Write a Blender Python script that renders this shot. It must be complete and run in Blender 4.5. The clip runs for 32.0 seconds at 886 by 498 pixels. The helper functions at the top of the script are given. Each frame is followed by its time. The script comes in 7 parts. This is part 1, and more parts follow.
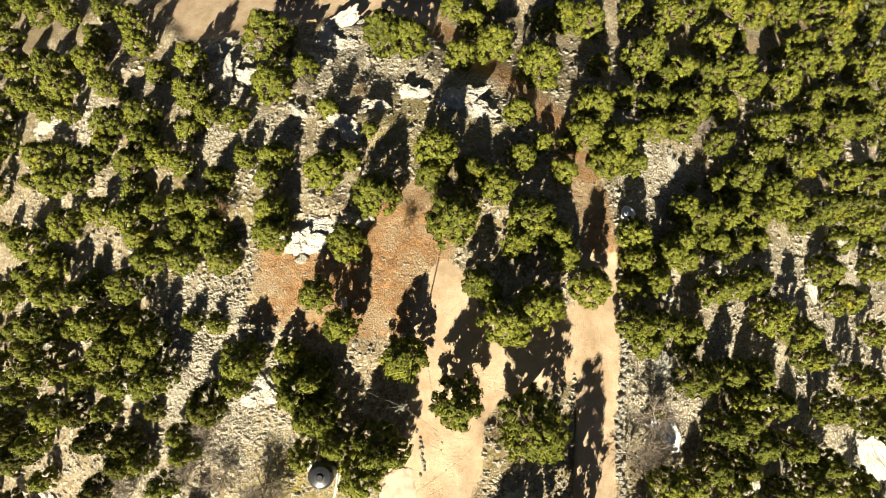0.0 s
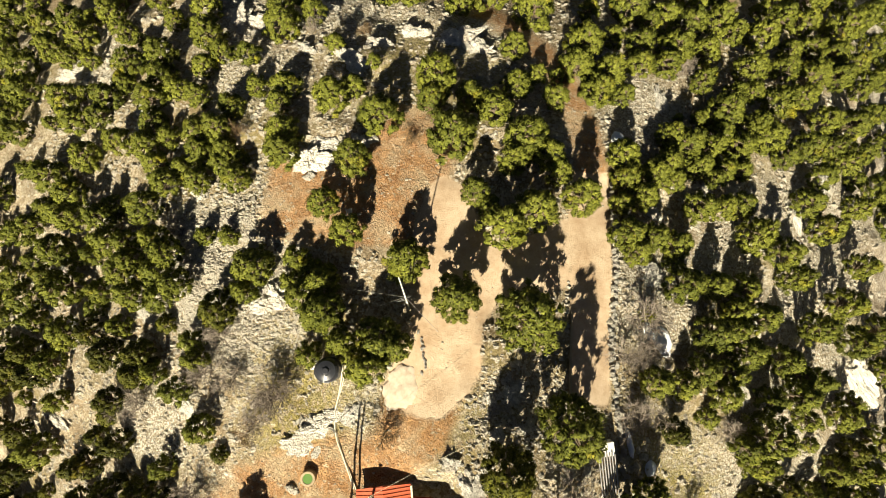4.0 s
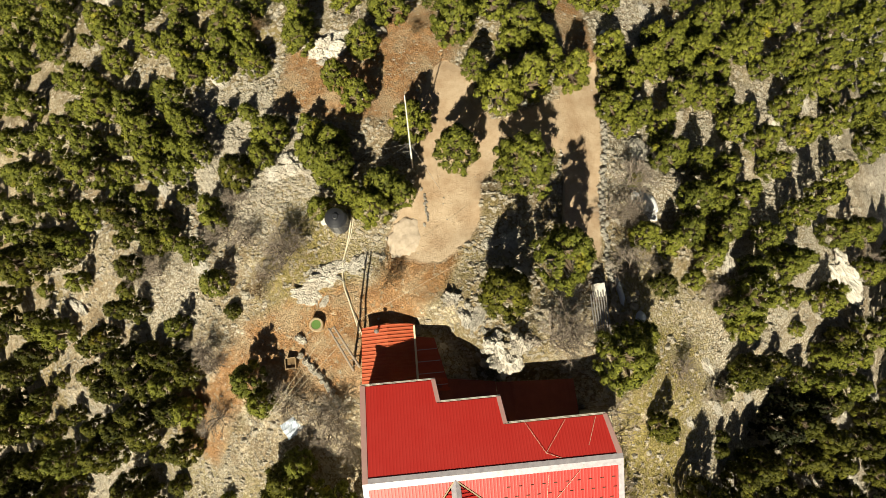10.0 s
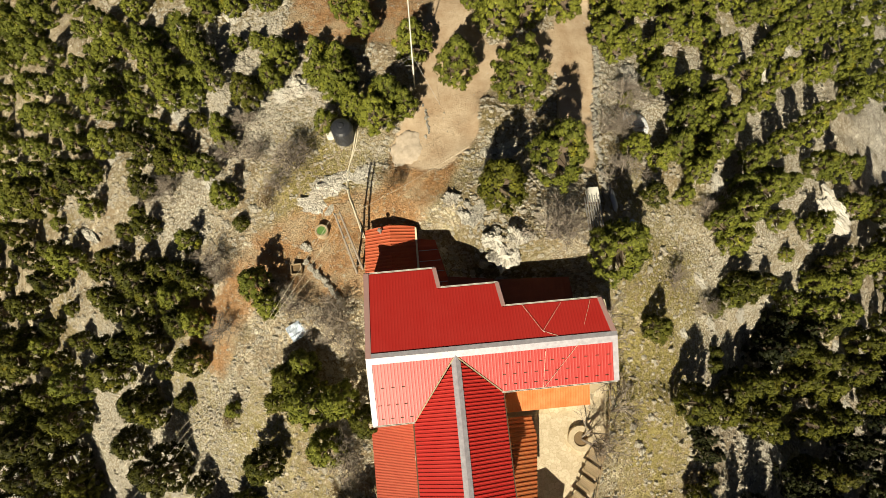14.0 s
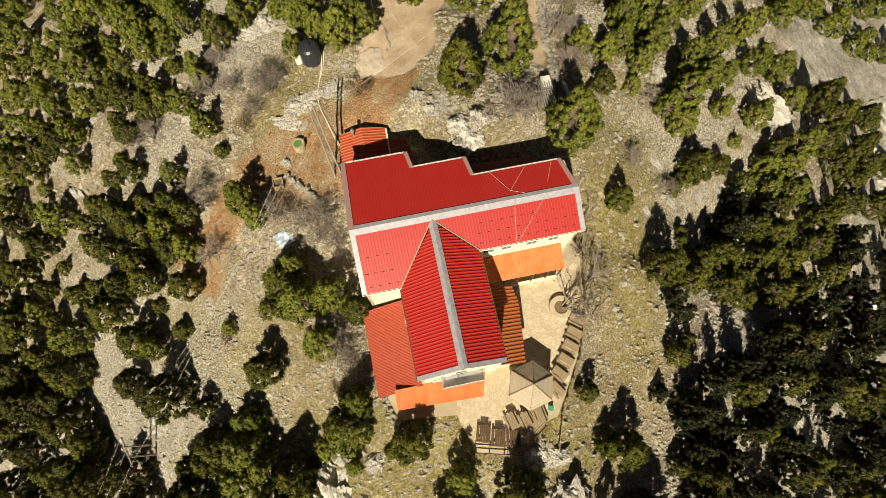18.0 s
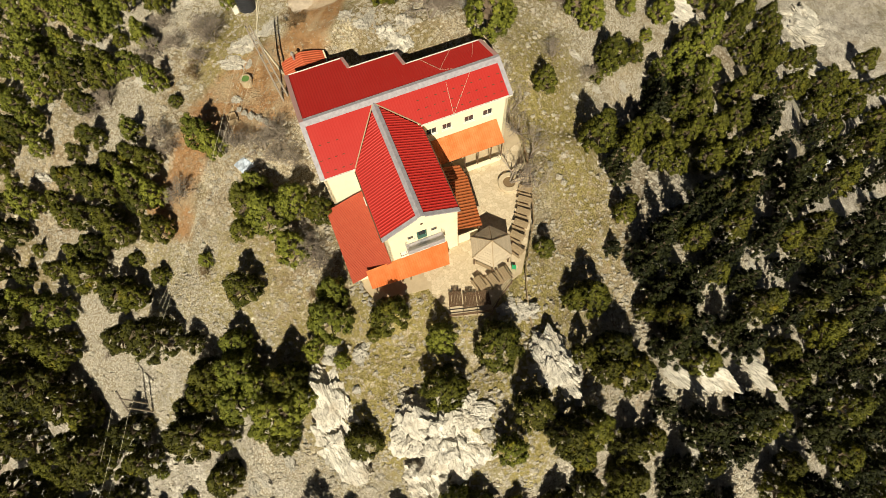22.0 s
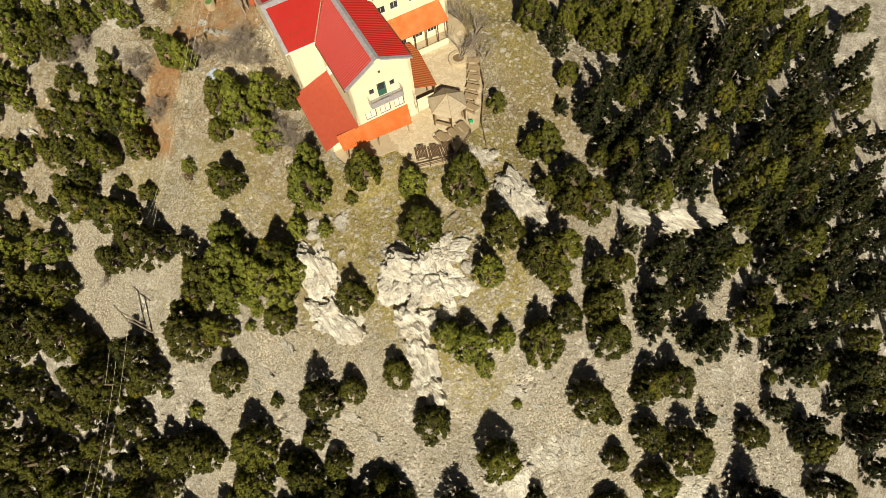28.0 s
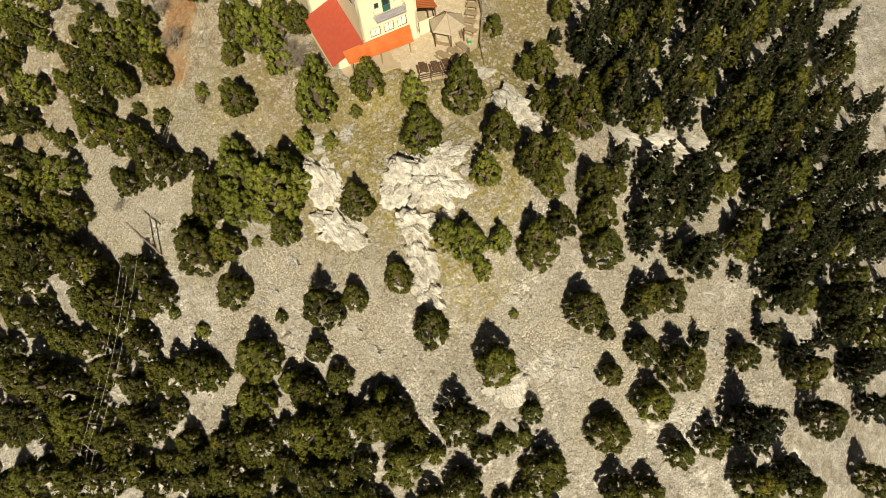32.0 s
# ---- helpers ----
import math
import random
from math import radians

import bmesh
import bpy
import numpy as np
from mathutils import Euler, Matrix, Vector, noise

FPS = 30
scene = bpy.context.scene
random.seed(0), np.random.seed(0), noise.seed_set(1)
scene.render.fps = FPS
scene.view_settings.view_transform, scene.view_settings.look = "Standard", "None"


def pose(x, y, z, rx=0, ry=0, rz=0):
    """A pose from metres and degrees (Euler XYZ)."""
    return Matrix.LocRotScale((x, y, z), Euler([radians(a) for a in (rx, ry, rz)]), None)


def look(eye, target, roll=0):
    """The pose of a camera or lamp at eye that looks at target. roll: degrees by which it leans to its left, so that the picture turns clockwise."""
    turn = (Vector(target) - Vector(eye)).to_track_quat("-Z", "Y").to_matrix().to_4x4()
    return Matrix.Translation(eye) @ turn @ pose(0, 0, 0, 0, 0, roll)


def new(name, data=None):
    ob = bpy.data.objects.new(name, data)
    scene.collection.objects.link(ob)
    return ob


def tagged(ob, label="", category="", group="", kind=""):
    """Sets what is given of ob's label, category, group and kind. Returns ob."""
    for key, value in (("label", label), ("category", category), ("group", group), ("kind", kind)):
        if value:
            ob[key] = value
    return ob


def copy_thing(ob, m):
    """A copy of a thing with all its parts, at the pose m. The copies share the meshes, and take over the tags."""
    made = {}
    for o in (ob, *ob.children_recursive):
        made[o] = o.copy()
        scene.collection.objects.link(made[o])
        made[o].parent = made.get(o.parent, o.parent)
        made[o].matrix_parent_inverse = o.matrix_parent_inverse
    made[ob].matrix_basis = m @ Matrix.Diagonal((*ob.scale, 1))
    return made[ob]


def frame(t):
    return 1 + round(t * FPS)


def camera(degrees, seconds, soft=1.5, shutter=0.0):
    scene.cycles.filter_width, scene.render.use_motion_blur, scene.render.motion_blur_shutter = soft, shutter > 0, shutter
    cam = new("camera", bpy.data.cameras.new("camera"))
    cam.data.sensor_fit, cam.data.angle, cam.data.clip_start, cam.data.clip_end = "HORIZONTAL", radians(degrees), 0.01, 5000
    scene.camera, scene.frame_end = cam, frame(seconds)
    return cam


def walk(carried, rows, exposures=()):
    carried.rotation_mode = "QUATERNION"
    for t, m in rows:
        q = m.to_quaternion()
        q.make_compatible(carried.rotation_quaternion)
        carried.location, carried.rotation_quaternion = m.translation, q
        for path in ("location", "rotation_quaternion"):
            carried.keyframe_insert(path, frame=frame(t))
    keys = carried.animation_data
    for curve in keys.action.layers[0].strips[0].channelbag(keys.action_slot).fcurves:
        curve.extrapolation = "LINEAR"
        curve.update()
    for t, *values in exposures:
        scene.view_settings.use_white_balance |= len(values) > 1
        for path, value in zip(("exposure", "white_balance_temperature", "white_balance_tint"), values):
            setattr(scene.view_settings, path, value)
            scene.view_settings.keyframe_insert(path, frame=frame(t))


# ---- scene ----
cam = camera(81.23, 32.0, soft=0.6)
PATH = [
    (0, 0, 0, 60, 5.74, -0.71, 0.01),
    (0.5, 0.07, -1.14, 60.19, 5.94, -0.65, -0.03),
    (1, 0.12, -2.41, 60.4, 6.16, -0.64, -0.15),
    (1.5, 0.15, -3.83, 60.61, 6.46, -0.6, -0.05),
    (2, 0.16, -5.37, 60.8, 6.82, -0.56, -0.03),
    (2.5, 0.15, -6.99, 60.98, 7.25, -0.57, -0.06),
    (3, 0.12, -8.68, 61.17, 7.7, -0.57, -0.13),
    (3.5, 0.07, -10.39, 61.33, 8.13, -0.6, -0.07),
    (5.5, -0.15, -17.2, 61.71, 9.86, -0.67, -0.16),
    (6, -0.27, -18.85, 61.79, 10.21, -0.63, -0.07),
    (6.5, -0.39, -20.43, 61.86, 10.52, -0.61, -0.02),
    (7, -0.41, -21.97, 61.89, 10.88, -0.64, -0.13),
    (7.5, -0.34, -23.55, 61.92, 11.17, -0.58, -0.03),
    (8, -0.22, -25.17, 61.95, 11.55, -0.49, 0.03),
    (8.5, -0.1, -26.85, 62, 11.92, -0.49, -0.07),
    (9, -0.01, -28.55, 62.02, 12.34, -0.5, -0.12),
    (9.5, 0.06, -30.22, 61.98, 12.79, -0.47, -0.06),
    (10, 0.12, -31.86, 61.91, 13.15, -0.4, 0.1),
    (10.5, 0.16, -33.46, 61.83, 13.47, -0.34, 0.28),
    (11, 0.16, -35, 61.73, 13.8, -0.33, 0.23),
    (11.5, 0.15, -36.52, 61.63, 14.18, -0.31, 0.25),
    (12, 0.14, -38.09, 61.49, 14.47, -0.28, 0.19),
    (12.5, 0.12, -39.72, 61.35, 14.83, -0.3, 0.23),
    (13, 0.1, -41.39, 61.25, 15.16, -0.33, 0.22),
    (13.5, 0.11, -43.04, 61.13, 15.49, -0.36, 0.13),
    (14, 0.11, -44.76, 60.99, 15.85, -0.4, 0.1),
    (14.5, 0.15, -46.6, 60.86, 16.2, -0.41, 0.1),
    (16.5, 0.53, -54.44, 60.43, 17.76, -0.19, -2.73),
    (17, 0.62, -56.35, 60.32, 18.19, -0.12, -4),
    (17.5, 0.65, -58.3, 60.21, 18.52, -0.02, -5.21),
    (18, 0.6, -60.29, 60.08, 18.83, 0.04, -6.2),
    (18.5, 0.53, -62.36, 59.97, 19.27, 0.06, -7.19),
    (19, 0.45, -64.53, 59.88, 19.65, 0.11, -8.32),
    (19.5, 0.37, -66.76, 59.75, 20.01, 0.23, -9.42),
    (20, 0.29, -69.01, 59.52, 20.5, 0.38, -10.18),
    (20.5, 0.23, -71.24, 59.21, 21.02, 0.58, -10.88),
    (21, 0.14, -73.43, 58.88, 21.54, 0.79, -11.46),
    (21.5, 0.12, -75.64, 58.56, 21.97, 1.12, -12.97),
    (22, 0.24, -77.85, 58.24, 22.39, 1.62, -15.92),
    (22.5, 0.34, -80.01, 57.92, 22.73, 2.22, -19.01),
    (23, 0.33, -82.07, 57.61, 23.02, 2.74, -21.67),
    (23.5, 0.1, -84.02, 57.27, 23.34, 3.12, -23.11),
    (24, -0.33, -85.88, 56.92, 23.62, 3.33, -23.82),
    (24.5, -0.89, -87.58, 56.57, 24.02, 3.44, -24.06),
    (25, -1.52, -89.23, 56.19, 24.35, 3.47, -24.01),
    (25.5, -2.15, -90.9, 55.78, 24.69, 3.47, -23.9),
    (27.5, -4.65, -97.65, 54, 26.14, 3.55, -23.51),
    (28, -5.31, -99.32, 53.51, 26.5, 3.56, -23.41),
    (28.5, -5.99, -100.96, 53, 26.8, 3.56, -23.39),
    (29, -6.69, -102.56, 52.47, 27.16, 3.56, -23.46),
    (29.5, -7.42, -104.17, 51.95, 27.49, 3.57, -23.48),
    (30, -8.15, -105.8, 51.42, 27.8, 3.59, -23.48),
    (30.5, -8.89, -107.45, 50.91, 28.14, 3.58, -23.44),
    (31, -9.63, -109.12, 50.37, 28.5, 3.58, -23.33),
    (31.5, -10.33, -110.8, 49.81, 28.87, 3.58, -23.18),
    (32, -11.01, -112.49, 49.22, 29.23, 3.57, -23.14),
]
walk(cam, [(t, pose(x, y, z, rx, ry, rz)) for t, x, y, z, rx, ry, rz in PATH],
     exposures=((0.0, 1.36), (6.0, 1.02), (10.0, 0.72), (16.0, 0.50), (24.0, 0.34), (32.0, 0.25)))

# ---- light ----
SUN_ELEVATION, SUN_TURN = 39.0, 194.0   # degrees; the turn runs clockwise from north
world = bpy.data.worlds.new("sky")
scene.world = world
world.use_nodes = True
wn = world.node_tree
sky = wn.nodes.new("ShaderNodeTexSky")
sky.sky_type = "NISHITA"
sky.sun_disc = False
sky.sun_elevation = radians(SUN_ELEVATION)
sky.sun_rotation = radians(SUN_TURN)
wn.nodes["Background"].inputs["Strength"].default_value = 0.009
wn.links.new(sky.outputs["Color"], wn.nodes["Background"].inputs["Color"])
sun = new("sun", bpy.data.lights.new("sun", "SUN"))
sun.data.energy = 5.3
sun.data.angle = radians(0.6)
sun.data.color = (1.0, 0.90, 0.68)
to_sun = Vector((math.sin(radians(SUN_TURN)) * math.cos(radians(SUN_ELEVATION)),
                 math.cos(radians(SUN_TURN)) * math.cos(radians(SUN_ELEVATION)), math.sin(radians(SUN_ELEVATION))))
sun.matrix_world = look((0, -40, 200), Vector((0, -40, 200)) - to_sun)


# ---- materials ----
class Mat:
    """A short way to write node materials."""

    def __init__(self, name, rough=0.8, metal=0.0):
        self.m = bpy.data.materials.new(name)
        self.m.use_nodes = True
        self.t = self.m.node_tree
        self.b = self.t.nodes["Principled BSDF"]
        self.b.inputs["Roughness"].default_value = rough
        self.b.inputs["Metallic"].default_value = metal
        if rough > 0.75:
            self.b.inputs["Specular IOR Level"].default_value = 0.2

    def node(self, kind, **values):
        n = self.t.nodes.new("ShaderNode" + kind)
        for key, value in values.items():
            n.inputs[key.replace("_", " ")].default_value = value
        return n

    def link(self, a, b):
        self.t.links.new(a, b)

    def coords(self):
        return self.node("NewGeometry").outputs["Position"]

    def local(self):
        return self.node("TexCoord").outputs["Object"]

    def noise(self, where, scale, detail=4.0, rough=0.6):
        n = self.node("TexNoise", Scale=scale, Detail=detail, Roughness=rough)
        self.link(where, n.inputs["Vector"])
        return n.outputs["Fac"]

    def cells(self, where, scale, feature="F1", out="Distance"):
        n = self.node("TexVoronoi", Scale=scale)
        n.feature = feature
        self.link(where, n.inputs["Vector"])
        return n.outputs[out]

    def ramp(self, fac, *stops):
        n = self.node("ValToRGB")
        e = n.color_ramp.elements
        while len(e) < len(stops):
            e.new(0.5)
        for i, (at, col) in enumerate(stops):
            e[i].position = at
            e[i].color = (*col, 1) if len(col) == 3 else col
        self.link(fac, n.inputs["Fac"])
        return n.outputs["Color"]

    def grey(self, fac, lo, hi):
        n = self.node("MapRange")
        n.inputs["From Min"].default_value, n.inputs["From Max"].default_value = lo, hi
        self.link(fac, n.inputs["Value"])
        return n.outputs["Result"]

    def mix(self, fac, a, b, mode="MIX"):
        n = self.node("MixRGB")
        n.blend_type = mode
        for key, value in (("Fac", fac), ("Color1", a), ("Color2", b)):
            if isinstance(value, (int, float)):
                n.inputs[key].default_value = value
            elif isinstance(value, tuple):
                n.inputs[key].default_value = (*value, 1)
            else:
                self.link(value, n.inputs[key])
        return n.outputs["Color"]

    def math(self, op, a, b=0.5):
        n = self.node("Math")
        n.operation = op
        for i, value in enumerate((a, b)):
            if isinstance(value, (int, float)):
                n.inputs[i].default_value = value
            else:
                self.link(value, n.inputs[i])
        return n.outputs[0]

    def random(self):
        return self.node("ObjectInfo").outputs["Random"]

    def colour(self, c):
        if isinstance(c, tuple):
            self.b.inputs["Base Color"].default_value = (*c, 1)
        else:
            self.link(c, self.b.inputs["Base Color"])
        return self

    def bump(self, height, strength=0.5, distance=0.05):
        n = self.node("Bump", Strength=strength, Distance=distance)
        self.link(height, n.inputs["Height"])
        self.link(n.outputs["Normal"], self.b.inputs["Normal"])
        return self


def painted(name, colour, wear, rough=0.5, scale=1.2, metal=0.0, vary=0.25):
    """Paint or sheet metal with faded patches and fine specks."""
    m = Mat(name, rough, metal)
    w = m.coords()
    big = m.grey(m.noise(w, scale, 5), 0.35, 0.75)
    fine = m.grey(m.noise(w, scale * 14, 3), 0.45, 0.8)
    c = m.mix(m.math("MULTIPLY", big, vary * 2), colour, wear)
    c = m.mix(m.math("MULTIPLY", fine, vary), c, tuple(v * 0.6 for v in colour))
    m.colour(c).bump(m.noise(w, scale * 20, 3), 0.15, 0.01)
    return m.m


def timber(name, light, dark, rough=0.8):
    m = Mat(name, rough)
    w = m.local()
    s = m.node("Mapping")
    s.inputs["Scale"].default_value = (2.0, 14.0, 14.0)
    m.link(w, s.inputs["Vector"])
    g = m.noise(s.outputs["Vector"], 2.0, 5)
    c = m.mix(m.grey(g, 0.3, 0.7), dark, light)
    c = m.mix(m.math("MULTIPLY", m.random(), 0.35), c, tuple(v * 0.55 for v in light))
    m.colour(c).bump(g, 0.3, 0.01)
    return m.m


def foliage(name, low, high, gold):
    """Needles: every tree has its own tone, and some tufts are yellower."""
    m = Mat(name, 0.62)
    w = m.coords()
    tone = m.mix(m.math("MULTIPLY", m.random(), 0.5), low, high)
    tuft = m.grey(m.noise(w, 1.1, 3), 0.35, 0.75)
    c = m.mix(m.math("MULTIPLY", tuft, 0.75), tone, high)
    c = m.mix(m.math("MULTIPLY", m.grey(m.noise(w, 0.33, 2), 0.62, 0.78), 0.6), c, gold)
    c = m.mix(m.math("MULTIPLY", m.grey(m.noise(w, 7.0, 2), 0.4, 0.8), 0.35), c, tuple(v * 0.45 for v in low))
    # every spray has its own tone
    c = m.mix(m.math("MULTIPLY", m.node("NewGeometry").outputs["Random Per Island"], 0.7), c, tuple(v * 0.35 for v in low))
    m.colour(c)
    m.b.inputs["Specular IOR Level"].default_value = 0.15
    tr = m.node("BsdfTranslucent")
    m.link(c, tr.inputs["Color"])
    mx = m.node("MixShader", Fac=0.05)
    m.link(m.b.outputs["BSDF"], mx.inputs[1])
    m.link(tr.outputs["BSDF"], mx.inputs[2])
    m.link(mx.outputs["Shader"], m.t.nodes["Material Output"].inputs["Surface"])
    return m.m


def stone(name, light, dark, scale=1.0):
    """Weathered limestone: bedded streaks, dark fissures and ochre stains."""
    m = Mat(name, 0.92)
    w = m.local() if scale == 1.0 else m.coords()
    s = m.node("Mapping")
    s.inputs["Scale"].default_value = (2.2, 1.2, 2.0)
    s.inputs["Rotation"].default_value = (0.3, 0.2, 0.15)
    m.link(w, s.inputs["Vector"])
    beds = m.noise(s.outputs["Vector"], 1.7 * scale, 7, 0.68)
    fine = m.noise(w, 9.0 * scale, 6, 0.7)
    c = m.mix(m.grey(beds, 0.32, 0.62), dark, light)
    c = m.mix(m.math("MULTIPLY", m.grey(fine, 0.35, 0.7), 0.45), c, tuple(v * 0.62 for v in light))
    c = m.mix(m.math("MULTIPLY", m.grey(m.noise(m.coords(), 0.45, 4), 0.52, 0.72), 0.45), c, (0.34, 0.25, 0.15))
    c = m.mix(m.math("MULTIPLY", m.node("NewGeometry").outputs["Random Per Island"], 0.45 if scale == 2.0 else 0.2), c, dark)
    fissure = m.math("SUBTRACT", 1.0, m.grey(m.math("ABSOLUTE", m.math("SUBTRACT", m.noise(s.outputs["Vector"], 1.1 * scale, 3, 0.5), 0.5)), 0.0, 0.022))
    crack = m.cells(s.outputs["Vector"], 3.4 * scale, "DISTANCE_TO_EDGE")
    chips = m.cells(s.outputs["Vector"], 5.5 * scale)
    fissure = m.math("MULTIPLY", fissure, m.grey(fine, 0.42, 0.60))
    c = m.mix(m.math("MULTIPLY", fissure, 0.55), c, tuple(v * 0.3 for v in dark))
    c = m.mix(m.math("MULTIPLY", m.grey(crack, 0.07, 0.0), m.math("MULTIPLY", m.grey(beds, 0.60, 0.40), 0.6)), c, tuple(v * 0.4 for v in dark))
    m.colour(c).bump(m.math("ADD", m.math("ADD", m.math("MULTIPLY", beds, 1.4), m.math("MULTIPLY", chips, 0.6)), m.math("SUBTRACT", m.math("MULTIPLY", fine, 0.7), m.math("MULTIPLY", fissure, 0.4))), 0.95, 0.20)
    return m.m


def ground_material():
    """Limestone scree, thin soil, dry grass and trodden earth, mixed by what lies where."""
    m = Mat("hillside", 0.95)
    w = m.coords()
    zone = m.node("VertexColor")
    zone.layer_name = "cover"
    parts = m.node("SeparateColor")
    m.link(zone.outputs["Color"], parts.inputs["Color"])
    road, grass, red = parts.outputs[0], parts.outputs[1], parts.outputs[2]
    wob = m.noise(w, 0.55, 6)

    def edge(mask, soft=0.16):
        return m.grey(m.math("ADD", mask, m.math("MULTIPLY", m.math("SUBTRACT", wob, 0.5), 0.9)), 0.5 - soft, 0.5 + soft)

    # scree: stones of three sizes lying on gravelly soil, none of them regular
    shift = m.node("TexNoise", Scale=1.9, Detail=3.0)
    m.link(w, shift.inputs["Vector"])
    bent = m.node("VectorMath")
    bent.operation = "MULTIPLY_ADD"
    m.link(shift.outputs["Color"], bent.inputs[0])
    bent.inputs[1].default_value = (0.45, 0.45, 0.3)
    m.link(w, bent.inputs[2])
    wb = bent.outputs["Vector"]

    def strewn(scale, share):
        """Stones of one size: where they lie, and how bright each is."""
        d = m.cells(wb, scale, "F1", "Distance")
        c = m.node("SeparateColor")
        m.link(m.cells(wb, scale, "F1", "Color"), c.inputs["Color"])
        reach = m.math("MULTIPLY", m.grey(c.outputs[0], 1.0 - share, 1.0), 0.62)
        on = m.grey(m.math("SUBTRACT", reach, d), -0.03, 0.06)
        return on, c.outputs[1]

    gravel = m.noise(w, 3.6, 6, 0.85)
    grit = m.grey(m.math("ADD", gravel, m.math("MULTIPLY", m.math("SUBTRACT", m.noise(w, 0.45, 5, 0.7), 0.5), 0.55)), 0.44, 0.58)
    place = m.node("SeparateXYZ")
    m.link(w, place.inputs["Vector"])
    # the southern spur is bare grey scree, the saddle has brown soil
    spur = m.grey(m.math("ADD", m.math("MULTIPLY", place.outputs["Y"], -1.0), m.math("MULTIPLY", wob, 30.0)), 78.0, 100.0)
    spur = m.math("MAXIMUM", spur, m.grey(place.outputs["X"], 58.0, 78.0))
    south = m.grey(m.math("ADD", m.math("MULTIPLY", place.outputs["Y"], -1.0), m.math("MULTIPLY", wob, 16.0)), 46.0, 62.0)
    aside = m.math("MAXIMUM", m.grey(place.outputs["X"], 26.0, 40.0), m.grey(place.outputs["X"], -15.0, -24.0))
    spur = m.math("MAXIMUM", spur, m.math("MULTIPLY", south, aside))
    low = m.mix(spur, (0.130, 0.090, 0.045), (0.170, 0.140, 0.105))
    mid = m.mix(spur, (0.35, 0.260, 0.150), (0.42, 0.382, 0.325))
    high = m.mix(spur, (0.62, 0.535, 0.385), (0.78, 0.735, 0.660))
    soil = m.mix(m.grey(m.noise(w, 0.8, 7, 0.65), 0.36, 0.64), low, mid)
    scree = m.mix(grit, soil, high)
    relief = m.math("MULTIPLY", grit, 0.35)
    patch = m.grey(m.noise(w, 0.24, 6, 0.68), 0.40, 0.58)
    for scale, share, strength in ((9.0, 1.0, 0.9), (4.6, 0.8, 0.95), (2.2, 0.38, 0.9), (1.2, 0.12, 1.0)):
        on, shade = strewn(scale, share)
        on = m.math("MULTIPLY", m.math("MULTIPLY", on, strength), m.grey(patch, -0.12, 0.7))
        bright = m.ramp(shade, (0.0, (0.15, 0.125, 0.085)), (0.45, (0.50, 0.435, 0.315)), (1.0, (0.90, 0.845, 0.715)))
        scree = m.mix(on, scree, m.mix(m.math("MULTIPLY", spur, 0.8), bright, m.ramp(shade, (0.0, (0.17, 0.150, 0.124)), (0.5, (0.53, 0.488, 0.420)), (1.0, (0.92, 0.885, 0.815)))))
        relief = m.math("ADD", relief, m.math("MULTIPLY", on, 0.9 / scale ** 0.4))
    # broad tracts of bare earth and of thin yellowed turf
    tract = m.noise(w, 0.085, 6, 0.62)
    turf = m.mix(m.grey(m.noise(w, 2.6, 6, 0.7), 0.38, 0.62), (0.14, 0.110, 0.038), (0.40, 0.32, 0.15))
    turf = m.mix(m.grey(m.noise(w, 1.3, 6, 0.75), 0.50, 0.60), turf, scree)
    clay = m.mix(m.grey(gravel, 0.40, 0.62), (0.17, 0.115, 0.06), (0.42, 0.325, 0.205))
    base = m.mix(m.math("MULTIPLY", m.grey(tract, 0.53, 0.63), m.math("SUBTRACT", 0.85, m.math("MULTIPLY", spur, 0.45))), scree, turf)
    base = m.mix(m.math("MULTIPLY", m.grey(tract, 0.47, 0.36), m.math("SUBTRACT", 0.75, m.math("MULTIPLY", spur, 0.3))), base, clay)
    # tracts of nothing but pale loose stone
    d = m.cells(wb, 4.2, "F1", "Distance")
    each = m.node("SeparateColor")
    m.link(m.cells(wb, 4.2, "F1", "Color"), each.inputs["Color"])
    pale = m.ramp(each.outputs[0], (0.0, (0.58, 0.525, 0.41)), (0.4, (0.78, 0.73, 0.61)), (1.0, (0.88, 0.85, 0.77)))
    pale = m.mix(m.grey(d, 0.38, 0.62), pale, (0.32, 0.265, 0.18))
    pale = m.mix(m.math("MULTIPLY", m.grey(gravel, 0.52, 0.40), 0.5), pale, (0.36, 0.30, 0.205))
    loose = edge(m.math("MULTIPLY", zone.outputs["Alpha"], 1.05), 0.2)
    base = m.mix(m.math("MULTIPLY", loose, 0.9), base, pale)
    relief = m.math("SUBTRACT", relief, m.math("MULTIPLY", m.math("MULTIPLY", d, loose), 0.9))
    # dry grass and low herbs between the stones
    herb = m.mix(m.grey(m.noise(w, 3.4, 6), 0.35, 0.7), (0.21, 0.175, 0.045), (0.52, 0.435, 0.185))
    herb = m.mix(m.grey(m.noise(w, 0.8, 4), 0.55, 0.75), herb, soil)
    herb = m.mix(m.grey(m.noise(w, 1.6, 6, 0.7), 0.50, 0.58), herb, scree)
    base = m.mix(edge(grass, 0.3), base, herb)
    rust = m.mix(m.grey(m.noise(w, 1.1, 7), 0.3, 0.7), (0.29, 0.135, 0.050), (0.57, 0.330, 0.155))
    rust = m.mix(m.grey(m.noise(w, 0.3, 5), 0.46, 0.62), rust, (0.50, 0.365, 0.225))
    rust = m.mix(m.math("MULTIPLY", m.grey(m.noise(w, 2.1, 6, 0.7), 0.55, 0.60), 0.8), rust, scree)
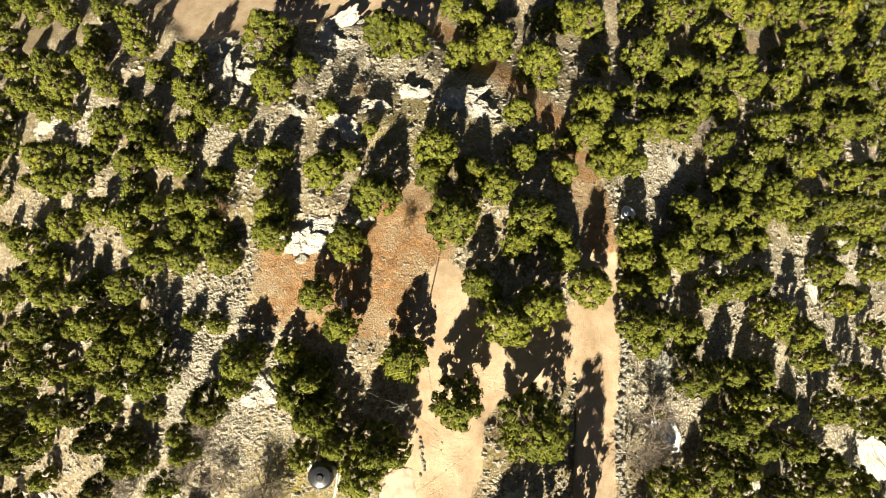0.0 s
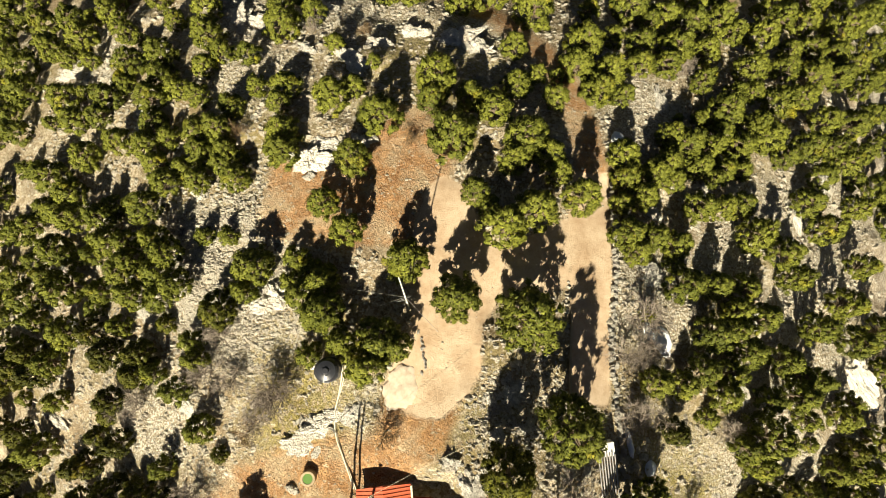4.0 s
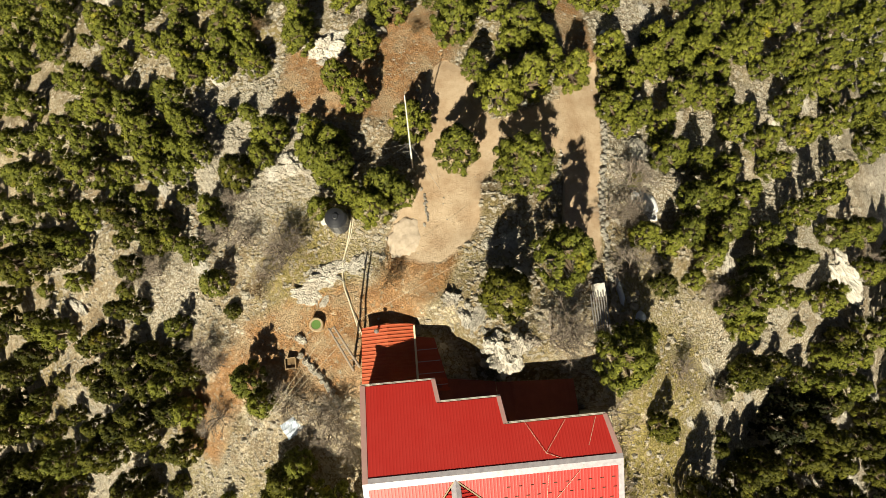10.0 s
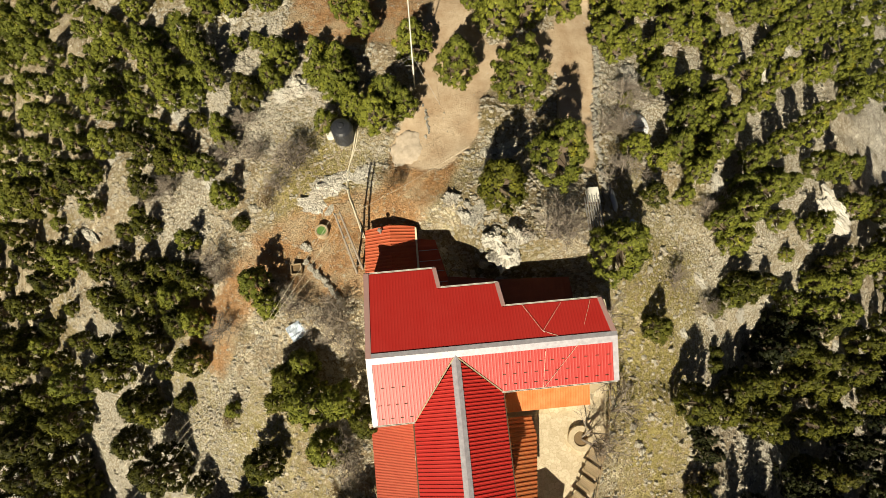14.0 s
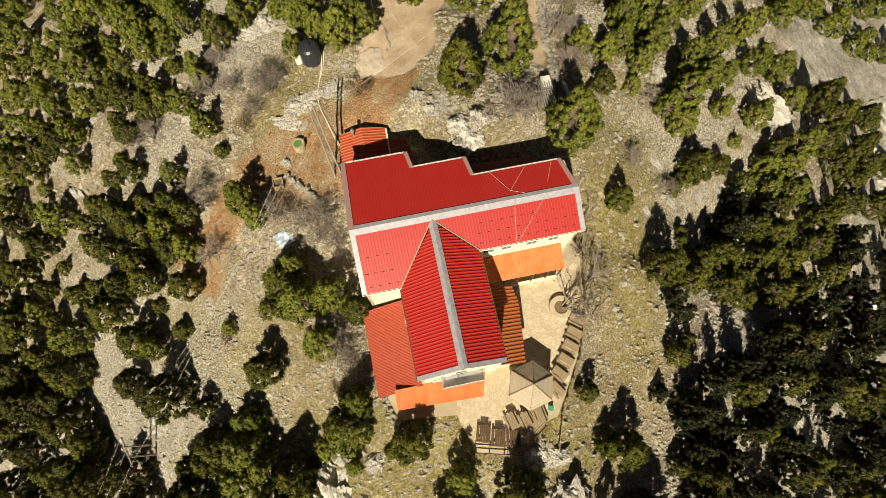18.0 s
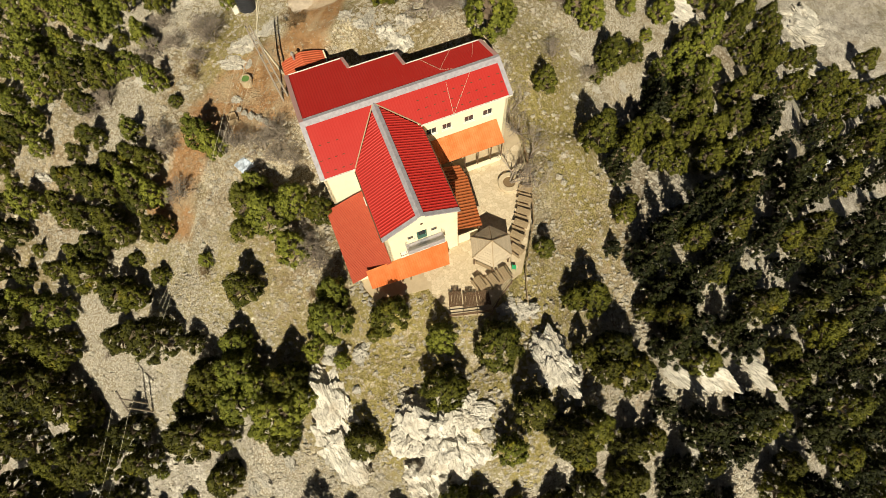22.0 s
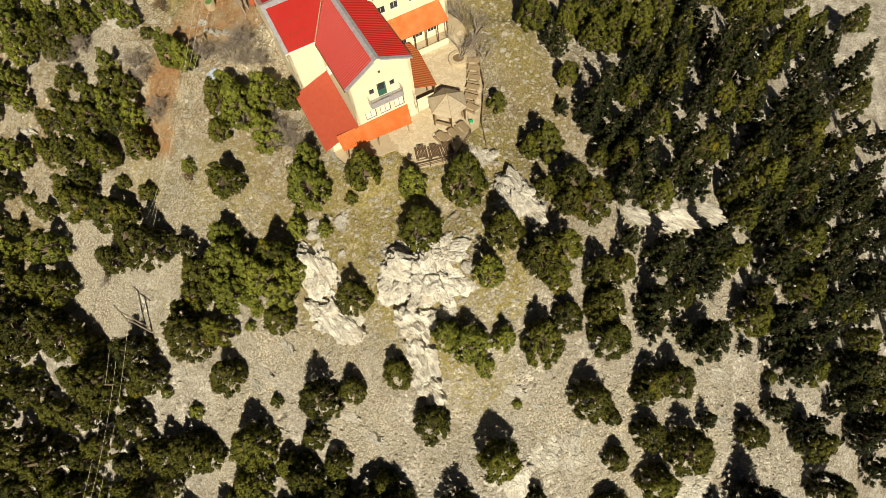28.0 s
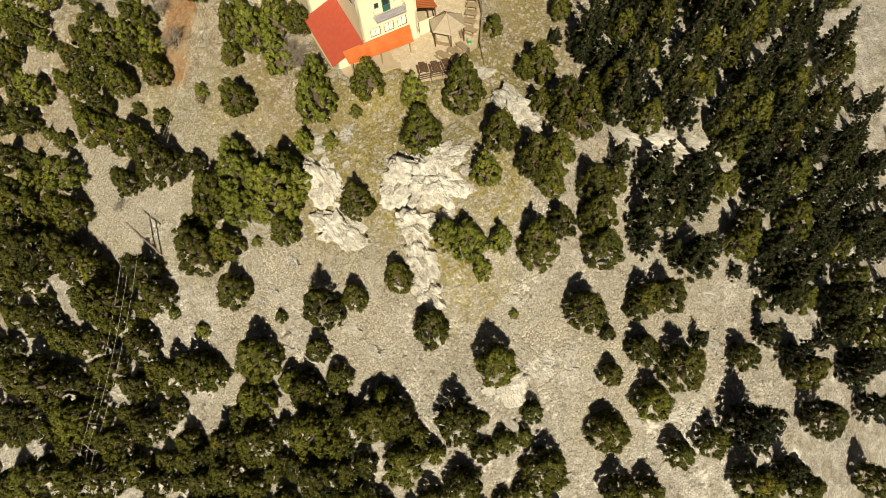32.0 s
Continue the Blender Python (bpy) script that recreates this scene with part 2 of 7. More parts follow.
    base = m.mix(m.math("MULTIPLY", edge(m.math("MULTIPLY", red, 0.86), 0.28), 0.9), base, rust)
    track = m.mix(m.grey(m.noise(w, 0.35, 7), 0.3, 0.72), (0.38, 0.265, 0.165), (0.60, 0.485, 0.350))
    track = m.mix(m.math("MULTIPLY", m.grey(m.noise(w, 2.6, 6), 0.5, 0.8), 0.5), track, (0.30, 0.19, 0.10))
    track = m.mix(m.math("MULTIPLY", m.grey(m.noise(w, 4.5, 4, 0.7), 0.66, 0.70), 0.8), track, (0.58, 0.52, 0.42))
    base = m.mix(edge(road), base, track)
    m.colour(base)
    rough = m.math("MULTIPLY", relief, m.math("SUBTRACT", 1.0, m.math("MULTIPLY", edge(road), 0.9)))
    m.bump(m.math("ADD", rough, m.math("MULTIPLY", m.noise(w, 6.0, 5), m.math("SUBTRACT", 0.35, m.math("MULTIPLY", edge(road), 0.29)))), 1.0, 0.20)
    return m.m


M_GROUND = ground_material()
M_ROCK = stone("limestone", (0.82, 0.78, 0.70), (0.46, 0.425, 0.36))
M_RUBBLE = stone("loose_limestone", (0.86, 0.81, 0.70), (0.40, 0.345, 0.26), 2.0)


def paving_material():
    m = Mat("paving_limestone", 0.9)
    w = m.coords()
    c = m.mix(m.random(), (0.52, 0.43, 0.295), (0.66, 0.565, 0.415))
    c = m.mix(m.math("MULTIPLY", m.grey(m.noise(w, 4.0, 5, 0.7), 0.45, 0.65), 0.5), c, (0.36, 0.285, 0.18))
    m.colour(c).bump(m.noise(w, 9.0, 4), 0.4, 0.02)
    return m.m


M_PAVING = paving_material()
M_PINE = foliage("pine_needles", (0.080, 0.096, 0.015), (0.330, 0.345, 0.048), (0.56, 0.46, 0.030))
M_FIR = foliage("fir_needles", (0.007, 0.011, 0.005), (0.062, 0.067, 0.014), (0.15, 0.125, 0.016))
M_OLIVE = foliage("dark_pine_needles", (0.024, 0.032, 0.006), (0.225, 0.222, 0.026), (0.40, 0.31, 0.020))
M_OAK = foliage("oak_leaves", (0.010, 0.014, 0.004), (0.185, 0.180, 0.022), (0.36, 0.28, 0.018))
M_BARK = timber("bark", (0.22, 0.17, 0.12), (0.09, 0.065, 0.045))
M_TWIG = timber("bare_twigs", (0.34, 0.29, 0.24), (0.20, 0.165, 0.135))
M_BROWN = timber("withered_leaves", (0.25, 0.17, 0.09), (0.13, 0.09, 0.05))
M_RED = painted("red_roof_paint", (0.40, 0.020, 0.015), (0.44, 0.036, 0.028), 0.46, 0.5, vary=0.2)
M_ORANGE = painted("orange_roof_paint", (0.58, 0.125, 0.018), (0.56, 0.23, 0.08), 0.7, 0.8, vary=0.4)
M_TILE = painted("terracotta_roof_paint", (0.40, 0.068, 0.022), (0.46, 0.13, 0.05), 0.7)
M_RUST = painted("rusty_orange_sheet", (0.36, 0.088, 0.018), (0.27, 0.095, 0.03), 0.75, 1.8, vary=0.4)
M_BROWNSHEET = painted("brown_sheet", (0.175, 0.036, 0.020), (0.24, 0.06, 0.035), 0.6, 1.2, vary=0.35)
M_TERRA = painted("faded_red_sheet", (0.34, 0.048, 0.019), (0.42, 0.090, 0.04), 0.75, 1.6)
M_FLASH = painted("zinc_flashing", (0.46, 0.44, 0.48), (0.30, 0.28, 0.32), 0.5, 2.4, 0.2, 0.5)
M_WALL = painted("cream_render", (0.80, 0.73, 0.53), (0.70, 0.61, 0.42), 0.9, 0.7)
M_WHITE = painted("white_paint", (0.76, 0.74, 0.68), (0.6, 0.56, 0.48), 0.7)
M_WOOD = timber("weathered_planks", (0.42, 0.32, 0.20), (0.24, 0.175, 0.10))
M_DARKWOOD = timber("dark_stained_timber", (0.16, 0.10, 0.06), (0.08, 0.05, 0.03))
M_GREEN = painted("green_shutter_paint", (0.03, 0.11, 0.085), (0.06, 0.14, 0.11), 0.5)
M_PLASTIC = painted("black_plastic", (0.022, 0.024, 0.030), (0.045, 0.047, 0.055), 0.35)
M_STEEL = painted("galvanised_steel", (0.45, 0.44, 0.43), (0.30, 0.28, 0.26), 0.4, 2.0, 0.6)
M_CONCRETE = painted("concrete", (0.42, 0.335, 0.22), (0.27, 0.205, 0.125), 0.9)
M_MORTAR = painted("sandy_mortar", (0.50, 0.41, 0.28), (0.34, 0.265, 0.17), 0.9)
M_VERGE = painted("pinkish_verge_metal", (0.44, 0.27, 0.25), (0.34, 0.20, 0.19), 0.55, 1.5, 0.1)
M_SHINGLE = timber("grey_shingles", (0.56, 0.47, 0.35), (0.36, 0.295, 0.21))
M_HOSE = painted("pale_hose", (0.66, 0.60, 0.46), (0.5, 0.44, 0.32), 0.6)
M_SNOW = painted("old_snow", (0.86, 0.88, 0.92), (0.74, 0.76, 0.80), 0.6)
M_LEAFGREEN = painted("bright_green_plastic", (0.03, 0.36, 0.14), (0.05, 0.42, 0.2), 0.4)


def glass_material():
    m = Mat("window_glass", 0.06)
    m.b.inputs["Base Color"].default_value = (0.03, 0.035, 0.04, 1)
    m.b.inputs["Specular IOR Level"].default_value = 0.6
    return m.m


M_GLASS = glass_material()


# ---- building helpers ----
def part(name, bm, material, parent=None, label=""):
    """One bmesh as one mesh object, under a thing or a part."""
    me = bpy.data.meshes.new(name)
    bm.normal_update()
    bm.to_mesh(me)
    bm.free()
    me.materials.append(material)
    ob = new(name, me)
    if parent is not None:
        ob.parent = parent
    if label:
        ob["label"] = label
    return ob


def mesh_part(name, verts, faces, material, parent=None, label=""):
    me = bpy.data.meshes.new(name)
    me.from_pydata(verts, [], faces)
    me.materials.append(material)
    ob = new(name, me)
    if parent is not None:
        ob.parent = parent
    if label:
        ob["label"] = label
    return ob


def box(bm, x0, x1, y0, y1, z0, z1, bevel=0.0):
    m = Matrix.Translation(((x0 + x1) / 2, (y0 + y1) / 2, (z0 + z1) / 2)) @ Matrix.Diagonal((abs(x1 - x0), abs(y1 - y0), abs(z1 - z0), 1))
    vs = bmesh.ops.create_cube(bm, size=1.0, matrix=m)["verts"]
    if bevel:
        es = list({e for v in vs for e in v.link_edges})
        bmesh.ops.bevel(bm, geom=es, offset=bevel, segments=1, affect="EDGES")
    return bm


def boxed(*args, bevel=0.0):
    return box(bmesh.new(), *args, bevel=bevel)


def rod(bm, a, b, r0, r1=None, n=8, cap=True):
    """A tapered round bar from a to b."""
    a, b = Vector(a), Vector(b)
    r1 = r0 if r1 is None else r1
    q = (b - a).to_track_quat("Z", "Y").to_matrix()
    rings = []
    for p, r in ((a, r0), (b, r1)):
        rings.append([bm.verts.new(p + q @ Vector((r * math.cos(2 * math.pi * i / n), r * math.sin(2 * math.pi * i / n), 0))) for i in range(n)])
    for i in range(n):
        bm.faces.new((rings[0][i], rings[0][(i + 1) % n], rings[1][(i + 1) % n], rings[1][i]))
    if cap:
        bm.faces.new(rings[0][::-1])
        bm.faces.new(rings[1])
    return bm


def beam(bm, a, b, w, h):
    """A squared bar from a to b."""
    a, b = Vector(a), Vector(b)
    d = (b - a).normalized()
    side = d.cross(Vector((0, 0, 1)))
    side = side.normalized() if side.length > 1e-4 else Vector((1, 0, 0))
    up = side.cross(d)
    vs = [bm.verts.new(p + side * sx * w / 2 + up * sz * h / 2) for p in (a, b) for sx, sz in ((-1, -1), (1, -1), (1, 1), (-1, 1))]
    for f in ((3, 2, 1, 0), (4, 5, 6, 7), (0, 1, 5, 4), (1, 2, 6, 5), (2, 3, 7, 6), (3, 0, 4, 7)):
        bm.faces.new([vs[i] for i in f])
    return bm


def prism(bm, poly, z0, z1):
    """A flat polygon (anticlockwise) given a thickness; z0 and z1 may be functions of x, y."""
    f0 = z0 if callable(z0) else (lambda x, y: z0)
    f1 = z1 if callable(z1) else (lambda x, y: z1)
    lo = [bm.verts.new((x, y, f0(x, y))) for x, y in poly]
    hi = [bm.verts.new((x, y, f1(x, y))) for x, y in poly]
    n = len(poly)
    bm.faces.new(lo[::-1])
    bm.faces.new(hi)
    for i in range(n):
        bm.faces.new((lo[i], lo[(i + 1) % n], hi[(i + 1) % n], hi[i]))
    return bm


def thing(name, label, category, at=(0, 0, 0), turn=0.0, group="", kind=""):
    ob = new(name)
    ob.matrix_world = pose(*at, 0, 0, turn)
    return tagged(ob, label, category, group, kind)


def clip(poly, axis, value, keep_above):
    """Cut a polygon of (x, y) by a line along an axis."""
    out = []
    for i, p in enumerate(poly):
        q = poly[(i + 1) % len(poly)]
        a, b = p[axis] - value, q[axis] - value
        if not keep_above:
            a, b = -a, -b
        if a >= 0:
            out.append(p)
        if (a > 0 and b < 0) or (a < 0 and b > 0):
            s = a / (a - b)
            out.append((p[0] + s * (q[0] - p[0]), p[1] + s * (q[1] - p[1])))
    return out


# ---- the lie of the land ----
HILL = [4.829, 14.683, -17.011, 0.901, 0.828, -0.61, 5.162, -10.246, 2.621, 2.05, -0.54, -24.095, 3.735, 4.514, -0.578, -2.538, 3.206, -1.255, 3.07, -1.891, 0.314]
SHOULDERS = [(4, -77, 17, 11, 7.64), (8, -28, 11, 9, 4.14), (43, -40, 13, 13, -5.75), (10, -112, 16, 10, -5.17), (0, 36, 22, 10, -3.67), (-4, -98, 9, 9, 2.91), (-8.5, -65, 4.5, 4.5, 2.4), (12.8, -71, 4, 4, 1.9)]


def hill(x, y):
    """The ridge and its slopes, before anything was levelled."""
    x, y = np.clip(np.asarray(x, float), -90, 125), np.clip(np.asarray(y, float), -140, 65)
    u, v = x / 60.0, (y + 40.0) / 60.0
    z, k = 0.0, 0
    for i in range(6):
        for j in range(6 - i):
            z = z + HILL[k] * u ** i * v ** j
            k += 1
    for sx, sy, rx, ry, amount in SHOULDERS:
        z = z + amount * np.exp(-((x - sx) / rx) ** 2 - ((y - sy) / ry) ** 2)
    return z


HOUSE_AT, HOUSE_TURN = (1.42, -41.43, 0.0), 5.5
TERRACE_Z = 2.2


def house_world(u, v):
    a = radians(HOUSE_TURN)
    return HOUSE_AT[0] + u * math.cos(a) - v * math.sin(a), HOUSE_AT[1] + u * math.sin(a) + v * math.cos(a)


TERRACE = [(-8.6, -3.0), (-8.6, -13.0), (-7.0, -17.2), (-1.0, -18.0), (0.2, -22.0), (3.8, -23.2), (8.2, -20.6),
           (9.6, -20.2), (13.2, -15.1), (15.8, -8.8), (16.9, -3.6), (16.9, 1.0), (10.0, 2.0)]
TERRACE_WORLD = [house_world(u, v) for u, v in TERRACE]
TRACK_END = [(-5.0, -18.0), (-6.2, -23.0), (-8.0, -30.0), (-2.6, -27.0), (1.0, -23.6), (3.0, -18.0)]
REAR_YARD = [house_world(u, v) for u, v in ((-9.0, 2.0), (16.0, 2.0), (15.0, 7.4), (6.0, 8.2), (3.0, 9.6), (0.5, 13.2), (-7.5, 14.6))]
ROAD = [(15.6, 5.0), (14.2, -1.0), (14.1, -10.8), (13.2, -20.0), (17.7, -20.0), (17.9, -12.6), (18.9, -6.2),
        (19.3, 0.6), (19.2, 5.0)]
LANE = [(15.2, 10.0), (15.8, 4.0), (19.2, 4.0), (19.2, 8.0), (18.3, 14.1), (15.8, 20.6), (13.0, 24.3), (8.9, 29.2), (4.0, 34.0), (-1.0, 40.0),
        (-3.5, 38.0), (2.6, 30.4), (7.2, 26.0), (11.2, 21.0), (13.6, 17.6)]
CAR_PARK = [(-38.0, 47.0), (-37.5, 40.7), (-32.8, 33.6), (-25.8, 34.0), (-19.0, 36.5), (-8.6, 37.2), (-0.2, 35.6), (0.5, 40.0), (-6.0, 47.0)]
CLEARING = [(0.2, 4.5), (-1.5, 1.5), (-2.4, -2.4), (-2.2, -6.6), (-2.3, -11.5), (-4.6, -16.0),
            (-5.3, -18.6), (-3.2, -20.6), (0.2, -21.0), (3.2, -18.6), (4.3, -16.8), (4.4, -12.1), (6.5, -9.4),
            (13.6, -8.2), (14.1, -0.4), (6.2, -4.3), (4.4, -1.0), (3.3, 2.6)]
RED_SOIL = [(-18.5, 6.0), (-19.5, -1.8), (-12.0, -3.8), (-5.4, -4.0), (-2.0, -3.0), (0.8, 3.0), (2.6, 7.0), (-1.5, 13.0), (-5.5, 12.5), (-9.0, 6.0)]
TRACK_END = [(-5.0, -18.0), (-6.2, -23.0), (-8.0, -30.0), (-2.6, -27.0), (1.0, -23.6), (3.0, -18.0)]
YARD = [(-15.5, -24.0), (-9.0, -22.6), (-5.4, -23.0), (-7.4, -34.5), (-14.5, -35.0), (-19.0, -31.5), (-22.0, -36.0), (-26.5, -41.0), (-28.5, -36.0), (-22.0, -27.0)]
WEST_PATH = [(-27.5, -33.0), (-24.2, -39.5), (-25.5, -43.0), (-30.0, -40.5), (-31.5, -34.0)]


def outside(poly, x, y):
    """Metres from points to a polygon; below nought inside."""
    x, y = np.asarray(x, float), np.asarray(y, float)
    best = np.full(x.shape, 1e9)
    inside = np.zeros(x.shape, bool)
    n = len(poly)
    for i in range(n):
        (ax, ay), (bx, by) = poly[i], poly[(i + 1) % n]
        dx, dy = bx - ax, by - ay
        s = np.clip(((x - ax) * dx + (y - ay) * dy) / (dx * dx + dy * dy + 1e-9), 0, 1)
        best = np.minimum(best, np.hypot(x - ax - s * dx, y - ay - s * dy))
        cross = ((ay > y) != (by > y)) & (x < (bx - ax) * (y - ay) / (by - ay + 1e-12) + ax)
        inside ^= cross
    return np.where(inside, -best, best)


def value_noise(x, y, size, seed=0):
    """Smooth noise from -1 to 1 with features of a given size."""
    x, y = np.asarray(x, float) / size, np.asarray(y, float) / size
    i, j = np.floor(x).astype(np.int64), np.floor(y).astype(np.int64)
    fx, fy = x - i, y - j
    fx, fy = fx * fx * (3 - 2 * fx), fy * fy * (3 - 2 * fy)

    def at(a, b):
        k = (a * 374761393 + b * 668265263 + seed * 974711) & 0x7FFFFFFF
        k = ((k ^ (k >> 13)) * 1274126177) & 0x7FFFFFFF
        return ((k ^ (k >> 16)) & 0xFFFF) / 32767.5 - 1.0

    top = at(i, j) * (1 - fx) + at(i + 1, j) * fx
    low = at(i, j + 1) * (1 - fx) + at(i + 1, j + 1) * fx
    return top * (1 - fy) + low * fy


def smooth(e0, e1, v):
    s = np.clip((v - e0) / (e1 - e0), 0, 1)
    return s * s * (3 - 2 * s)


def ground(x, y):
    """Height of the bare ground."""
    h = hill(x, y)
    d = outside(TERRACE_WORLD, x, y)
    k = 1 - smooth(0.3, 5.0, d)
    h = h * (1 - k) + (TERRACE_Z - 0.12) * k
    # the cutting behind the house
    k = (1 - smooth(0.0, 3.2, outside(REAR_YARD, x, y))) * smooth(-1.0, 5.0, d)
    return h + (np.minimum(h, 6.1) - h) * k


def level(x, y):
    """Height of the ground as it lies, with its hummocks and ledges."""
    return float(surface(np.array([float(x)]), np.array([float(y)]))[0])


def cover(x, y):
    """Shares of trodden earth, dry grass and red soil."""
    road = np.maximum.reduce([1 - smooth(-0.7, 0.9, outside(p, x, y)) for p in (ROAD, CAR_PARK, CLEARING)])
    red = np.maximum.reduce([1 - smooth(-1.2, 1.4, outside(p, x, y)) for p in (RED_SOIL, LANE, TRACK_END, YARD, WEST_PATH)])
    grass = np.zeros_like(x)
    for gx, gy, rx, ry, amount in ((24, -42, 7, 22, 0.85), (-14, -21, 8, 10, 0.75), (-10, -68, 9, 9, 0.8), (8, -72, 12, 8, 0.7),
                                   (-2, 20, 14, 8, 0.6), (-15, -60, 8, 10, 0.55), (-30, -44, 8, 10, 0.45), (22, -24, 6, 14, 0.5), (0, -22, 10, 6, 0.5),
                                   (14, -64, 9, 8, 0.8), (-3, -63, 13, 8, 0.95), (-6.5, -70, 3.5, 9, 1.0), (7, -78, 5, 6, 0.95), (-0.5, -82, 4, 6, 0.95), (1, -87, 7, 4, 0.6), (28, -33, 5, 9, 0.7), (-32, -62, 9, 8, 0.5), (-25, 10, 14, 12, 0.4), (-20, -50, 9, 9, 0.6)):
        grass = np.maximum(grass, amount * np.exp(-((x - gx) / rx) ** 2 - ((y - gy) / ry) ** 2) * 1.15)
    return road, np.clip(grass, 0, 1), red


WHITE_SCREE = [(-26, -3, 5), (-27, -8, 5), (-21, -11, 6), (-45, 23, 4), (-27, 29, 6), (46, 1, 6), (53, -6, 6), (34, -4, 4), (25, 14, 5),
               (23, -9, 6), (45, -10, 5), (59, 6, 5), (4, 23, 6), (-23, 18, 5), (-9, 29, 7), (-32, -23, 5), (-43, -42, 7), (25, -28, 5), (30, -32, 7),
               (33, -42, 6), (49, -31, 5), (44, -37, 5), (-46, -48, 8), (-28, -50, 8), (-11, -21, 5), (40, -22, 6), (52, -18, 6),
               (9, -95, 5), (17, -99, 6), (26, -101, 6), (13, -106, 5), (33, -92, 5), (-16, -84, 5), (-13, -76, 3), (24, -84, 5), (-30, -74, 5), (41, -84, 5), (36, -64, 5), (44, -66, 5), (33, -78, 5), (48, -76, 5), (58, -58, 5), (-36, -82, 5), (-22, -70, 4)]


def bare_scree(x, y):
    """Where the slope is nothing but pale loose stone."""
    share = np.zeros_like(x)
    for sx, sy, r in WHITE_SCREE:
        share = np.maximum(share, np.exp(-((x - sx) ** 2 + (y - sy) ** 2) / (1.25 * r) ** 2))
    return share


def surface(x, y):
    road, grass, red = cover(x, y)
    flat = np.maximum(np.maximum(road, 0.6 * red), 1 - smooth(0.0, 2.5, outside(TERRACE_WORLD, x, y)))
    rough = 0.55 * value_noise(x, y, 7.0, 1) + 0.30 * value_noise(x, y, 2.7, 2) + 0.16 * value_noise(x, y, 1.2, 3)
    ledge = np.maximum(0, value_noise(x * 0.6, y, 5.0, 9) - 0.35) * 1.5
    return ground(x, y) + (rough + ledge) * (1 - 0.93 * np.clip(flat, 0, 1)) + 0.05 * value_noise(x, y, 1.5, 5)


def axis(lo, hi, step, far):
    mid = list(np.arange(lo, hi + 1e-6, step))
    s, a, b = step, [], []
    at = mid[-1]
    while at < far:
        s *= 1.35
        at += s
        a.append(at)
    s, at = step, mid[0]
    while at > -far:
        s *= 1.35
        at -= s
        b.append(at)
    return np.array(b[::-1] + mid + a)


def build_ground():
    xs, ys = axis(-84, 116, 0.75, 2600), axis(-128, 58, 0.75, 2600)
    gx, gy = np.meshgrid(xs, ys)
    gz = surface(gx, gy)
    road, grass, red = cover(gx, gy)
    verts = np.stack([gx, gy, gz], -1).reshape(-1, 3)
    w, h = len(xs), len(ys)
    idx = np.arange(w * h).reshape(h, w)
    faces = np.stack([idx[:-1, :-1], idx[:-1, 1:], idx[1:, 1:], idx[1:, :-1]], -1).reshape(-1, 4)
    ob = mesh_part("ground", verts.tolist(), faces.tolist(), M_GROUND)
    layer = ob.data.color_attributes.new("cover", "FLOAT_COLOR", "POINT")
    layer.data.foreach_set("color", np.stack([road, grass, red, bare_scree(gx, gy)], -1).reshape(-1).astype(np.float32))
    ob.data.polygons.foreach_set("use_smooth", np.ones(len(faces), bool))
    return tagged(ob, "rocky limestone hillside with scree, dry grass and trodden earth", "ground", kind="structure")


build_ground()


# ---- the refuge ----
def ribbed(polys, height, along, spacing, rise, thick=0.06):
    """A sheet roof over polygons in plan, with ribs along one axis: along 0 runs with u, 1 with v."""
    bm = bmesh.new()
    across = 1 - along
    steps = ((0.0, 0.0), (0.30, 0.0), (0.46, 1.0), (0.66, 1.0), (0.82, 0.0), (1.0, 0.0))
    for poly in polys:
        lo, hi = min(p[across] for p in poly), max(p[across] for p in poly)
        k = math.floor(lo / spacing)
        while k * spacing < hi:
            for (s0, r0), (s1, r1) in zip(steps, steps[1:]):
                a, b = (k + s0) * spacing, (k + s1) * spacing
                piece = clip(clip(poly, across, a, True), across, b, False) if b > lo and a < hi else []
                if len(piece) < 3:
                    continue
                vs = []
                for p in piece:
                    f = (p[across] - a) / (b - a)
                    vs.append(bm.verts.new((p[0], p[1], height(*p) + rise * (r0 + (r1 - r0) * f))))
                try:
                    bm.faces.new(vs)
                except ValueError:
                    pass
            k += 1
    bmesh.ops.remove_doubles(bm, verts=bm.verts, dist=0.0008)
    for poly in polys:
        prism(bm, poly, lambda x, y: height(x, y) - thick, lambda x, y: height(x, y) - 0.012)
    bmesh.ops.recalc_face_normals(bm, faces=bm.faces)
    return bm


def wall_cells(us, zs, holes):
    """The rectangles of a wall that its openings leave."""
    a = sorted({*us, *[h[0] for h in holes], *[h[1] for h in holes]})
    b = sorted({*zs, *[h[2] for h in holes], *[h[3] for h in holes]})
    for u0, u1 in zip(a, a[1:]):
        for z0, z1 in zip(b, b[1:]):
            um, zm = (u0 + u1) / 2, (z0 + z1) / 2
            if not any(h[0] < um < h[1] and h[2] < zm < h[3] for h in holes):
                yield u0, u1, z0, z1


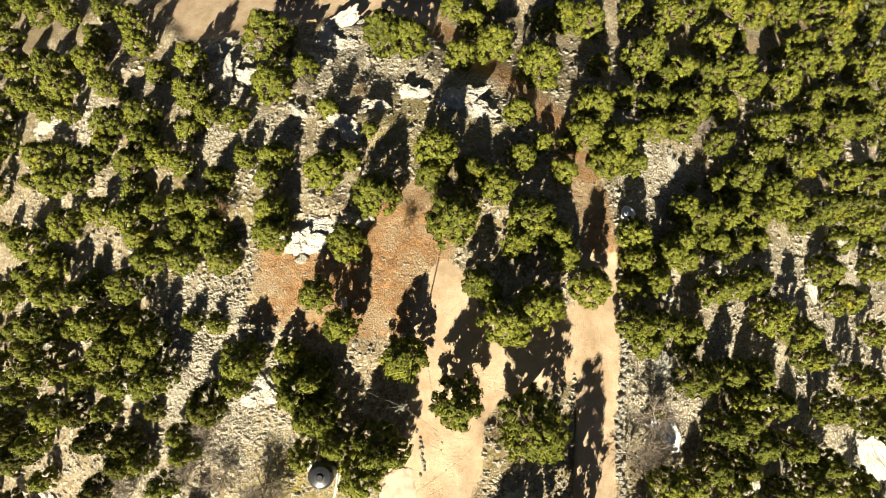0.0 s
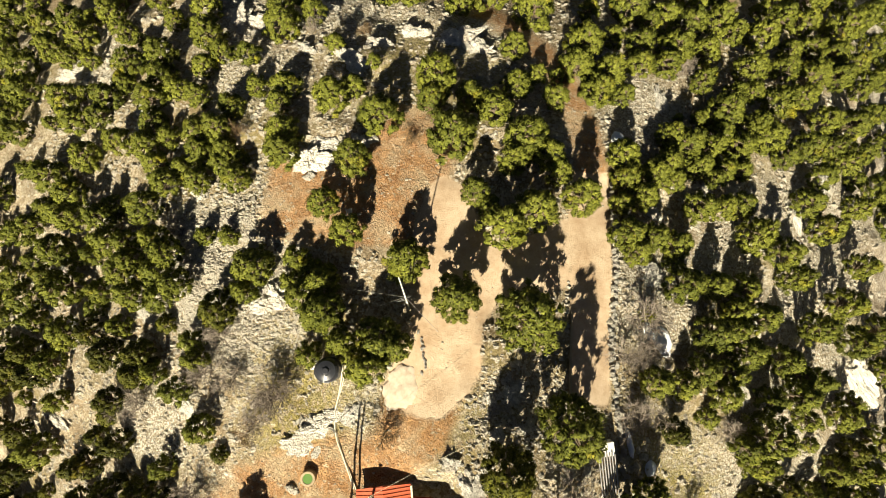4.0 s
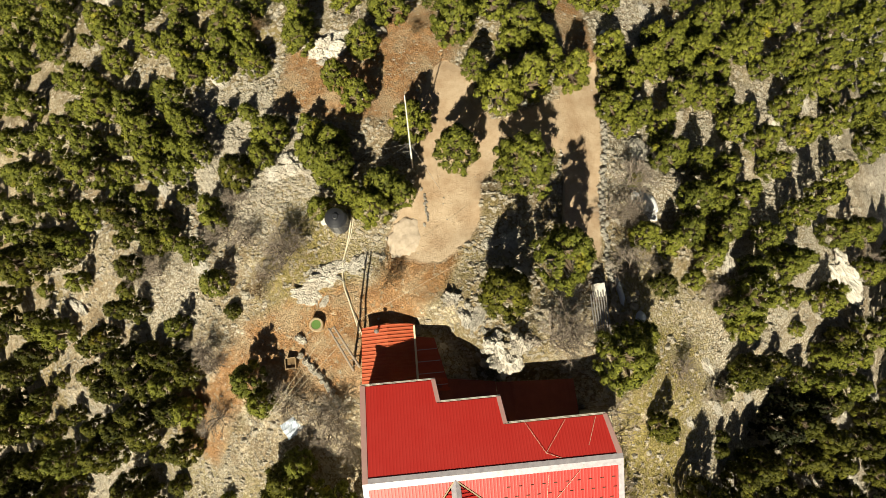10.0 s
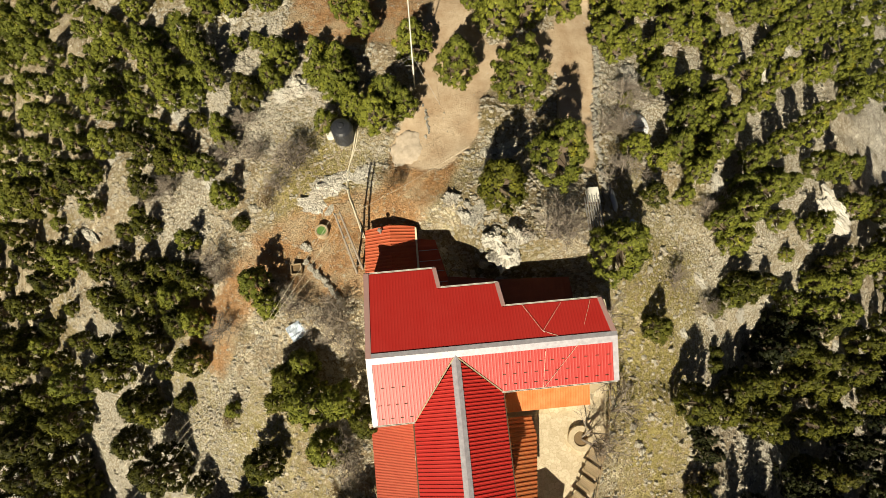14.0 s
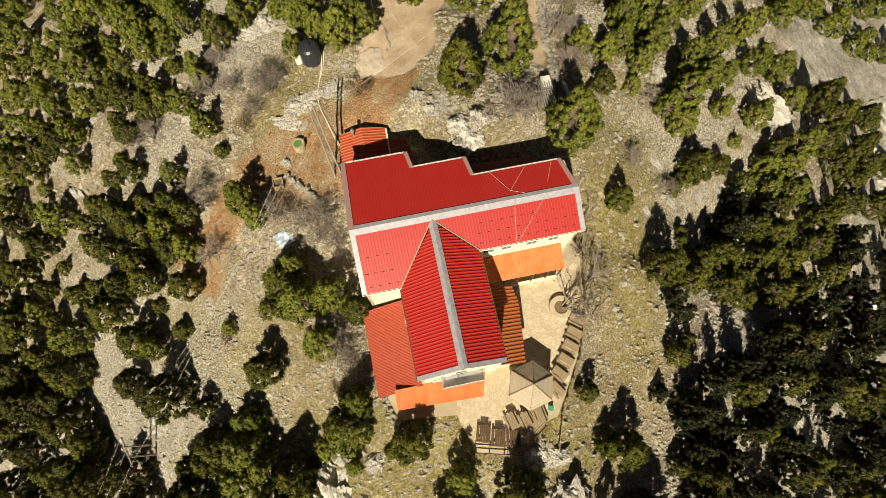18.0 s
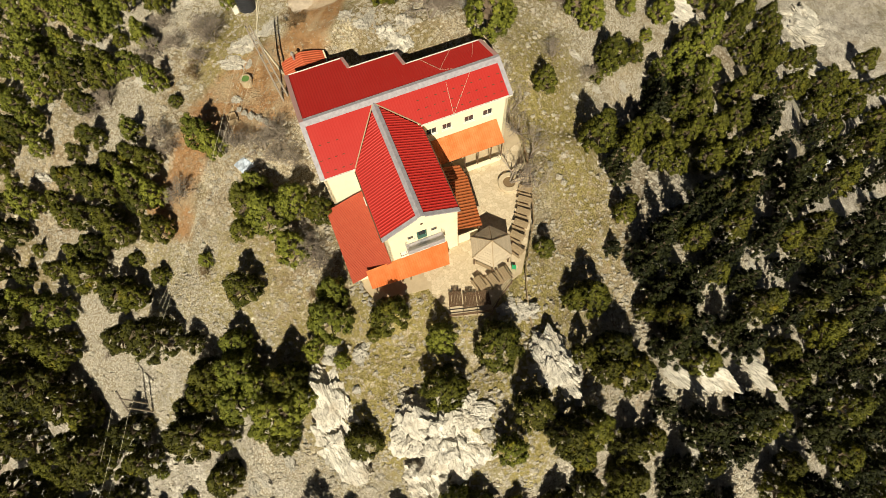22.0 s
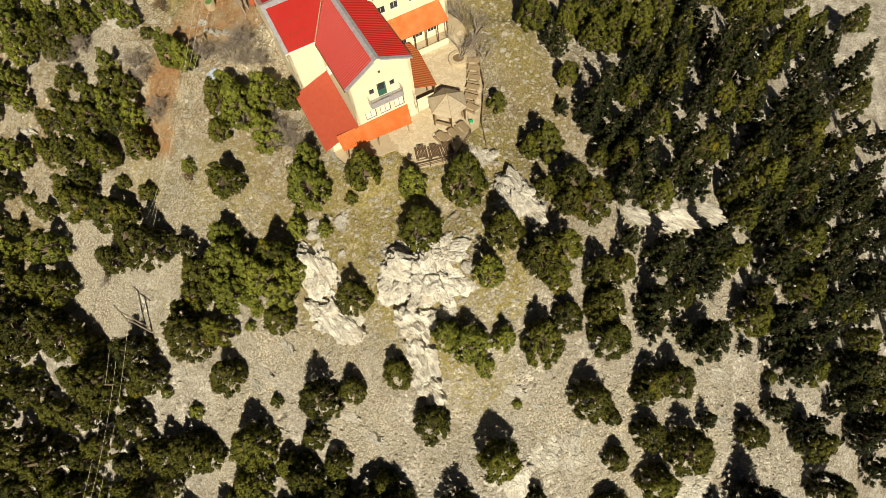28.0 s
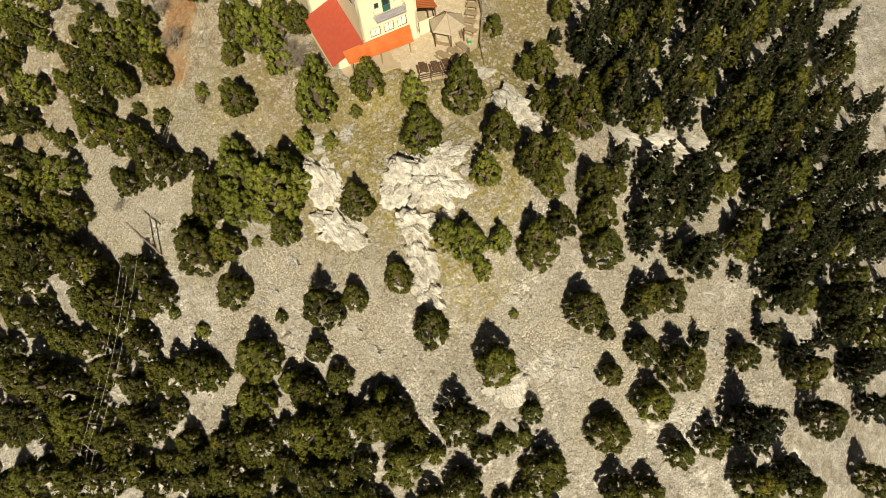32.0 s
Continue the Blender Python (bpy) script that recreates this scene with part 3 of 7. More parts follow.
def wall_along_u(u0, u1, v, z0, z1, holes=(), thick=0.35, inward=1, top=None):
    """A wall that faces along v; top: points (u, z) of a gable above z1."""
    bm = bmesh.new()
    for a, b, c, d in wall_cells((u0, u1), (z0, z1), holes):
        box(bm, a, b, v, v + inward * thick, c, d)
    if top:
        pts = [(u0, z1), (u1, z1), *top]
        front = [bm.verts.new((p[0], v, p[1])) for p in pts]
        back = [bm.verts.new((p[0], v + inward * thick, p[1])) for p in pts]
        bm.faces.new(front)
        bm.faces.new(back[::-1])
        for i in range(len(pts)):
            j = (i + 1) % len(pts)
            bm.faces.new((front[i], back[i], back[j], front[j]))
    bmesh.ops.remove_doubles(bm, verts=bm.verts, dist=0.001)
    bmesh.ops.recalc_face_normals(bm, faces=bm.faces)
    return bm


def wall_along_v(v0, v1, u, z0, z1, holes=(), thick=0.35, inward=1, top=None):
    bm = wall_along_u(v0, v1, 0.0, z0, z1, holes, thick, inward, top)
    for w in bm.verts:
        w.co = Vector((u + w.co.y, w.co.x, w.co.z))
    bmesh.ops.recalc_face_normals(bm, faces=bm.faces)
    return bm


def window_in(house, u0, u1, z0, z1, v, facing, panes=2, shutters=False, name="window", frame_mat=None, pane_mat=None):
    """A window in a wall that faces along v; facing is +1 for north, -1 for south."""
    frame_mat = frame_mat or M_WHITE
    y = v - facing * 0.10
    bm = bmesh.new()
    t = 0.07
    for args in ((u0, u1, z0, z0 + t), (u0, u1, z1 - t, z1), (u0, u0 + t, z0 + t, z1 - t), (u1 - t, u1, z0 + t, z1 - t)):
        box(bm, args[0], args[1], y - 0.04, y + 0.04, args[2], args[3])
    win = part(name, bm, frame_mat, house)
    step = (u1 - u0 - 2 * t) / panes
    for i in range(panes):
        a = u0 + t + i * step
        part("pane", boxed(a + 0.02, a + step - 0.02, y - 0.012, y + 0.012, z0 + t, z1 - t), pane_mat or M_GLASS, win)
        if i:
            part("mullion", boxed(a - 0.02, a + 0.02, y - 0.035, y + 0.035, z0 + t, z1 - t), frame_mat, win)
    part("sill", boxed(u0 - 0.08, u1 + 0.08, v - facing * 0.06, v + facing * 0.12, z0 - 0.07, z0 - 0.004), M_WHITE, win)
    if shutters:
        w = (u1 - u0) * 0.48
        for a in (u0 - w, u1):
            part("shutter", boxed(a + 0.01, a + w - 0.01, v + facing * 0.01, v + facing * 0.06, z0, z1), M_GREEN, win, "dark green wooden shutter")
    return win


RIDGE_V, RIDGE_Z = 0.57, 13.4
WEST_U, EAST_U = -7.95, 15.12
WING_RIDGE_U, WING_RIDGE_Z, GABLE_V = 0.15, 13.2, -14.45
WING_WEST_U, WING_WEST_Z, WING_EAST_U, WING_EAST_Z = -4.05, 10.75, 4.2, 11.45


def north_slope(u, v):
    return RIDGE_Z - 0.2 * (v - RIDGE_V)


def south_slope(u, v):
    return RIDGE_Z - 0.435 * (RIDGE_V - v)


def wing_west(u, v):
    return WING_RIDGE_Z - (WING_RIDGE_Z - WING_WEST_Z) * (WING_RIDGE_U - u) / (WING_RIDGE_U - WING_WEST_U)


def wing_east(u, v):
    return WING_RIDGE_Z - (WING_RIDGE_Z - WING_EAST_Z) * (u - WING_RIDGE_U) / (WING_EAST_U - WING_RIDGE_U)


def snow_guards(house, rows):
    """Short dark hooks that stick out of the sheet in rows."""
    for u0, u1, n, v in rows:
        for i in range(n):
            u = u0 + (u1 - u0) * i / (n - 1)
            z = south_slope(u, v)
            part("snow_guard", boxed(u - 0.15, u + 0.15, v - 0.02, v + 0.02, z, z + 0.06), M_DARKWOOD, house)


def build_house():
    h = thing("mountain_refuge", "large cream-rendered mountain refuge with red sheet-metal roofs", "house", HOUSE_AT, HOUSE_TURN)
    base = 0.6
    # roofs
    north = [[(WEST_U + 0.35, RIDGE_V), (-0.85, RIDGE_V), (-0.85, 8.75), (WEST_U + 0.35, 8.75)],
             [(-0.85, RIDGE_V), (5.05, RIDGE_V), (5.05, 6.68), (-0.85, 6.68)],
             [(5.05, RIDGE_V), (14.3, RIDGE_V), (14.3, 4.28), (5.05, 4.28)],
             [(14.3, RIDGE_V), (EAST_U - 0.1, RIDGE_V), (14.3, 4.28)]]
    for polys in (north[:1], north[1:2], north[2:]):
        part("roof_north_slope", ribbed(polys, north_slope, 1, 0.30, 0.011), M_RED, h, "dark red ribbed sheet roof")
    # valleys where the wing's roof cuts into the southern slope
    wv, ev = -5.3, -3.35
    south_w = [(WEST_U + 0.45, wv), (WING_WEST_U, wv), (WING_RIDGE_U, 0.1), (WING_RIDGE_U, RIDGE_V), (WEST_U + 0.45, RIDGE_V)]
    south_e = [(WING_EAST_U, ev), (EAST_U - 0.45, ev), (EAST_U - 0.45, RIDGE_V), (WING_RIDGE_U, RIDGE_V), (WING_RIDGE_U, 0.1)]
    part("roof_south_slope_west", ribbed([south_w], south_slope, 1, 0.30, 0.006), M_RED, h, "sunlit red ribbed sheet roof")
    part("roof_south_slope_east", ribbed([south_e], south_slope, 1, 0.30, 0.006), M_RED, h, "sunlit red ribbed sheet roof")
    ww = [(WING_WEST_U - 0.1, GABLE_V + 0.35), (WING_RIDGE_U, GABLE_V + 0.35), (WING_RIDGE_U, -0.1), (WING_WEST_U - 0.1, wv - 0.15)]
    we = [(WING_RIDGE_U, GABLE_V + 0.35), (WING_EAST_U + 0.1, GABLE_V + 0.35), (WING_EAST_U + 0.1, ev - 0.12), (WING_RIDGE_U, -0.1)]
    part("wing_roof_west_slope", ribbed([ww], wing_west, 0, 0.33, 0.062), M_RED, h, "red tile-shaped sheet roof")
    part("wing_roof_east_slope", ribbed([we], wing_east, 0, 0.33, 0.062), M_RED, h, "red tile-shaped sheet roof")
    # flashings
    bm = bmesh.new()
    prism(bm, [(WEST_U, RIDGE_V - 0.55), (EAST_U, RIDGE_V - 0.55), (EAST_U, RIDGE_V), (WEST_U, RIDGE_V)],
          lambda u, v: south_slope(u, v) + 0.045, lambda u, v: south_slope(u, v) + 0.075)
    prism(bm, [(WEST_U, RIDGE_V), (EAST_U, RIDGE_V), (EAST_U, RIDGE_V + 0.42), (WEST_U, RIDGE_V + 0.42)],
          lambda u, v: north_slope(u, v) + 0.045, lambda u, v: north_slope(u, v) + 0.075)
    part("ridge_flashing", bm, M_FLASH, h, "pale grey metal ridge flashing")
    bm = bmesh.new()
    prism(bm, [(WING_RIDGE_U - 0.42, GABLE_V), (WING_RIDGE_U, GABLE_V), (WING_RIDGE_U, 0.25), (WING_RIDGE_U - 0.42, -0.45)],
          lambda u, v: wing_west(u, v) + 0.085, lambda u, v: wing_west(u, v) + 0.115)
    prism(bm, [(WING_RIDGE_U, GABLE_V), (WING_RIDGE_U + 0.42, GABLE_V), (WING_RIDGE_U + 0.42, -0.45), (WING_RIDGE_U, 0.25)],
          lambda u, v: wing_east(u, v) + 0.085, lambda u, v: wing_east(u, v) + 0.115)
    part("wing_ridge_flashing", bm, M_FLASH, h, "grey metal ridge flashing")
    for name, poly, f in (
            ("verge_flashing", [(WEST_U, RIDGE_V), (WEST_U + 0.5, RIDGE_V), (WEST_U + 0.5, 8.85), (WEST_U, 8.85)], north_slope),
            ("verge_flashing", [(WEST_U, wv - 0.05), (WEST_U + 0.5, wv - 0.05), (WEST_U + 0.5, RIDGE_V - 0.55), (WEST_U, RIDGE_V - 0.55)], south_slope),
            ("verge_flashing", [(EAST_U - 0.5, ev - 0.05), (EAST_U, ev - 0.05), (EAST_U, RIDGE_V - 0.55), (EAST_U - 0.5, RIDGE_V - 0.55)], south_slope),
            ("verge_flashing", [(EAST_U - 0.5, RIDGE_V + 0.42), (EAST_U, RIDGE_V + 0.42), (14.5, 4.35), (14.1, 4.35)], north_slope),
            ("verge_flashing", [(-0.95, 6.76), (-0.55, 6.76), (-0.85, 8.85), (-1.25, 8.85)], north_slope),
            ("verge_flashing", [(4.95, 4.36), (5.35, 4.36), (5.05, 6.76), (4.65, 6.76)], north_slope),
            ("gable_flashing", [(WING_WEST_U - 0.12, GABLE_V - 0.02), (WING_RIDGE_U - 0.42, GABLE_V - 0.02), (WING_RIDGE_U - 0.42, GABLE_V + 0.42), (WING_WEST_U - 0.12, GABLE_V + 0.42)], wing_west),
            ("gable_flashing", [(WING_RIDGE_U + 0.42, GABLE_V - 0.02), (WING_EAST_U + 0.12, GABLE_V - 0.02), (WING_EAST_U + 0.12, GABLE_V + 0.42), (WING_RIDGE_U + 0.42, GABLE_V + 0.42)], wing_east)):
        part(name, prism(bmesh.new(), poly, lambda u, v: f(u, v) - 0.10, lambda u, v: f(u, v) + 0.082), M_VERGE if f is north_slope else M_FLASH, h, "pinkish-grey folded metal flashing" if f is north_slope else "pale grey folded metal flashing")
    for a, b, name in (((0.0, 0.0), (WING_WEST_U, wv), "valley_gutter"), ((0.3, 0.0), (WING_EAST_U, ev), "valley_gutter")):
        bm = bmesh.new()
        beam(bm, (*a, south_slope(*a) + 0.07), (*b, south_slope(*b) + 0.07), 0.11, 0.05)
        part(name, bm, M_CONCRETE, h, "dull ochre valley trim")
    for u0, u1, v, f in ((WEST_U + 0.1, -0.9, 8.88, north_slope), (-0.7, 5.0, 6.8, north_slope), (5.2, 14.4, 4.4, north_slope),
                         (WING_EAST_U, EAST_U - 0.1, ev - 0.08, south_slope), (WEST_U, WING_WEST_U, wv - 0.08, south_slope)):
        bm = bmesh.new()
        for s in (0, 1):
            box(bm, u0, u1, v - 0.06 + s * 0.10, v - 0.03 + s * 0.10, f(0, v) - 0.12, f(0, v) + 0.01)
        box(bm, u0, u1, v - 0.06, v + 0.07, f(0, v) - 0.14, f(0, v) - 0.115)
        part("gutter", bm, M_WHITE, h, "pale metal eaves gutter")
    for s, u, f in ((-1, WING_WEST_U - 0.16, wing_west), (1, WING_EAST_U + 0.16, wing_east)):
        bm = boxed(u - 0.06, u + 0.06, GABLE_V + 0.1, (wv if s < 0 else ev) - 0.2, f(u, 0) - 0.10, f(u, 0) - 0.02)
        part("gutter", bm, M_DARKWOOD, h, "dark eaves gutter")
    # snow guards on the southern slopes
    snow_guards(h, [(4.8, 14.2, 10, -1.0), (4.5, 14.3, 11, -1.9), (4.5, 14.0, 11, -2.8), (-6.7, -4.8, 3, -2.1), (-7.1, -4.7, 4, -3.6), (-6.9, -4.3, 4, -4.8)])
    # walls
    w0, e0 = WEST_U + 0.25, EAST_U - 0.3
    part("wall_west_gable", wall_along_v(wv + 0.25, 8.55, w0, base, 10.3, [(-3.6, -2.6, 7.6, 8.8), (2.0, 3.0, 7.6, 8.8)], top=[(8.55, north_slope(0, 8.55) - 0.07), (RIDGE_V, RIDGE_Z - 0.08), (wv + 0.25, south_slope(0, wv + 0.25) - 0.07)]), M_WALL, h)
    part("wall_east_gable", wall_along_v(ev + 0.35, 4.1, e0, base, 11.0, [], inward=-1, top=[(4.1, north_slope(0, 4.1) - 0.07), (RIDGE_V, RIDGE_Z - 0.08), (ev + 0.35, south_slope(0, ev + 0.35) - 0.07)]), M_WALL, h)
    for u0, u1, v in ((w0, -1.1, 8.55), (-1.1, 4.8, 6.45), (4.8, e0, 4.1)):
        part("wall_north", wall_along_u(u0, u1, v, base, north_slope(0, v) - 0.07, inward=-1), M_WALL, h)
    for u, v0, v1 in ((-1.1, 6.45, 8.55), (4.8, 4.1, 6.45)):
        part("wall_north_return", wall_along_v(v0, v1, u, base, north_slope(0, v1) - 0.07, inward=-1), M_WALL, h)
    part("wall_south_west", wall_along_u(w0, -3.8, wv + 0.25, base, south_slope(0, wv + 0.25) - 0.07), M_WALL, h)
    row = [(4.85, 6.1), (6.75, 7.9), (9.45, 10.65), (11.75, 12.95)]
    holes = [(a, b, 8.8, 9.85) for a, b in row] + [(6.9, 8.3, 2.9, 4.9), (9.2, 10.8, 3.0, 4.9), (11.6, 13.0, 3.0, 4.9)]
    part("wall_south_east", wall_along_u(3.95, e0, ev + 0.35, base, south_slope(0, ev + 0.35) - 0.07, holes), M_WALL, h)
    for a, b in row:
        window_in(h, a, b, 8.8, 9.85, ev + 0.35, -1)
    for a, b, c, d in holes[4:]:
        window_in(h, a, b, c, d, ev + 0.35, -1, 3)
    wl, wr = WING_WEST_U + 0.15, WING_EAST_U - 0.15
    part("wing_wall_west", wall_along_v(GABLE_V + 0.15, wv + 0.25, wl, base, wing_west(wl, 0) - 0.07, [(-8.6, -7.8, 8.2, 9.2)]), M_WALL, h)
    part("wing_wall_east", wall_along_v(GABLE_V + 0.15, ev + 0.35, wr, base, wing_east(wr, 0) - 0.07, inward=-1), M_WALL, h)
    front = [(-0.5, 0.6, 7.75, 9.75), (-1.55, -0.95, 8.65, 9.35), (1.1, 1.7, 8.75, 9.45), (-2.7, -1.25, 4.95, 6.15), (-0.75, 0.65, 4.95, 6.2), (1.15, 2.5, 4.95, 6.3), (-2.2, -0.8, TERRACE_Z + 0.8, 4.2), (0.6, 1.7, TERRACE_Z, 4.3)]
    fv = GABLE_V + 0.15
    part("wall_front_gable", wall_along_u(wl, wr, fv, base, 10.5, front, top=[(wr, wing_east(wr, 0) - 0.07), (WING_RIDGE_U, WING_RIDGE_Z - 0.08), (wl, wing_west(wl, 0) - 0.07)]), M_WALL, h, "tall cream gable wall")
    door = part("balcony_door", boxed(-0.45, 0.55, fv + 0.06, fv + 0.11, 7.78, 9.72), M_GREEN, h, "dark green balcony door")
    part("door_pane", boxed(-0.33, 0.43, fv + 0.045, fv + 0.062, 8.7, 9.6), M_GLASS, door)
    part("door_handle", boxed(0.40, 0.46, fv + 0.02, fv + 0.058, 8.55, 8.68), M_STEEL, door)
    for a, b, c, d in front[1:3]:
        window_in(h, a, b, c, d, fv, -1, 1, frame_mat=M_DARKWOOD)
    # white panes here: the sky's pale reflection is put into their colour
    for a, b, c, d in front[3:6]:
        window_in(h, a, b, c, d, fv, -1, 2, frame_mat=M_DARKWOOD, pane_mat=M_WHITE)
    window_in(h, *front[6], fv, -1, 2)
    part("entrance_door", boxed(0.65, 1.65, fv + 0.08, fv + 0.13, TERRACE_Z, 4.25), M_DARKWOOD, h, "brown wooden entrance door")
    part("attic_vent", boxed(-0.0, 0.3, fv - 0.03, fv - 0.002, 11.2, 11.5), M_DARKWOOD, h, "small dark attic vent")
    # balcony
    bal = part("balcony", boxed(-1.95, 2.2, fv - 1.15, fv - 0.003, 7.55, 7.72), M_FLASH, h, "grey balcony slab with a light railing")
    for u in (-1.92, -0.55, 0.82, 2.17):
        part("rail_post", rod(bmesh.new(), (u, fv - 1.1, 7.72), (u, fv - 1.1, 8.65), 0.025), M_STEEL, bal)
    for z in (8.65, 8.35, 8.05):
        bm = rod(bmesh.new(), (-1.92, fv - 1.1, z), (2.17, fv - 1.1, z), 0.02)
        for u in (-1.92, 2.17):
            rod(bm, (u, fv - 1.1, z), (u, fv - 0.02, z), 0.02)
        part("rail", bm, M_STEEL, bal)
    part("rail_panel", boxed(-1.90, 2.15, fv - 1.12, fv - 1.09, 7.80, 8.30), M_FLASH, bal, "pale grey sheet behind the rails")
    # lean-to roofs
    def west_canopy(u, v):
        return 3.6 + 0.28 * (u + 8.3) + 0.16 * (v + 14.6)
    part("west_lean_to_roof", ribbed([[(-8.75, -14.7), (-3.95, -14.5), (-3.95, -5.4), (-8.85, -5.6)]], west_canopy, 0, 0.15, 0.03), M_TERRA, h, "terracotta-coloured corrugated lean-to roof")
    part("lean_to_wall", wall_along_v(-14.2, -5.9, -8.1, base, 3.4), M_WALL, h)
    part("lean_to_front", wall_along_u(-8.1, -3.9, -14.2, base, 3.5), M_WALL, h)

    def front_canopy(u, v):
        return 4.75 + 0.30 * (v + 14.3)
    part("front_canopy", ribbed([[(-6.9, -16.35), (2.1, -16.75), (2.75, -14.35), (-6.9, -14.35)]], front_canopy, 1, 0.26, 0.018), M_ORANGE, h, "weathered orange corrugated canopy")
    for u in (-6.6, -2.5, 1.7):
        part("canopy_post", boxed(u - 0.07, u + 0.07, -16.3, -16.16, base, front_canopy(u, -16.2) - 0.06), M_WOOD, h)

    def east_canopy(u, v):
        return 7.6 + 0.63 * (v + 2.95)
    part("east_canopy", ribbed([[(4.15, -5.5), (13.65, -5.5), (13.55, -3.03), (4.15, -3.03)]], east_canopy, 1, 0.26, 0.016), M_ORANGE, h, "orange corrugated canopy over the terrace")
    bm = bmesh.new()
    beam(bm, (5.0, -5.4, east_canopy(0, -5.4) - 0.14), (13.5, -5.4, east_canopy(0, -5.4) - 0.14), 0.12, 0.14)
    part("canopy_beam", bm, M_DARKWOOD, h)
    for u in (6.9, 8.6, 10.3, 12.0, 13.4):
        part("canopy_post", boxed(u - 0.06, u + 0.06, -5.46, -5.34, 2.0, east_canopy(0, -5.4) - 0.22), M_DARKWOOD, h)
    part("porch_wall", boxed(6.9, 13.45, -5.48, -5.32, 2.0, 3.1), M_WALL, h, "low cream wall under the canopy")

    def strip_canopy(u, v):
        return 6.55 - 0.32 * (u - 4.1)
    part("strip_canopy", ribbed([[(4.1, -14.2), (7.0, -14.4), (7.9, -8.0), (7.6, -6.0), (4.1, -6.0)]], strip_canopy, 0, 0.40, 0.09), M_RUST, h, "orange corrugated strip roof beside the wing")
    part("porch_front", boxed(4.25, 6.6, -14.1, -13.95, 2.0, 4.2), M_WALL, h)
    for v in (-13.9, -11.5, -9.0):
        part("porch_post", boxed(6.75, 6.9, v - 0.07, v + 0.07, 2.0, strip_canopy(6.8, 0) - 0.06), M_DARKWOOD, h)
    # northern annexe with a low gabled roof
    def annex_w(u, v):
        return 8.75 - 0.22 * (-5.3 - u)

    def annex_e(u, v):
        return 8.75 - 0.22 * (u + 5.3)

    part("annexe_roof_west", ribbed([[(-8.25, 8.95), (-5.3, 8.95), (-5.3, 14.75), (-7.95, 14.5)]], annex_w, 0, 0.36, 0.06), M_TILE, h, "orange-red ribbed sheet roof of the annexe")
    part("annexe_roof_east", ribbed([[(-5.3, 8.95), (-2.65, 8.95), (-2.6, 14.5), (-5.3, 14.75)]], annex_e, 0, 0.36, 0.06), M_TILE, h, "orange-red ribbed sheet roof of the annexe")
    part("annexe_gable", wall_along_u(-7.6, -2.9, 13.8, 4.0, 8.1, top=[(-2.9, annex_e(-2.9, 0) - 0.08), (-5.3, 8.66), (-7.6, annex_w(-7.6, 0) - 0.08)], inward=-1), M_WALL, h)
    part("annexe_wall", wall_along_v(8.8, 13.8, -7.6, 4.0, 8.1), M_WALL, h)
    part("annexe_wall", wall_along_v(8.8, 13.8, -2.9, 4.0, 8.1, inward=-1), M_WALL, h)
    part("annexe_verge", prism(bmesh.new(), [(-2.72, 8.95), (-2.52, 8.95), (-2.48, 14.35), (-2.66, 14.35)], 8.1, 8.28), M_WALL, h, "pale verge strip of the annexe roof")
    part("shed_roof", ribbed([[(-2.5, 7.0), (0.7, 7.0), (-0.6, 12.9), (-2.5, 13.2)]], lambda u, v: 8.2 - 0.07 * (v - 7), 0, 0.9, 0.03), M_TERRA, h, "dark red shed roof of wide sheets")
    for v in (8.2, 9.4, 10.6, 11.8):
        part("sheet_seam", boxed(-2.45, 0.62 - 0.22 * (v - 7), v - 0.035, v + 0.035, 8.2 - 0.07 * (v - 7) + 0.02, 8.2 - 0.07 * (v - 7) + 0.05), M_FLASH, h, "pale seam between two sheets")
    part("shed_walls", prism(bmesh.new(), [(-2.7, 8.8), (0.2, 8.8), (-0.9, 12.5), (-2.7, 12.8)], 4.5, 7.6), M_WALL, h)
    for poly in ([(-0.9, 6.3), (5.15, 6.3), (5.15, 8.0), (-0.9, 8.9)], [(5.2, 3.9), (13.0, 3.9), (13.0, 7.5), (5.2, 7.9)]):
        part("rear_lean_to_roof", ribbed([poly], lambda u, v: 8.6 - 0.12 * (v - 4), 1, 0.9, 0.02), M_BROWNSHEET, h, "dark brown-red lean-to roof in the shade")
    part("rear_lean_to_wall", boxed(5.3, 12.4, 6.9, 7.1, 5.0, 8.1), M_WALL, h)
    # chimney pipe and satellite dishes
    pipe = part("chimney_pipe", rod(bmesh.new(), (-6.3, 14.0, 7.6), (-6.3, 14.0, 9.5), 0.13, n=12), M_STEEL, h, "galvanised chimney pipe")
    part("chimney_cowl", rod(bmesh.new(), (-6.3, 14.0, 9.5), (-6.3, 14.0, 9.8), 0.26, 0.12, n=12), M_STEEL, pipe)
    for u, v, z, tilt in ((15.3, 1.6, 11.4, 30), (-8.25, -1.6, 10.2, 210)):
        bm = bmesh.new()
        m = pose(u, v, z, 62, 0, tilt)
        ring = []
        for r, d in ((0.02, 0.0), (0.2, 0.02), (0.36, 0.09)):
            ring.append([bm.verts.new(m @ Vector((r * math.cos(a * math.pi / 8), r * math.sin(a * math.pi / 8), d))) for a in range(16)])
        for i in range(2):
            for a in range(16):
                bm.faces.new((ring[i][a], ring[i][(a + 1) % 16], ring[i + 1][(a + 1) % 16], ring[i + 1][a]))
        bm.faces.new(ring[0][::-1])
        dish = part("satellite_dish", bm, M_WHITE, h, "white satellite dish")
        part("dish_arm", rod(bmesh.new(), (u, v, z), (u - math.copysign(0.5, u), v, z - 0.15), 0.03), M_STEEL, dish)
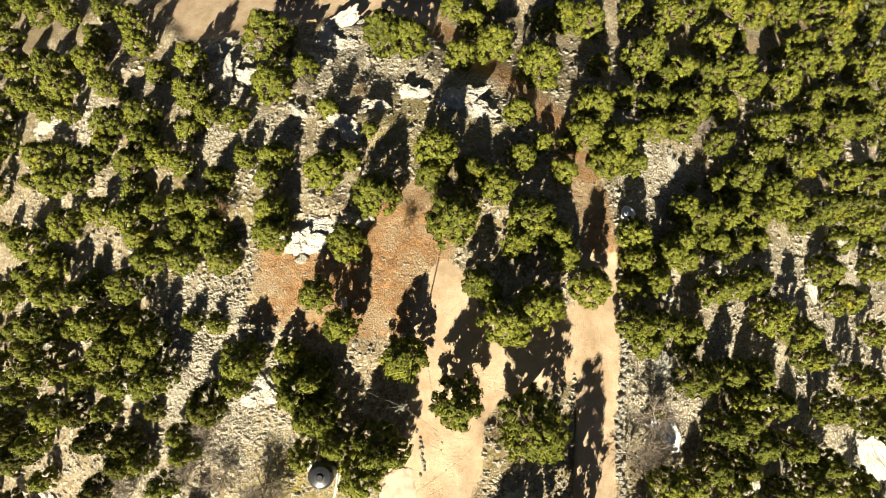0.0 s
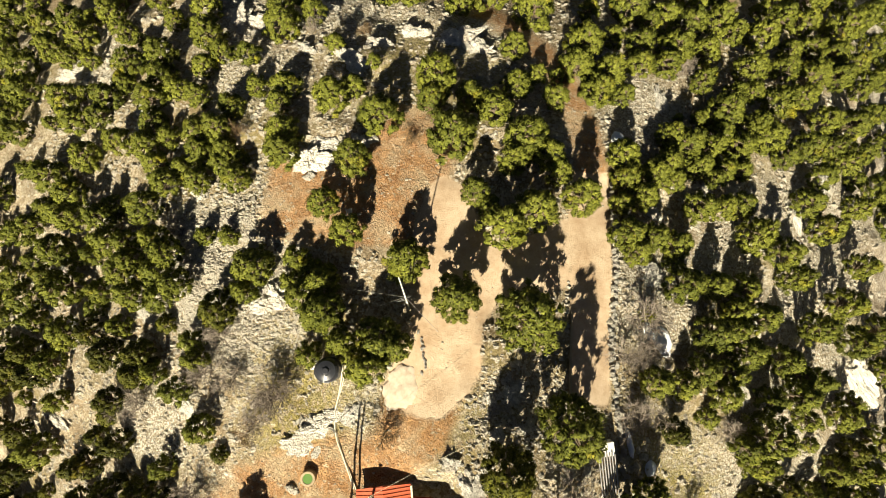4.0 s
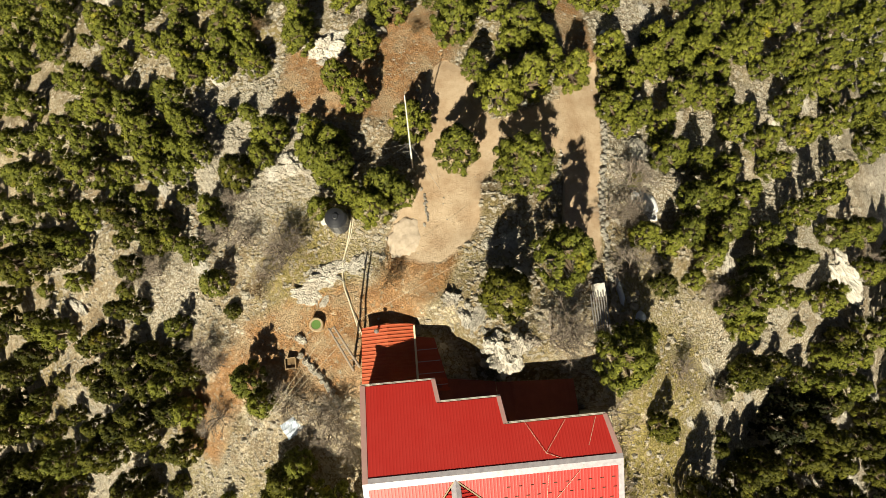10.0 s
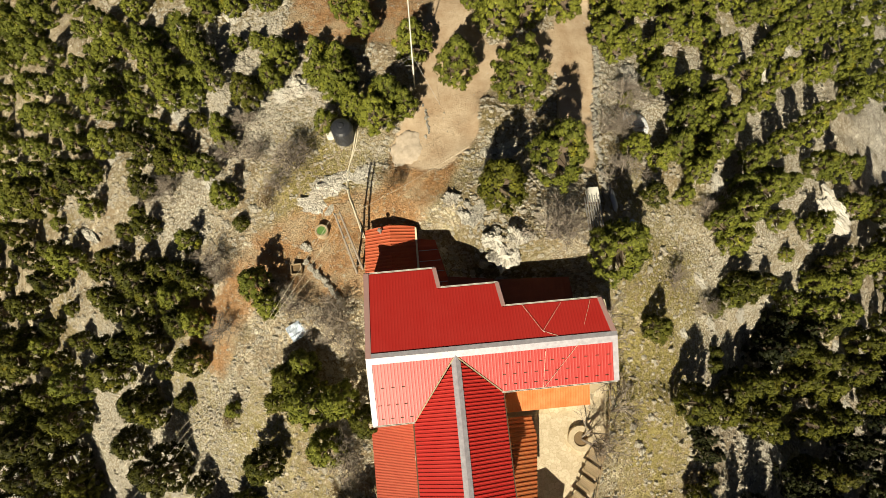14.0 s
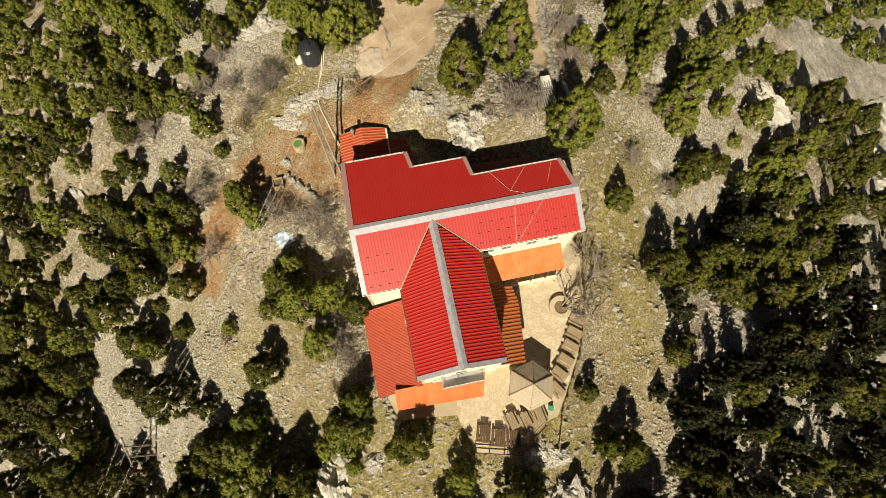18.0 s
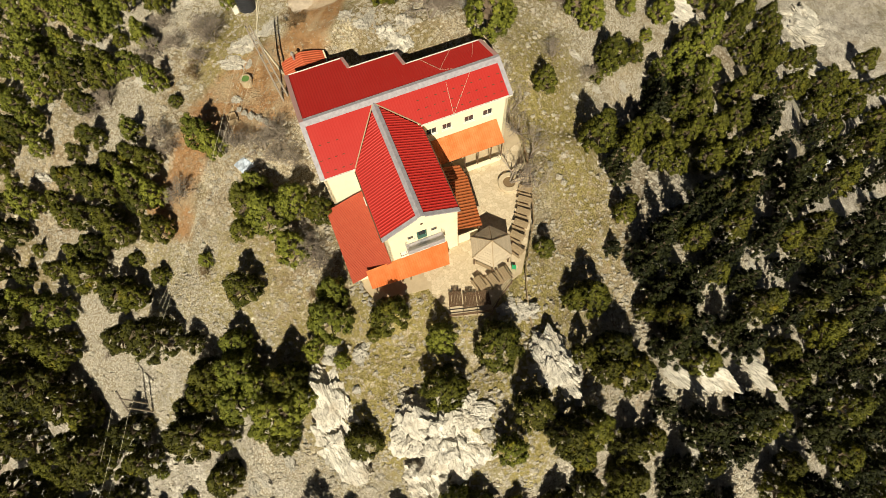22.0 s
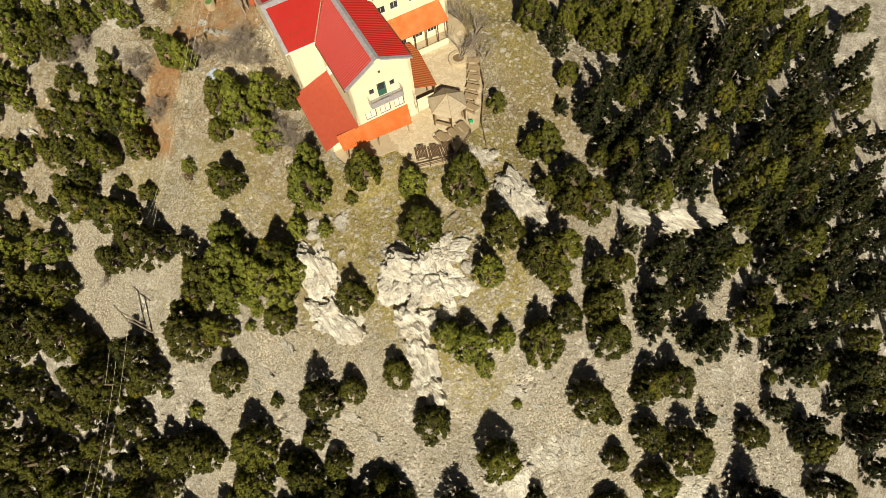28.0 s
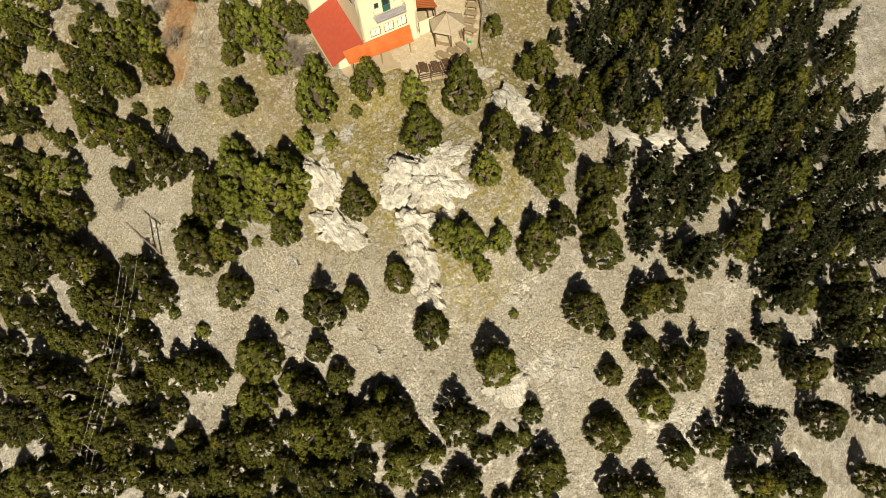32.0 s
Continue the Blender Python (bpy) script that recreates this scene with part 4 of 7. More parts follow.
    part("air_unit", boxed(-4.35, -3.92, -8.8, -8.0, 8.6, 9.3), M_WHITE, h, "wall-mounted air-conditioning unit")
    # ropes of a lightning wire laid over the eastern roof
    for pts in (((6.9, 4.3), (8.4, 1.6), (11.6, 0.3), (8.1, -3.4)), ((10.6, 4.2), (8.4, 1.6)), ((13.4, 4.2), (11.6, 0.3)), ((8.4, -0.2), (8.0, -3.4))):
        bm = bmesh.new()
        for p, q in zip(pts, pts[1:]):
            fz = lambda a: (north_slope(*a) if a[1] > RIDGE_V else south_slope(*a)) + 0.09
            rod(bm, (*p, fz(p)), (*q, fz(q)), 0.016, n=5)
        part("roof_wire", bm, M_HOSE, h, "pale wire laid over the roof")
    return h


build_house()


# ---- trees ----
def crown_mesh(name, kind, seed, leaves, leaf, clumps):
    """A crown one unit in radius: clumps of small sprays round dense cores. Firs are stacks of boughs, pines loose domes, oaks tight ones."""
    rng = np.random.default_rng(seed)
    tall = {"fir": 2.7, "pine": 2.0}.get(kind, 2.05)
    centres, spread = [], []
    if kind == "fir":
        levels = 9
        for k in range(levels):
            s = (k + 0.35) / levels
            reach = (1 - s) ** 0.85 * 0.86 * rng.uniform(0.88, 1.1) + 0.04
            n = max(2, int(3 + (clumps / 10.0) * (1 - s)))
            turn = rng.uniform(0, 6.28)
            for i in range(n):
                a = turn + 6.283 * i / n + rng.normal(0, 0.2)
                for f in ((0.5, 1.0) if reach > 0.3 else (0.8,)):
                    r = reach * f * rng.uniform(0.85, 1.14)
                    centres.append((r * math.cos(a), r * math.sin(a), 0.22 + (tall - 0.3) * s - 0.14 * f * reach))
                    spread.append((0.115 + 0.09 * (1 - s)) * rng.uniform(0.8, 1.2))
        centres.append((0, 0, tall - 0.1))
        spread.append(0.07)
    else:
        loose, point = (0.15, 1.5) if kind == "pine" else (0.08, 1.3)
        for i in range(clumps):
            rho = math.sqrt((i + 0.5) / clumps)
            a = 2.39996 * i + rng.normal(0, 0.25)
            k = 0.88 * rho * (1 + rng.normal(0, loose * 0.7))
            z = 0.34 + 1.62 * (1 - rho ** point) * (1 + rng.normal(0, loose * 0.6)) + rng.normal(0, loose * 0.5)
            centres.append((k * math.cos(a), k * math.sin(a), z))
            spread.append(1.42 / clumps ** 0.5 * rng.uniform(0.75, 1.3))
        # the skirt under the widest boughs
        for i in range(clumps // 4):
            a = 6.283 * i / (clumps // 4) + rng.normal(0, 0.2)
            k = rng.uniform(0.55, 0.8)
            centres.append((k * math.cos(a), k * math.sin(a), rng.uniform(0.12, 0.3)))
            spread.append(1.3 / clumps ** 0.5 * rng.uniform(0.75, 1.3))
    centres, spread = np.array(centres), np.array(spread)
    pick = rng.choice(len(centres), leaves, p=spread ** 2 / (spread ** 2).sum())
    d = rng.normal(0, 1, (leaves, 3))
    whole = centres[pick] - np.array([0, 0, 0.34 * tall])
    whole *= np.array([1, 1, 0.5 if kind == "fir" else 0.6])
    whole /= np.linalg.norm(whole, axis=1)[:, None] + 1e-6
    d = d / np.linalg.norm(d, axis=1)[:, None] + whole * 0.6 + np.array([0, 0, 0.12])
    d /= np.linalg.norm(d, axis=1)[:, None]
    pos = centres[pick] + d * (spread[pick] * rng.uniform(0.72, 1.12, leaves))[:, None] * np.array([1, 1, 0.8 if kind != "fir" else 0.55])
    face = d + rng.normal(0, 0.35, (leaves, 3))
    face /= np.linalg.norm(face, axis=1)[:, None]
    out = centres[pick] * np.array([1, 1, 0]) * 0.8 + rng.normal(0, 0.7, (leaves, 3)) + np.array([0, 0, 0.35 if kind == "pine" else 0.1])
    along = out - face * (out * face).sum(1)[:, None]
    along /= np.linalg.norm(along, axis=1)[:, None] + 1e-6
    side = np.cross(along, face)
    size = leaf * rng.uniform(0.55, 1.5, leaves)[:, None]
    a = pos + side * size * 0.40 - along * size * 0.55
    b = pos - side * size * 0.40 - along * size * 0.55
    tip = pos + along * size * 0.95 - face * size * 0.12
    verts = np.stack([b, a, tip], 1).reshape(-1, 3)
    soft = d * 0.70 + whole * 0.35 + face * 0.55
    soft /= np.linalg.norm(soft, axis=1)[:, None]
    normals = np.repeat(soft, 3, axis=0)
    # the dense inside of each clump
    knob = np.array([(1, 0, 0), (0, 1, 0), (-1, 0, 0), (0, -1, 0), (0, 0, 0.85), (0, 0, -0.85)])
    n = len(centres)
    shell = centres[:, None] + knob[None] * (spread * 0.80)[:, None, None] * rng.uniform(0.75, 1.1, (n, 6, 1))
    inner = np.array([(0, 1, 4), (1, 2, 4), (2, 3, 4), (3, 0, 4), (1, 0, 5), (2, 1, 5), (3, 2, 5), (0, 3, 5)])
    more = (inner[None] + (np.arange(n) * 6)[:, None, None]).reshape(-1, 3) + leaves * 3
    faces = np.concatenate([np.arange(leaves * 3).reshape(-1, 3), more])
    verts = np.concatenate([verts, shell.reshape(-1, 3)])
    normals = np.concatenate([normals, np.tile(knob / np.linalg.norm(knob, axis=1)[:, None], (n, 1))])
    me = bpy.data.meshes.new(name)
    me.from_pydata(verts.tolist(), [], faces.tolist())
    soften(me, normals)
    return me, centres, tall, normals


def soften(me, normals):
    """Let the sprays of a clump take the light as one round mass."""
    me.polygons.foreach_set("use_smooth", np.ones(len(me.polygons), bool))
    me.normals_split_custom_set_from_vertices(normals.tolist())


def limb_mesh(name, centres, tall, seed):
    """A tapered trunk whose limbs grow out of its sides towards the clumps."""
    rng = random.Random(seed)
    rings, sides = 11, 6
    verts, faces = [], []
    for i in range(rings):
        f = i / (rings - 1)
        z, r = -0.60 + (0.93 * tall + 0.60) * f, 0.085 * (1 - f) ** 0.8 + 0.012
        lean = 0.03 * math.sin(3 * f + seed)
        verts += [(lean + r * math.cos(6.283 * k / sides), r * math.sin(6.283 * k / sides), z) for k in range(sides)]
    for i in range(rings - 1):
        for k in range(sides):
            quad = (i * sides + k, i * sides + (k + 1) % sides, (i + 1) * sides + (k + 1) % sides, (i + 1) * sides + k)
            way = 6.283 * (k + 0.5) / sides
            z = verts[quad[0]][2]
            goal = [c for c in centres if math.cos(math.atan2(c[1], c[0]) - way) > 0.7 and 0.05 < c[2] - z < 0.6]
            if i < 3 or not goal or rng.random() < 0.35:
                faces.append(quad)
                continue
            c = goal[rng.randrange(len(goal))]
            tip = len(verts)
            verts.append((c[0] * 0.92, c[1] * 0.92, c[2]))
            faces += [(quad[j], quad[(j + 1) % 4], tip) for j in range(4)]
    me = bpy.data.meshes.new(name)
    me.from_pydata(verts, [], faces)
    return me


PROTOS = {}


def tree_proto(kind, size, seed):
    key = (kind, size, seed)
    if key not in PROTOS:
        leaves, leaf, clumps = {"small": (1500, 0.105, 34), "middle": (2900, 0.078, 62), "large": (4800, 0.058, 100)}[size]
        shape = "round" if kind in ("oak", "olive") else kind
        crown, centres, tall, normals = crown_mesh("crown", shape, seed * 7 + len(size) + len(kind), leaves, leaf, clumps)
        trunk = limb_mesh("trunk", centres, tall, seed)
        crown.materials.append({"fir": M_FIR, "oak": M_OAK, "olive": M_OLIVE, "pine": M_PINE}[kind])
        trunk.materials.append(M_BARK)
        PROTOS[key] = (crown, trunk, normals)
    return PROTOS[key]


RNG = random.Random(11)


def plant(x, y, r, kind, group):
    size = "small" if r < 1.6 else ("middle" if r < 3.0 else "large")
    crown, trunk, _ = tree_proto(kind, size, RNG.randrange(4))
    if r < 1.3:
        name, cat = "evergreen_bush", "bush"
        label = "small rounded evergreen bush on the stony slope"
    elif kind == "olive":
        name, cat = "black_pine", "tree"
        label = "dark olive pine with sunlit southern boughs" if r > 2.4 else "slender dark olive pine on stony ground"
    elif kind == "oak":
        name, cat = "evergreen_oak", "tree"
        label = "broad dark evergreen oak with a dense rounded crown" if r > 2.6 else "compact dark evergreen oak on pale scree"
    elif kind == "fir":
        name, cat = "fir_tree", "tree"
        label = "large dark green fir with layered boughs" if r > 3 else "dark green fir on the stony slope"
    else:
        name, cat = ("pine_tree" if r > 2.1 else "young_pine"), "tree"
        label = "broad olive-green pine with an uneven crown" if r > 3 else "olive-green pine with an uneven crown"
    t = thing(name, label, cat, group=group)
    # the crowns of grown trees sit on a clear stem
    stem, tall = (0.42, r * RNG.uniform(1.12, 1.34)) if r >= 1.3 else (0.0, r * RNG.uniform(0.85, 1.05))
    if y > 2 and r >= 1.3:
        # the ridge pines are lower and branched to the ground
        stem, tall = 0.14, r * RNG.uniform(0.92, 1.08)
    t.matrix_world = Matrix.Translation((x, y, level(x, y) + 0.1 + stem * r)) @ pose(0, 0, 0, RNG.uniform(-4, 4), RNG.uniform(-4, 4), RNG.uniform(0, 360)) @ Matrix.Diagonal((r, r * RNG.uniform(0.90, 1.10), tall, 1))
    for n, me in (("trunk", trunk), ("crown", crown)):
        new(n, me).parent = t
    return t


TREES_NORTH_WEST = [
    (-53.9, 41.9, 1.9), (-46.3, 40.5, 1.5), (-52.5, 40.1, 1.3), (-64.4, 39.7, 1.8), (-41.2, 37.6, 2), (-46.4, 35.9, 1.6), (-45.7, 34.2, 1.7), (-38.6, 33, 1.9),
    (-58.7, 32.6, 2.3), (-20.6, 32.3, 3.2), (-53.4, 32.2, 2.1), (-49.4, 32.1, 1.3), (-45.2, 31.1, 2.1), (-30.1, 29.5, 2.1), (-34.9, 28.3, 1.6), (-49.6, 27.9, 2.3),
    (-55.5, 27.7, 2), (-42.1, 27.4, 1.8), (-39.5, 25.9, 1), (-51.1, 25, 1.9), (-28.8, 24.4, 2.2), (-47, 23.8, 1.3), (-34.7, 22, 2.1), (-26.4, 21.5, 1.6),
    (-39.5, 21.4, 2), (-22.9, 20.5, 1.5), (-28.7, 19.9, 1.5), (-47.2, 19, 1), (-40.2, 18.9, 1.3), (-34.4, 18.7, 2), (-49.7, 18, 2.2), (-31.8, 16.9, 1.5),
]
TREES_NORTH_WEST_B = [
    (-41.9, 16.9, 2), (-21.2, 15.9, 1.4), (-35.1, 15.6, 1.9), (-52.2, 15.3, 1.1), (-28.5, 15.2, 1.6), (-47, 14.5, 2.1), (-42.6, 14.2, 1.5), (-23.8, 13.3, 1.6),
    (-34.4, 12.6, 1.7), (-27.7, 10.2, 1.8), (-31.9, 10.2, 1.4), (-24.7, 10.1, 1.8), (-38.5, 10.1, 1.9), (-34.8, 9.3, 1.8), (-43.9, 9.1, 1.9), (-54.7, 8.8, 1.3),
    (-27.4, 8, 1.9), (-24.1, 7.9, 1.6), (-33.2, 7, 1.6), (-49.2, 6.9, 2.3), (-22.2, 6.8, 0.9), (-24.8, 6.4, 1.4), (-29.8, 6.3, 1.3), (-45.8, 4.5, 2.1),
    (-31.2, 4.4, 1.8), (-27.2, 4.3, 1.6), (-22.4, 4.2, 1.7), (-47.6, 2.2, 1.9), (-38.6, 2.1, 1.5), (-52, 0.9, 1.4), (-39.4, 0.8, 1.8), (-42.8, 0.8, 2.1),
]
TREES_NORTH_WEST_C = [
    (-25.6, -2.2, 1.1), (-31.4, -2.2, 1.8), (-35.8, -2.3, 1.6), (-38.1, -2.3, 1.9), (-22.6, -2.4, 1.2), (-46.4, -2.7, 2), (-44.2, -3.7, 1.3), (-29.5, -3.9, 1.8),
    (-34.9, -4.6, 1.6), (-36.1, -5.8, 1.8), (-49, -5.8, 1.4), (-44.2, -7.3, 2.3), (-27.9, -7.5, 1.8), (-39.1, -7.8, 1.6), (-20.1, -8.4, 1.4), (-33.9, -8.7, 1.8),
    (-22.7, -10.2, 2.1), (-50.3, -11.2, 1.5), (-30.1, -11.7, 1.1), (-36.1, -11.9, 1.3), (-40.7, -12.6, 1.6), (-44.3, -12.8, 2), (-26.3, -13.7, 1.5), (-37, -14.8, 1.9),
    (-32.7, -15, 1.8), (-50.7, -15.2, 1.8), (-25.6, -15.4, 1.3), (-46.7, -16.3, 1.9), (-31.1, -17.1, 1.3), (-53, -17.1, 1.7), (-33.6, -17.2, 1.7), (-48.7, -17.5, 2.1),
]
TREES_NORTH_WEST_D = [
    (-56.4, -18, 3.1), (-27.7, -18.7, 1.5), (-46.1, -20.9, 1.4), (-54.1, -21.3, 1.1),
]
TREES_NORTH_RIDGE = [
    (6.5, 38.8, 1.7), (2, 38.5, 1.6), (16.6, 37.4, 2.1), (14.1, 36.8, 1.7), (19.7, 36.4, 2.3), (4.5, 35.7, 1.9), (-6.5, 32.9, 3), (-3.4, 32.4, 2.5),
    (7, 31.9, 2.7), (2.9, 29.8, 2), (19.8, 28.8, 1.4), (12, 27.8, 2.9), (-15.5, 27.3, 1.7), (-19.2, 25.1, 2.5), (17.6, 22, 2.6), (-12.2, 21.6, 1.3),
    (9.2, 21.1, 1.8), (-7.4, 18.8, 0.9), (16.7, 18.8, 2.1), (12, 17.6, 1.2), (14.3, 17.5, 1), (18.6, 16.4, 1.6), (-0.2, 16, 2.6), (-17.5, 15.6, 1.8),
    (9.2, 15.5, 1.8), (19, 15.5, 2.1), (-9.5, 15.2, 1.4), (13.8, 14.1, 1.5), (3.7, 13.7, 1.8), (-11.9, 13.6, 2.3), (-18, 13.1, 1.4), (-0.5, 13, 1.8),
]
TREES_NORTH_RIDGE_B = [
    (6.6, 12.1, 2.1), (-6.2, 10.7, 2.5), (-17.1, 9.2, 2.1), (9.8, 8.4, 2.5), (1.5, 8.2, 2.9), (-16.9, 6.8, 2), (12.2, 6.5, 2), (8.4, 5.8, 1.8),
    (-9.2, 5.8, 2.1), (13.1, 4.5, 1.7), (4, 1.8, 1.6), (15.3, 1.3, 2.2), (5.5, 0.7, 1.2), (-11.7, 0.7, 1.8), (10, -0.6, 2.6), (6.5, -2.2, 2.4),
    (-9.3, -2.3, 1.8), (-14.8, -4.9, 1.3), (-3, -5.6, 2.3), (-19.2, -5.8, 2.2), (-13.3, -6, 1.2), (-11.3, -6.5, 1), (-15.3, -7.4, 1.2), (-11.6, -7.8, 1.8),
    (-13.5, -8.9, 1.9), (1.8, -9.2, 2.5), (-11.1, -10.3, 2.2), (-12, -10.9, 1.9), (8.6, -11.5, 3.2), (-5.7, -13.1, 2.4), (-9.6, -13.5, 1.6), (-3.8, -13.9, 1.6),
]
TREES_NORTH_RIDGE_C = [
    (-13, -14.8, 1.4), (-6.8, -15.7, 2.1), (12, -21.3, 3.2),
]
TREES_NORTH_EAST = [
    (72.5, 46.7, 2.4), (65.5, 46, 2.3), (58.3, 44.4, 2.7), (51, 42.2, 2.4), (45.7, 41.2, 2.1), (40.3, 40.2, 2.4), (59, 39.5, 2.5), (35, 39.1, 2),
    (25.8, 37.9, 1.9), (30.3, 37.6, 2.3), (52.8, 37.2, 2.1), (66.3, 36.4, 3), (64.3, 35.9, 1.4), (48.5, 34.8, 1.3), (37, 34.7, 2.5), (52.4, 34.2, 2.1),
    (56.6, 34, 2.4), (62.5, 30.2, 2.2), (25.7, 30.1, 2.9), (39.3, 30.1, 2.4), (67, 29.2, 2.2), (30.3, 28.9, 2.2), (56.1, 28.9, 2.3), (46.1, 28.7, 2.4),
    (34.3, 28.5, 2.2), (41, 28.1, 1.9), (28, 27.9, 1.8), (51.8, 27.9, 1.8), (61.8, 25.8, 2.5), (67, 24.8, 1.8), (35.9, 24.3, 2), (22.2, 24.1, 1.5),
]
TREES_NORTH_EAST_B = [
    (49, 23.8, 2.2), (54.9, 23.8, 2.4), (25.9, 23.5, 1.9), (30.5, 23.4, 2.5), (42.2, 21.8, 2.4), (29, 20.4, 1.9), (25.2, 20, 1.9), (51, 19.6, 2.2),
    (34.1, 19.1, 1.8), (42.1, 18.6, 1.6), (20.5, 18, 2.3), (62, 17.7, 2.5), (55.3, 16.9, 2.4), (22.3, 15.3, 1.4), (36, 14.3, 2.7), (41.5, 13.9, 2),
    (33.2, 13.8, 1.2), (29.8, 13.3, 0.7), (56.1, 13.1, 2), (42.6, 12.1, 2.4), (49.9, 11.7, 2.2), (35.3, 11.6, 1.9), (57.7, 10.8, 2.2), (27.7, 10.2, 1.8),
    (37.9, 10.1, 2.1), (45.7, 10, 1.8), (33.3, 9.5, 1.9), (29.7, 9.3, 2), (60.5, 8.8, 1.5), (37.9, 7.1, 1.4), (21, 7, 2), (30.8, 6.7, 2),
]
TREES_NORTH_EAST_C = [
    (34.6, 6.6, 1.7), (26.4, 6.3, 1.9), (33, 5.3, 1.3), (24.5, 5, 1.9), (27, 4.4, 1.6), (59.1, 4.4, 2), (21.1, 4.3, 1.8), (48, 3.7, 2.2),
    (36.1, 2.1, 1.9), (22.8, 1.9, 1.7), (29.8, 1.4, 1.9), (33.2, 1.4, 1.6), (20.1, 1.3, 1.3), (49.9, 0.2, 2.1), (37, -1.7, 2.1), (20.1, -2.3, 1.9),
    (23.4, -2.4, 1.7), (26.5, -3.3, 1.8), (40.9, -3.6, 1.9), (57.2, -4.1, 1.9), (21.3, -4.3, 1.6), (26.3, -5.1, 1.2), (42.8, -6.2, 1.9), (26.1, -7.7, 2.1),
    (30.6, -7.7, 1.8), (34.7, -7.9, 1.9), (50.7, -9.3, 2), (33.2, -10.5, 1.5), (22.3, -10.7, 1), (36.9, -11.3, 1.8), (45.7, -12.3, 2), (32.8, -12.7, 1.7),
]
TREES_NORTH_EAST_D = [
    (29.1, -12.8, 2.1), (59.5, -12.8, 2.3), (52.6, -14, 2.2), (34, -14.9, 2.1), (39.8, -16, 1.9), (28.1, -16.7, 1.8), (31.8, -17.2, 1.7), (22.2, -17.7, 1.7),
    (42.1, -18, 1.6), (25.6, -18.2, 1.5), (59.9, -18.3, 2), (44.9, -18.4, 1.8), (30.4, -19.3, 1.5), (40.8, -20, 2.1), (36.8, -20.3, 1.6), (51.8, -21.7, 1.4),
    (29.2, -21.7, 1.2),
]
TREES_WEST = [
    (-61.5, -22.4, 2.1), (-24.8, -22.6, 1.8), (-40, -24.7, 1.4), (-35.9, -25, 1.7), (-23.1, -25.5, 1), (-29.8, -27.2, 1.5), (-50.2, -27.4, 2.4), (-41.4, -28.1, 2.1),
    (-33.4, -30.3, 1.9), (-37.2, -30.9, 2.4), (-30, -31, 1.7), (-64, -31.6, 1.3), (-28, -32.3, 1.7), (-59.3, -32.4, 2.4), (-43, -32.7, 1.8), (-20, -33, 2.2),
    (-50.8, -33.3, 1.2), (-31.3, -33.5, 2), (-34.4, -33.5, 2.2), (-40.1, -34.1, 2.1), (-18.4, -35.3, 1.6), (-60.7, -36.4, 1.7), (-28.4, -36.6, 1.7), (-30.5, -36.6, 2),
    (-35.6, -36.7, 2.1), (-47.8, -37.7, 1.5), (-56.7, -37.9, 1.6), (-39.3, -38.8, 2.1), (-41.6, -38.9, 2), (-34.5, -39.4, 2.2), (-59.3, -39.6, 3), (-53.2, -40.4, 1.7),
]
TREES_WEST_B = [
    (-29, -40.8, 2.1), (-40.7, -41.8, 2.8), (-34, -41.9, 1.1), (-16, -43.2, 2.4), (-48.7, -43.4, 2.9), (-55.8, -44.9, 2.6), (-17.9, -45.3, 1.6), (-59.1, -45.9, 3.4),
    (-37.1, -45.9, 2.7), (-23.8, -46.4, 1.1), (-64.3, -46.7, 2.4), (-34.8, -46.9, 2), (-50.4, -47.8, 3.1),
]
TREES_HOUSE = [
    (6.3, -24.9, 2.7), (21.1, -28.4, 1.7), (18, -30.7, 3.2), (-14.5, -41.6, 1.7), (-10.4, -45.2, 2.3), (-13.6, -45.3, 2.6), (-7.5, -47.5, 1.8),
]
TREES_EAST = [
    (24.5, -22.8, 1.6), (43.4, -22.9, 1.6), (50, -23.2, 2.1), (35.5, -24, 2.8), (33.4, -25.2, 2), (46.2, -26.6, 1.2), (35.2, -27, 2), (57.4, -27.1, 2.7),
    (52.6, -27.9, 1.9), (54.2, -30.1, 2.3), (50.5, -30.2, 2.1), (41.5, -31.1, 1.6), (36.8, -32, 2.7), (36.3, -32.9, 1.7), (46, -33, 2.2), (50, -33.7, 2.1),
    (54.5, -33.7, 2.2), (33.6, -34.5, 1.3), (44.1, -35.8, 2.2), (51.7, -36.1, 2.1), (48.5, -36.5, 2.1), (23.6, -37.7, 1.7), (58.2, -37.9, 2.8), (47.1, -38.5, 2.4),
    (42.6, -38.9, 2.8), (33.9, -39.7, 1), (63.7, -39.9, 2.5), (49.6, -40.1, 3), (120.9, -41.2, 3.4), (33.6, -41.2, 1.1), (57.1, -41.3, 2.7), (47.5, -42.8, 2.5),
]
TREES_EAST_B = [
    (62.2, -43.1, 2.5), (51, -43.2, 2.8), (41, -43.3, 2.5), (38.3, -43.5, 2.6), (35.2, -44.3, 2.1), (93.7, -44.4, 4.2), (59.5, -45.5, 2.2), (28.7, -45.5, 2.8),
    (42.7, -45.8, 1.8), (33.2, -46.8, 2), (38.6, -47.3, 2.4), (61.5, -47.6, 2.7), (52.4, -47.8, 2.6), (47.6, -48.1, 2.5), (41.2, -48.8, 1.8), (100.6, -49.1, 2.3),
    (29.5, -49.3, 1.6), (70.2, -49.6, 2.6),
]
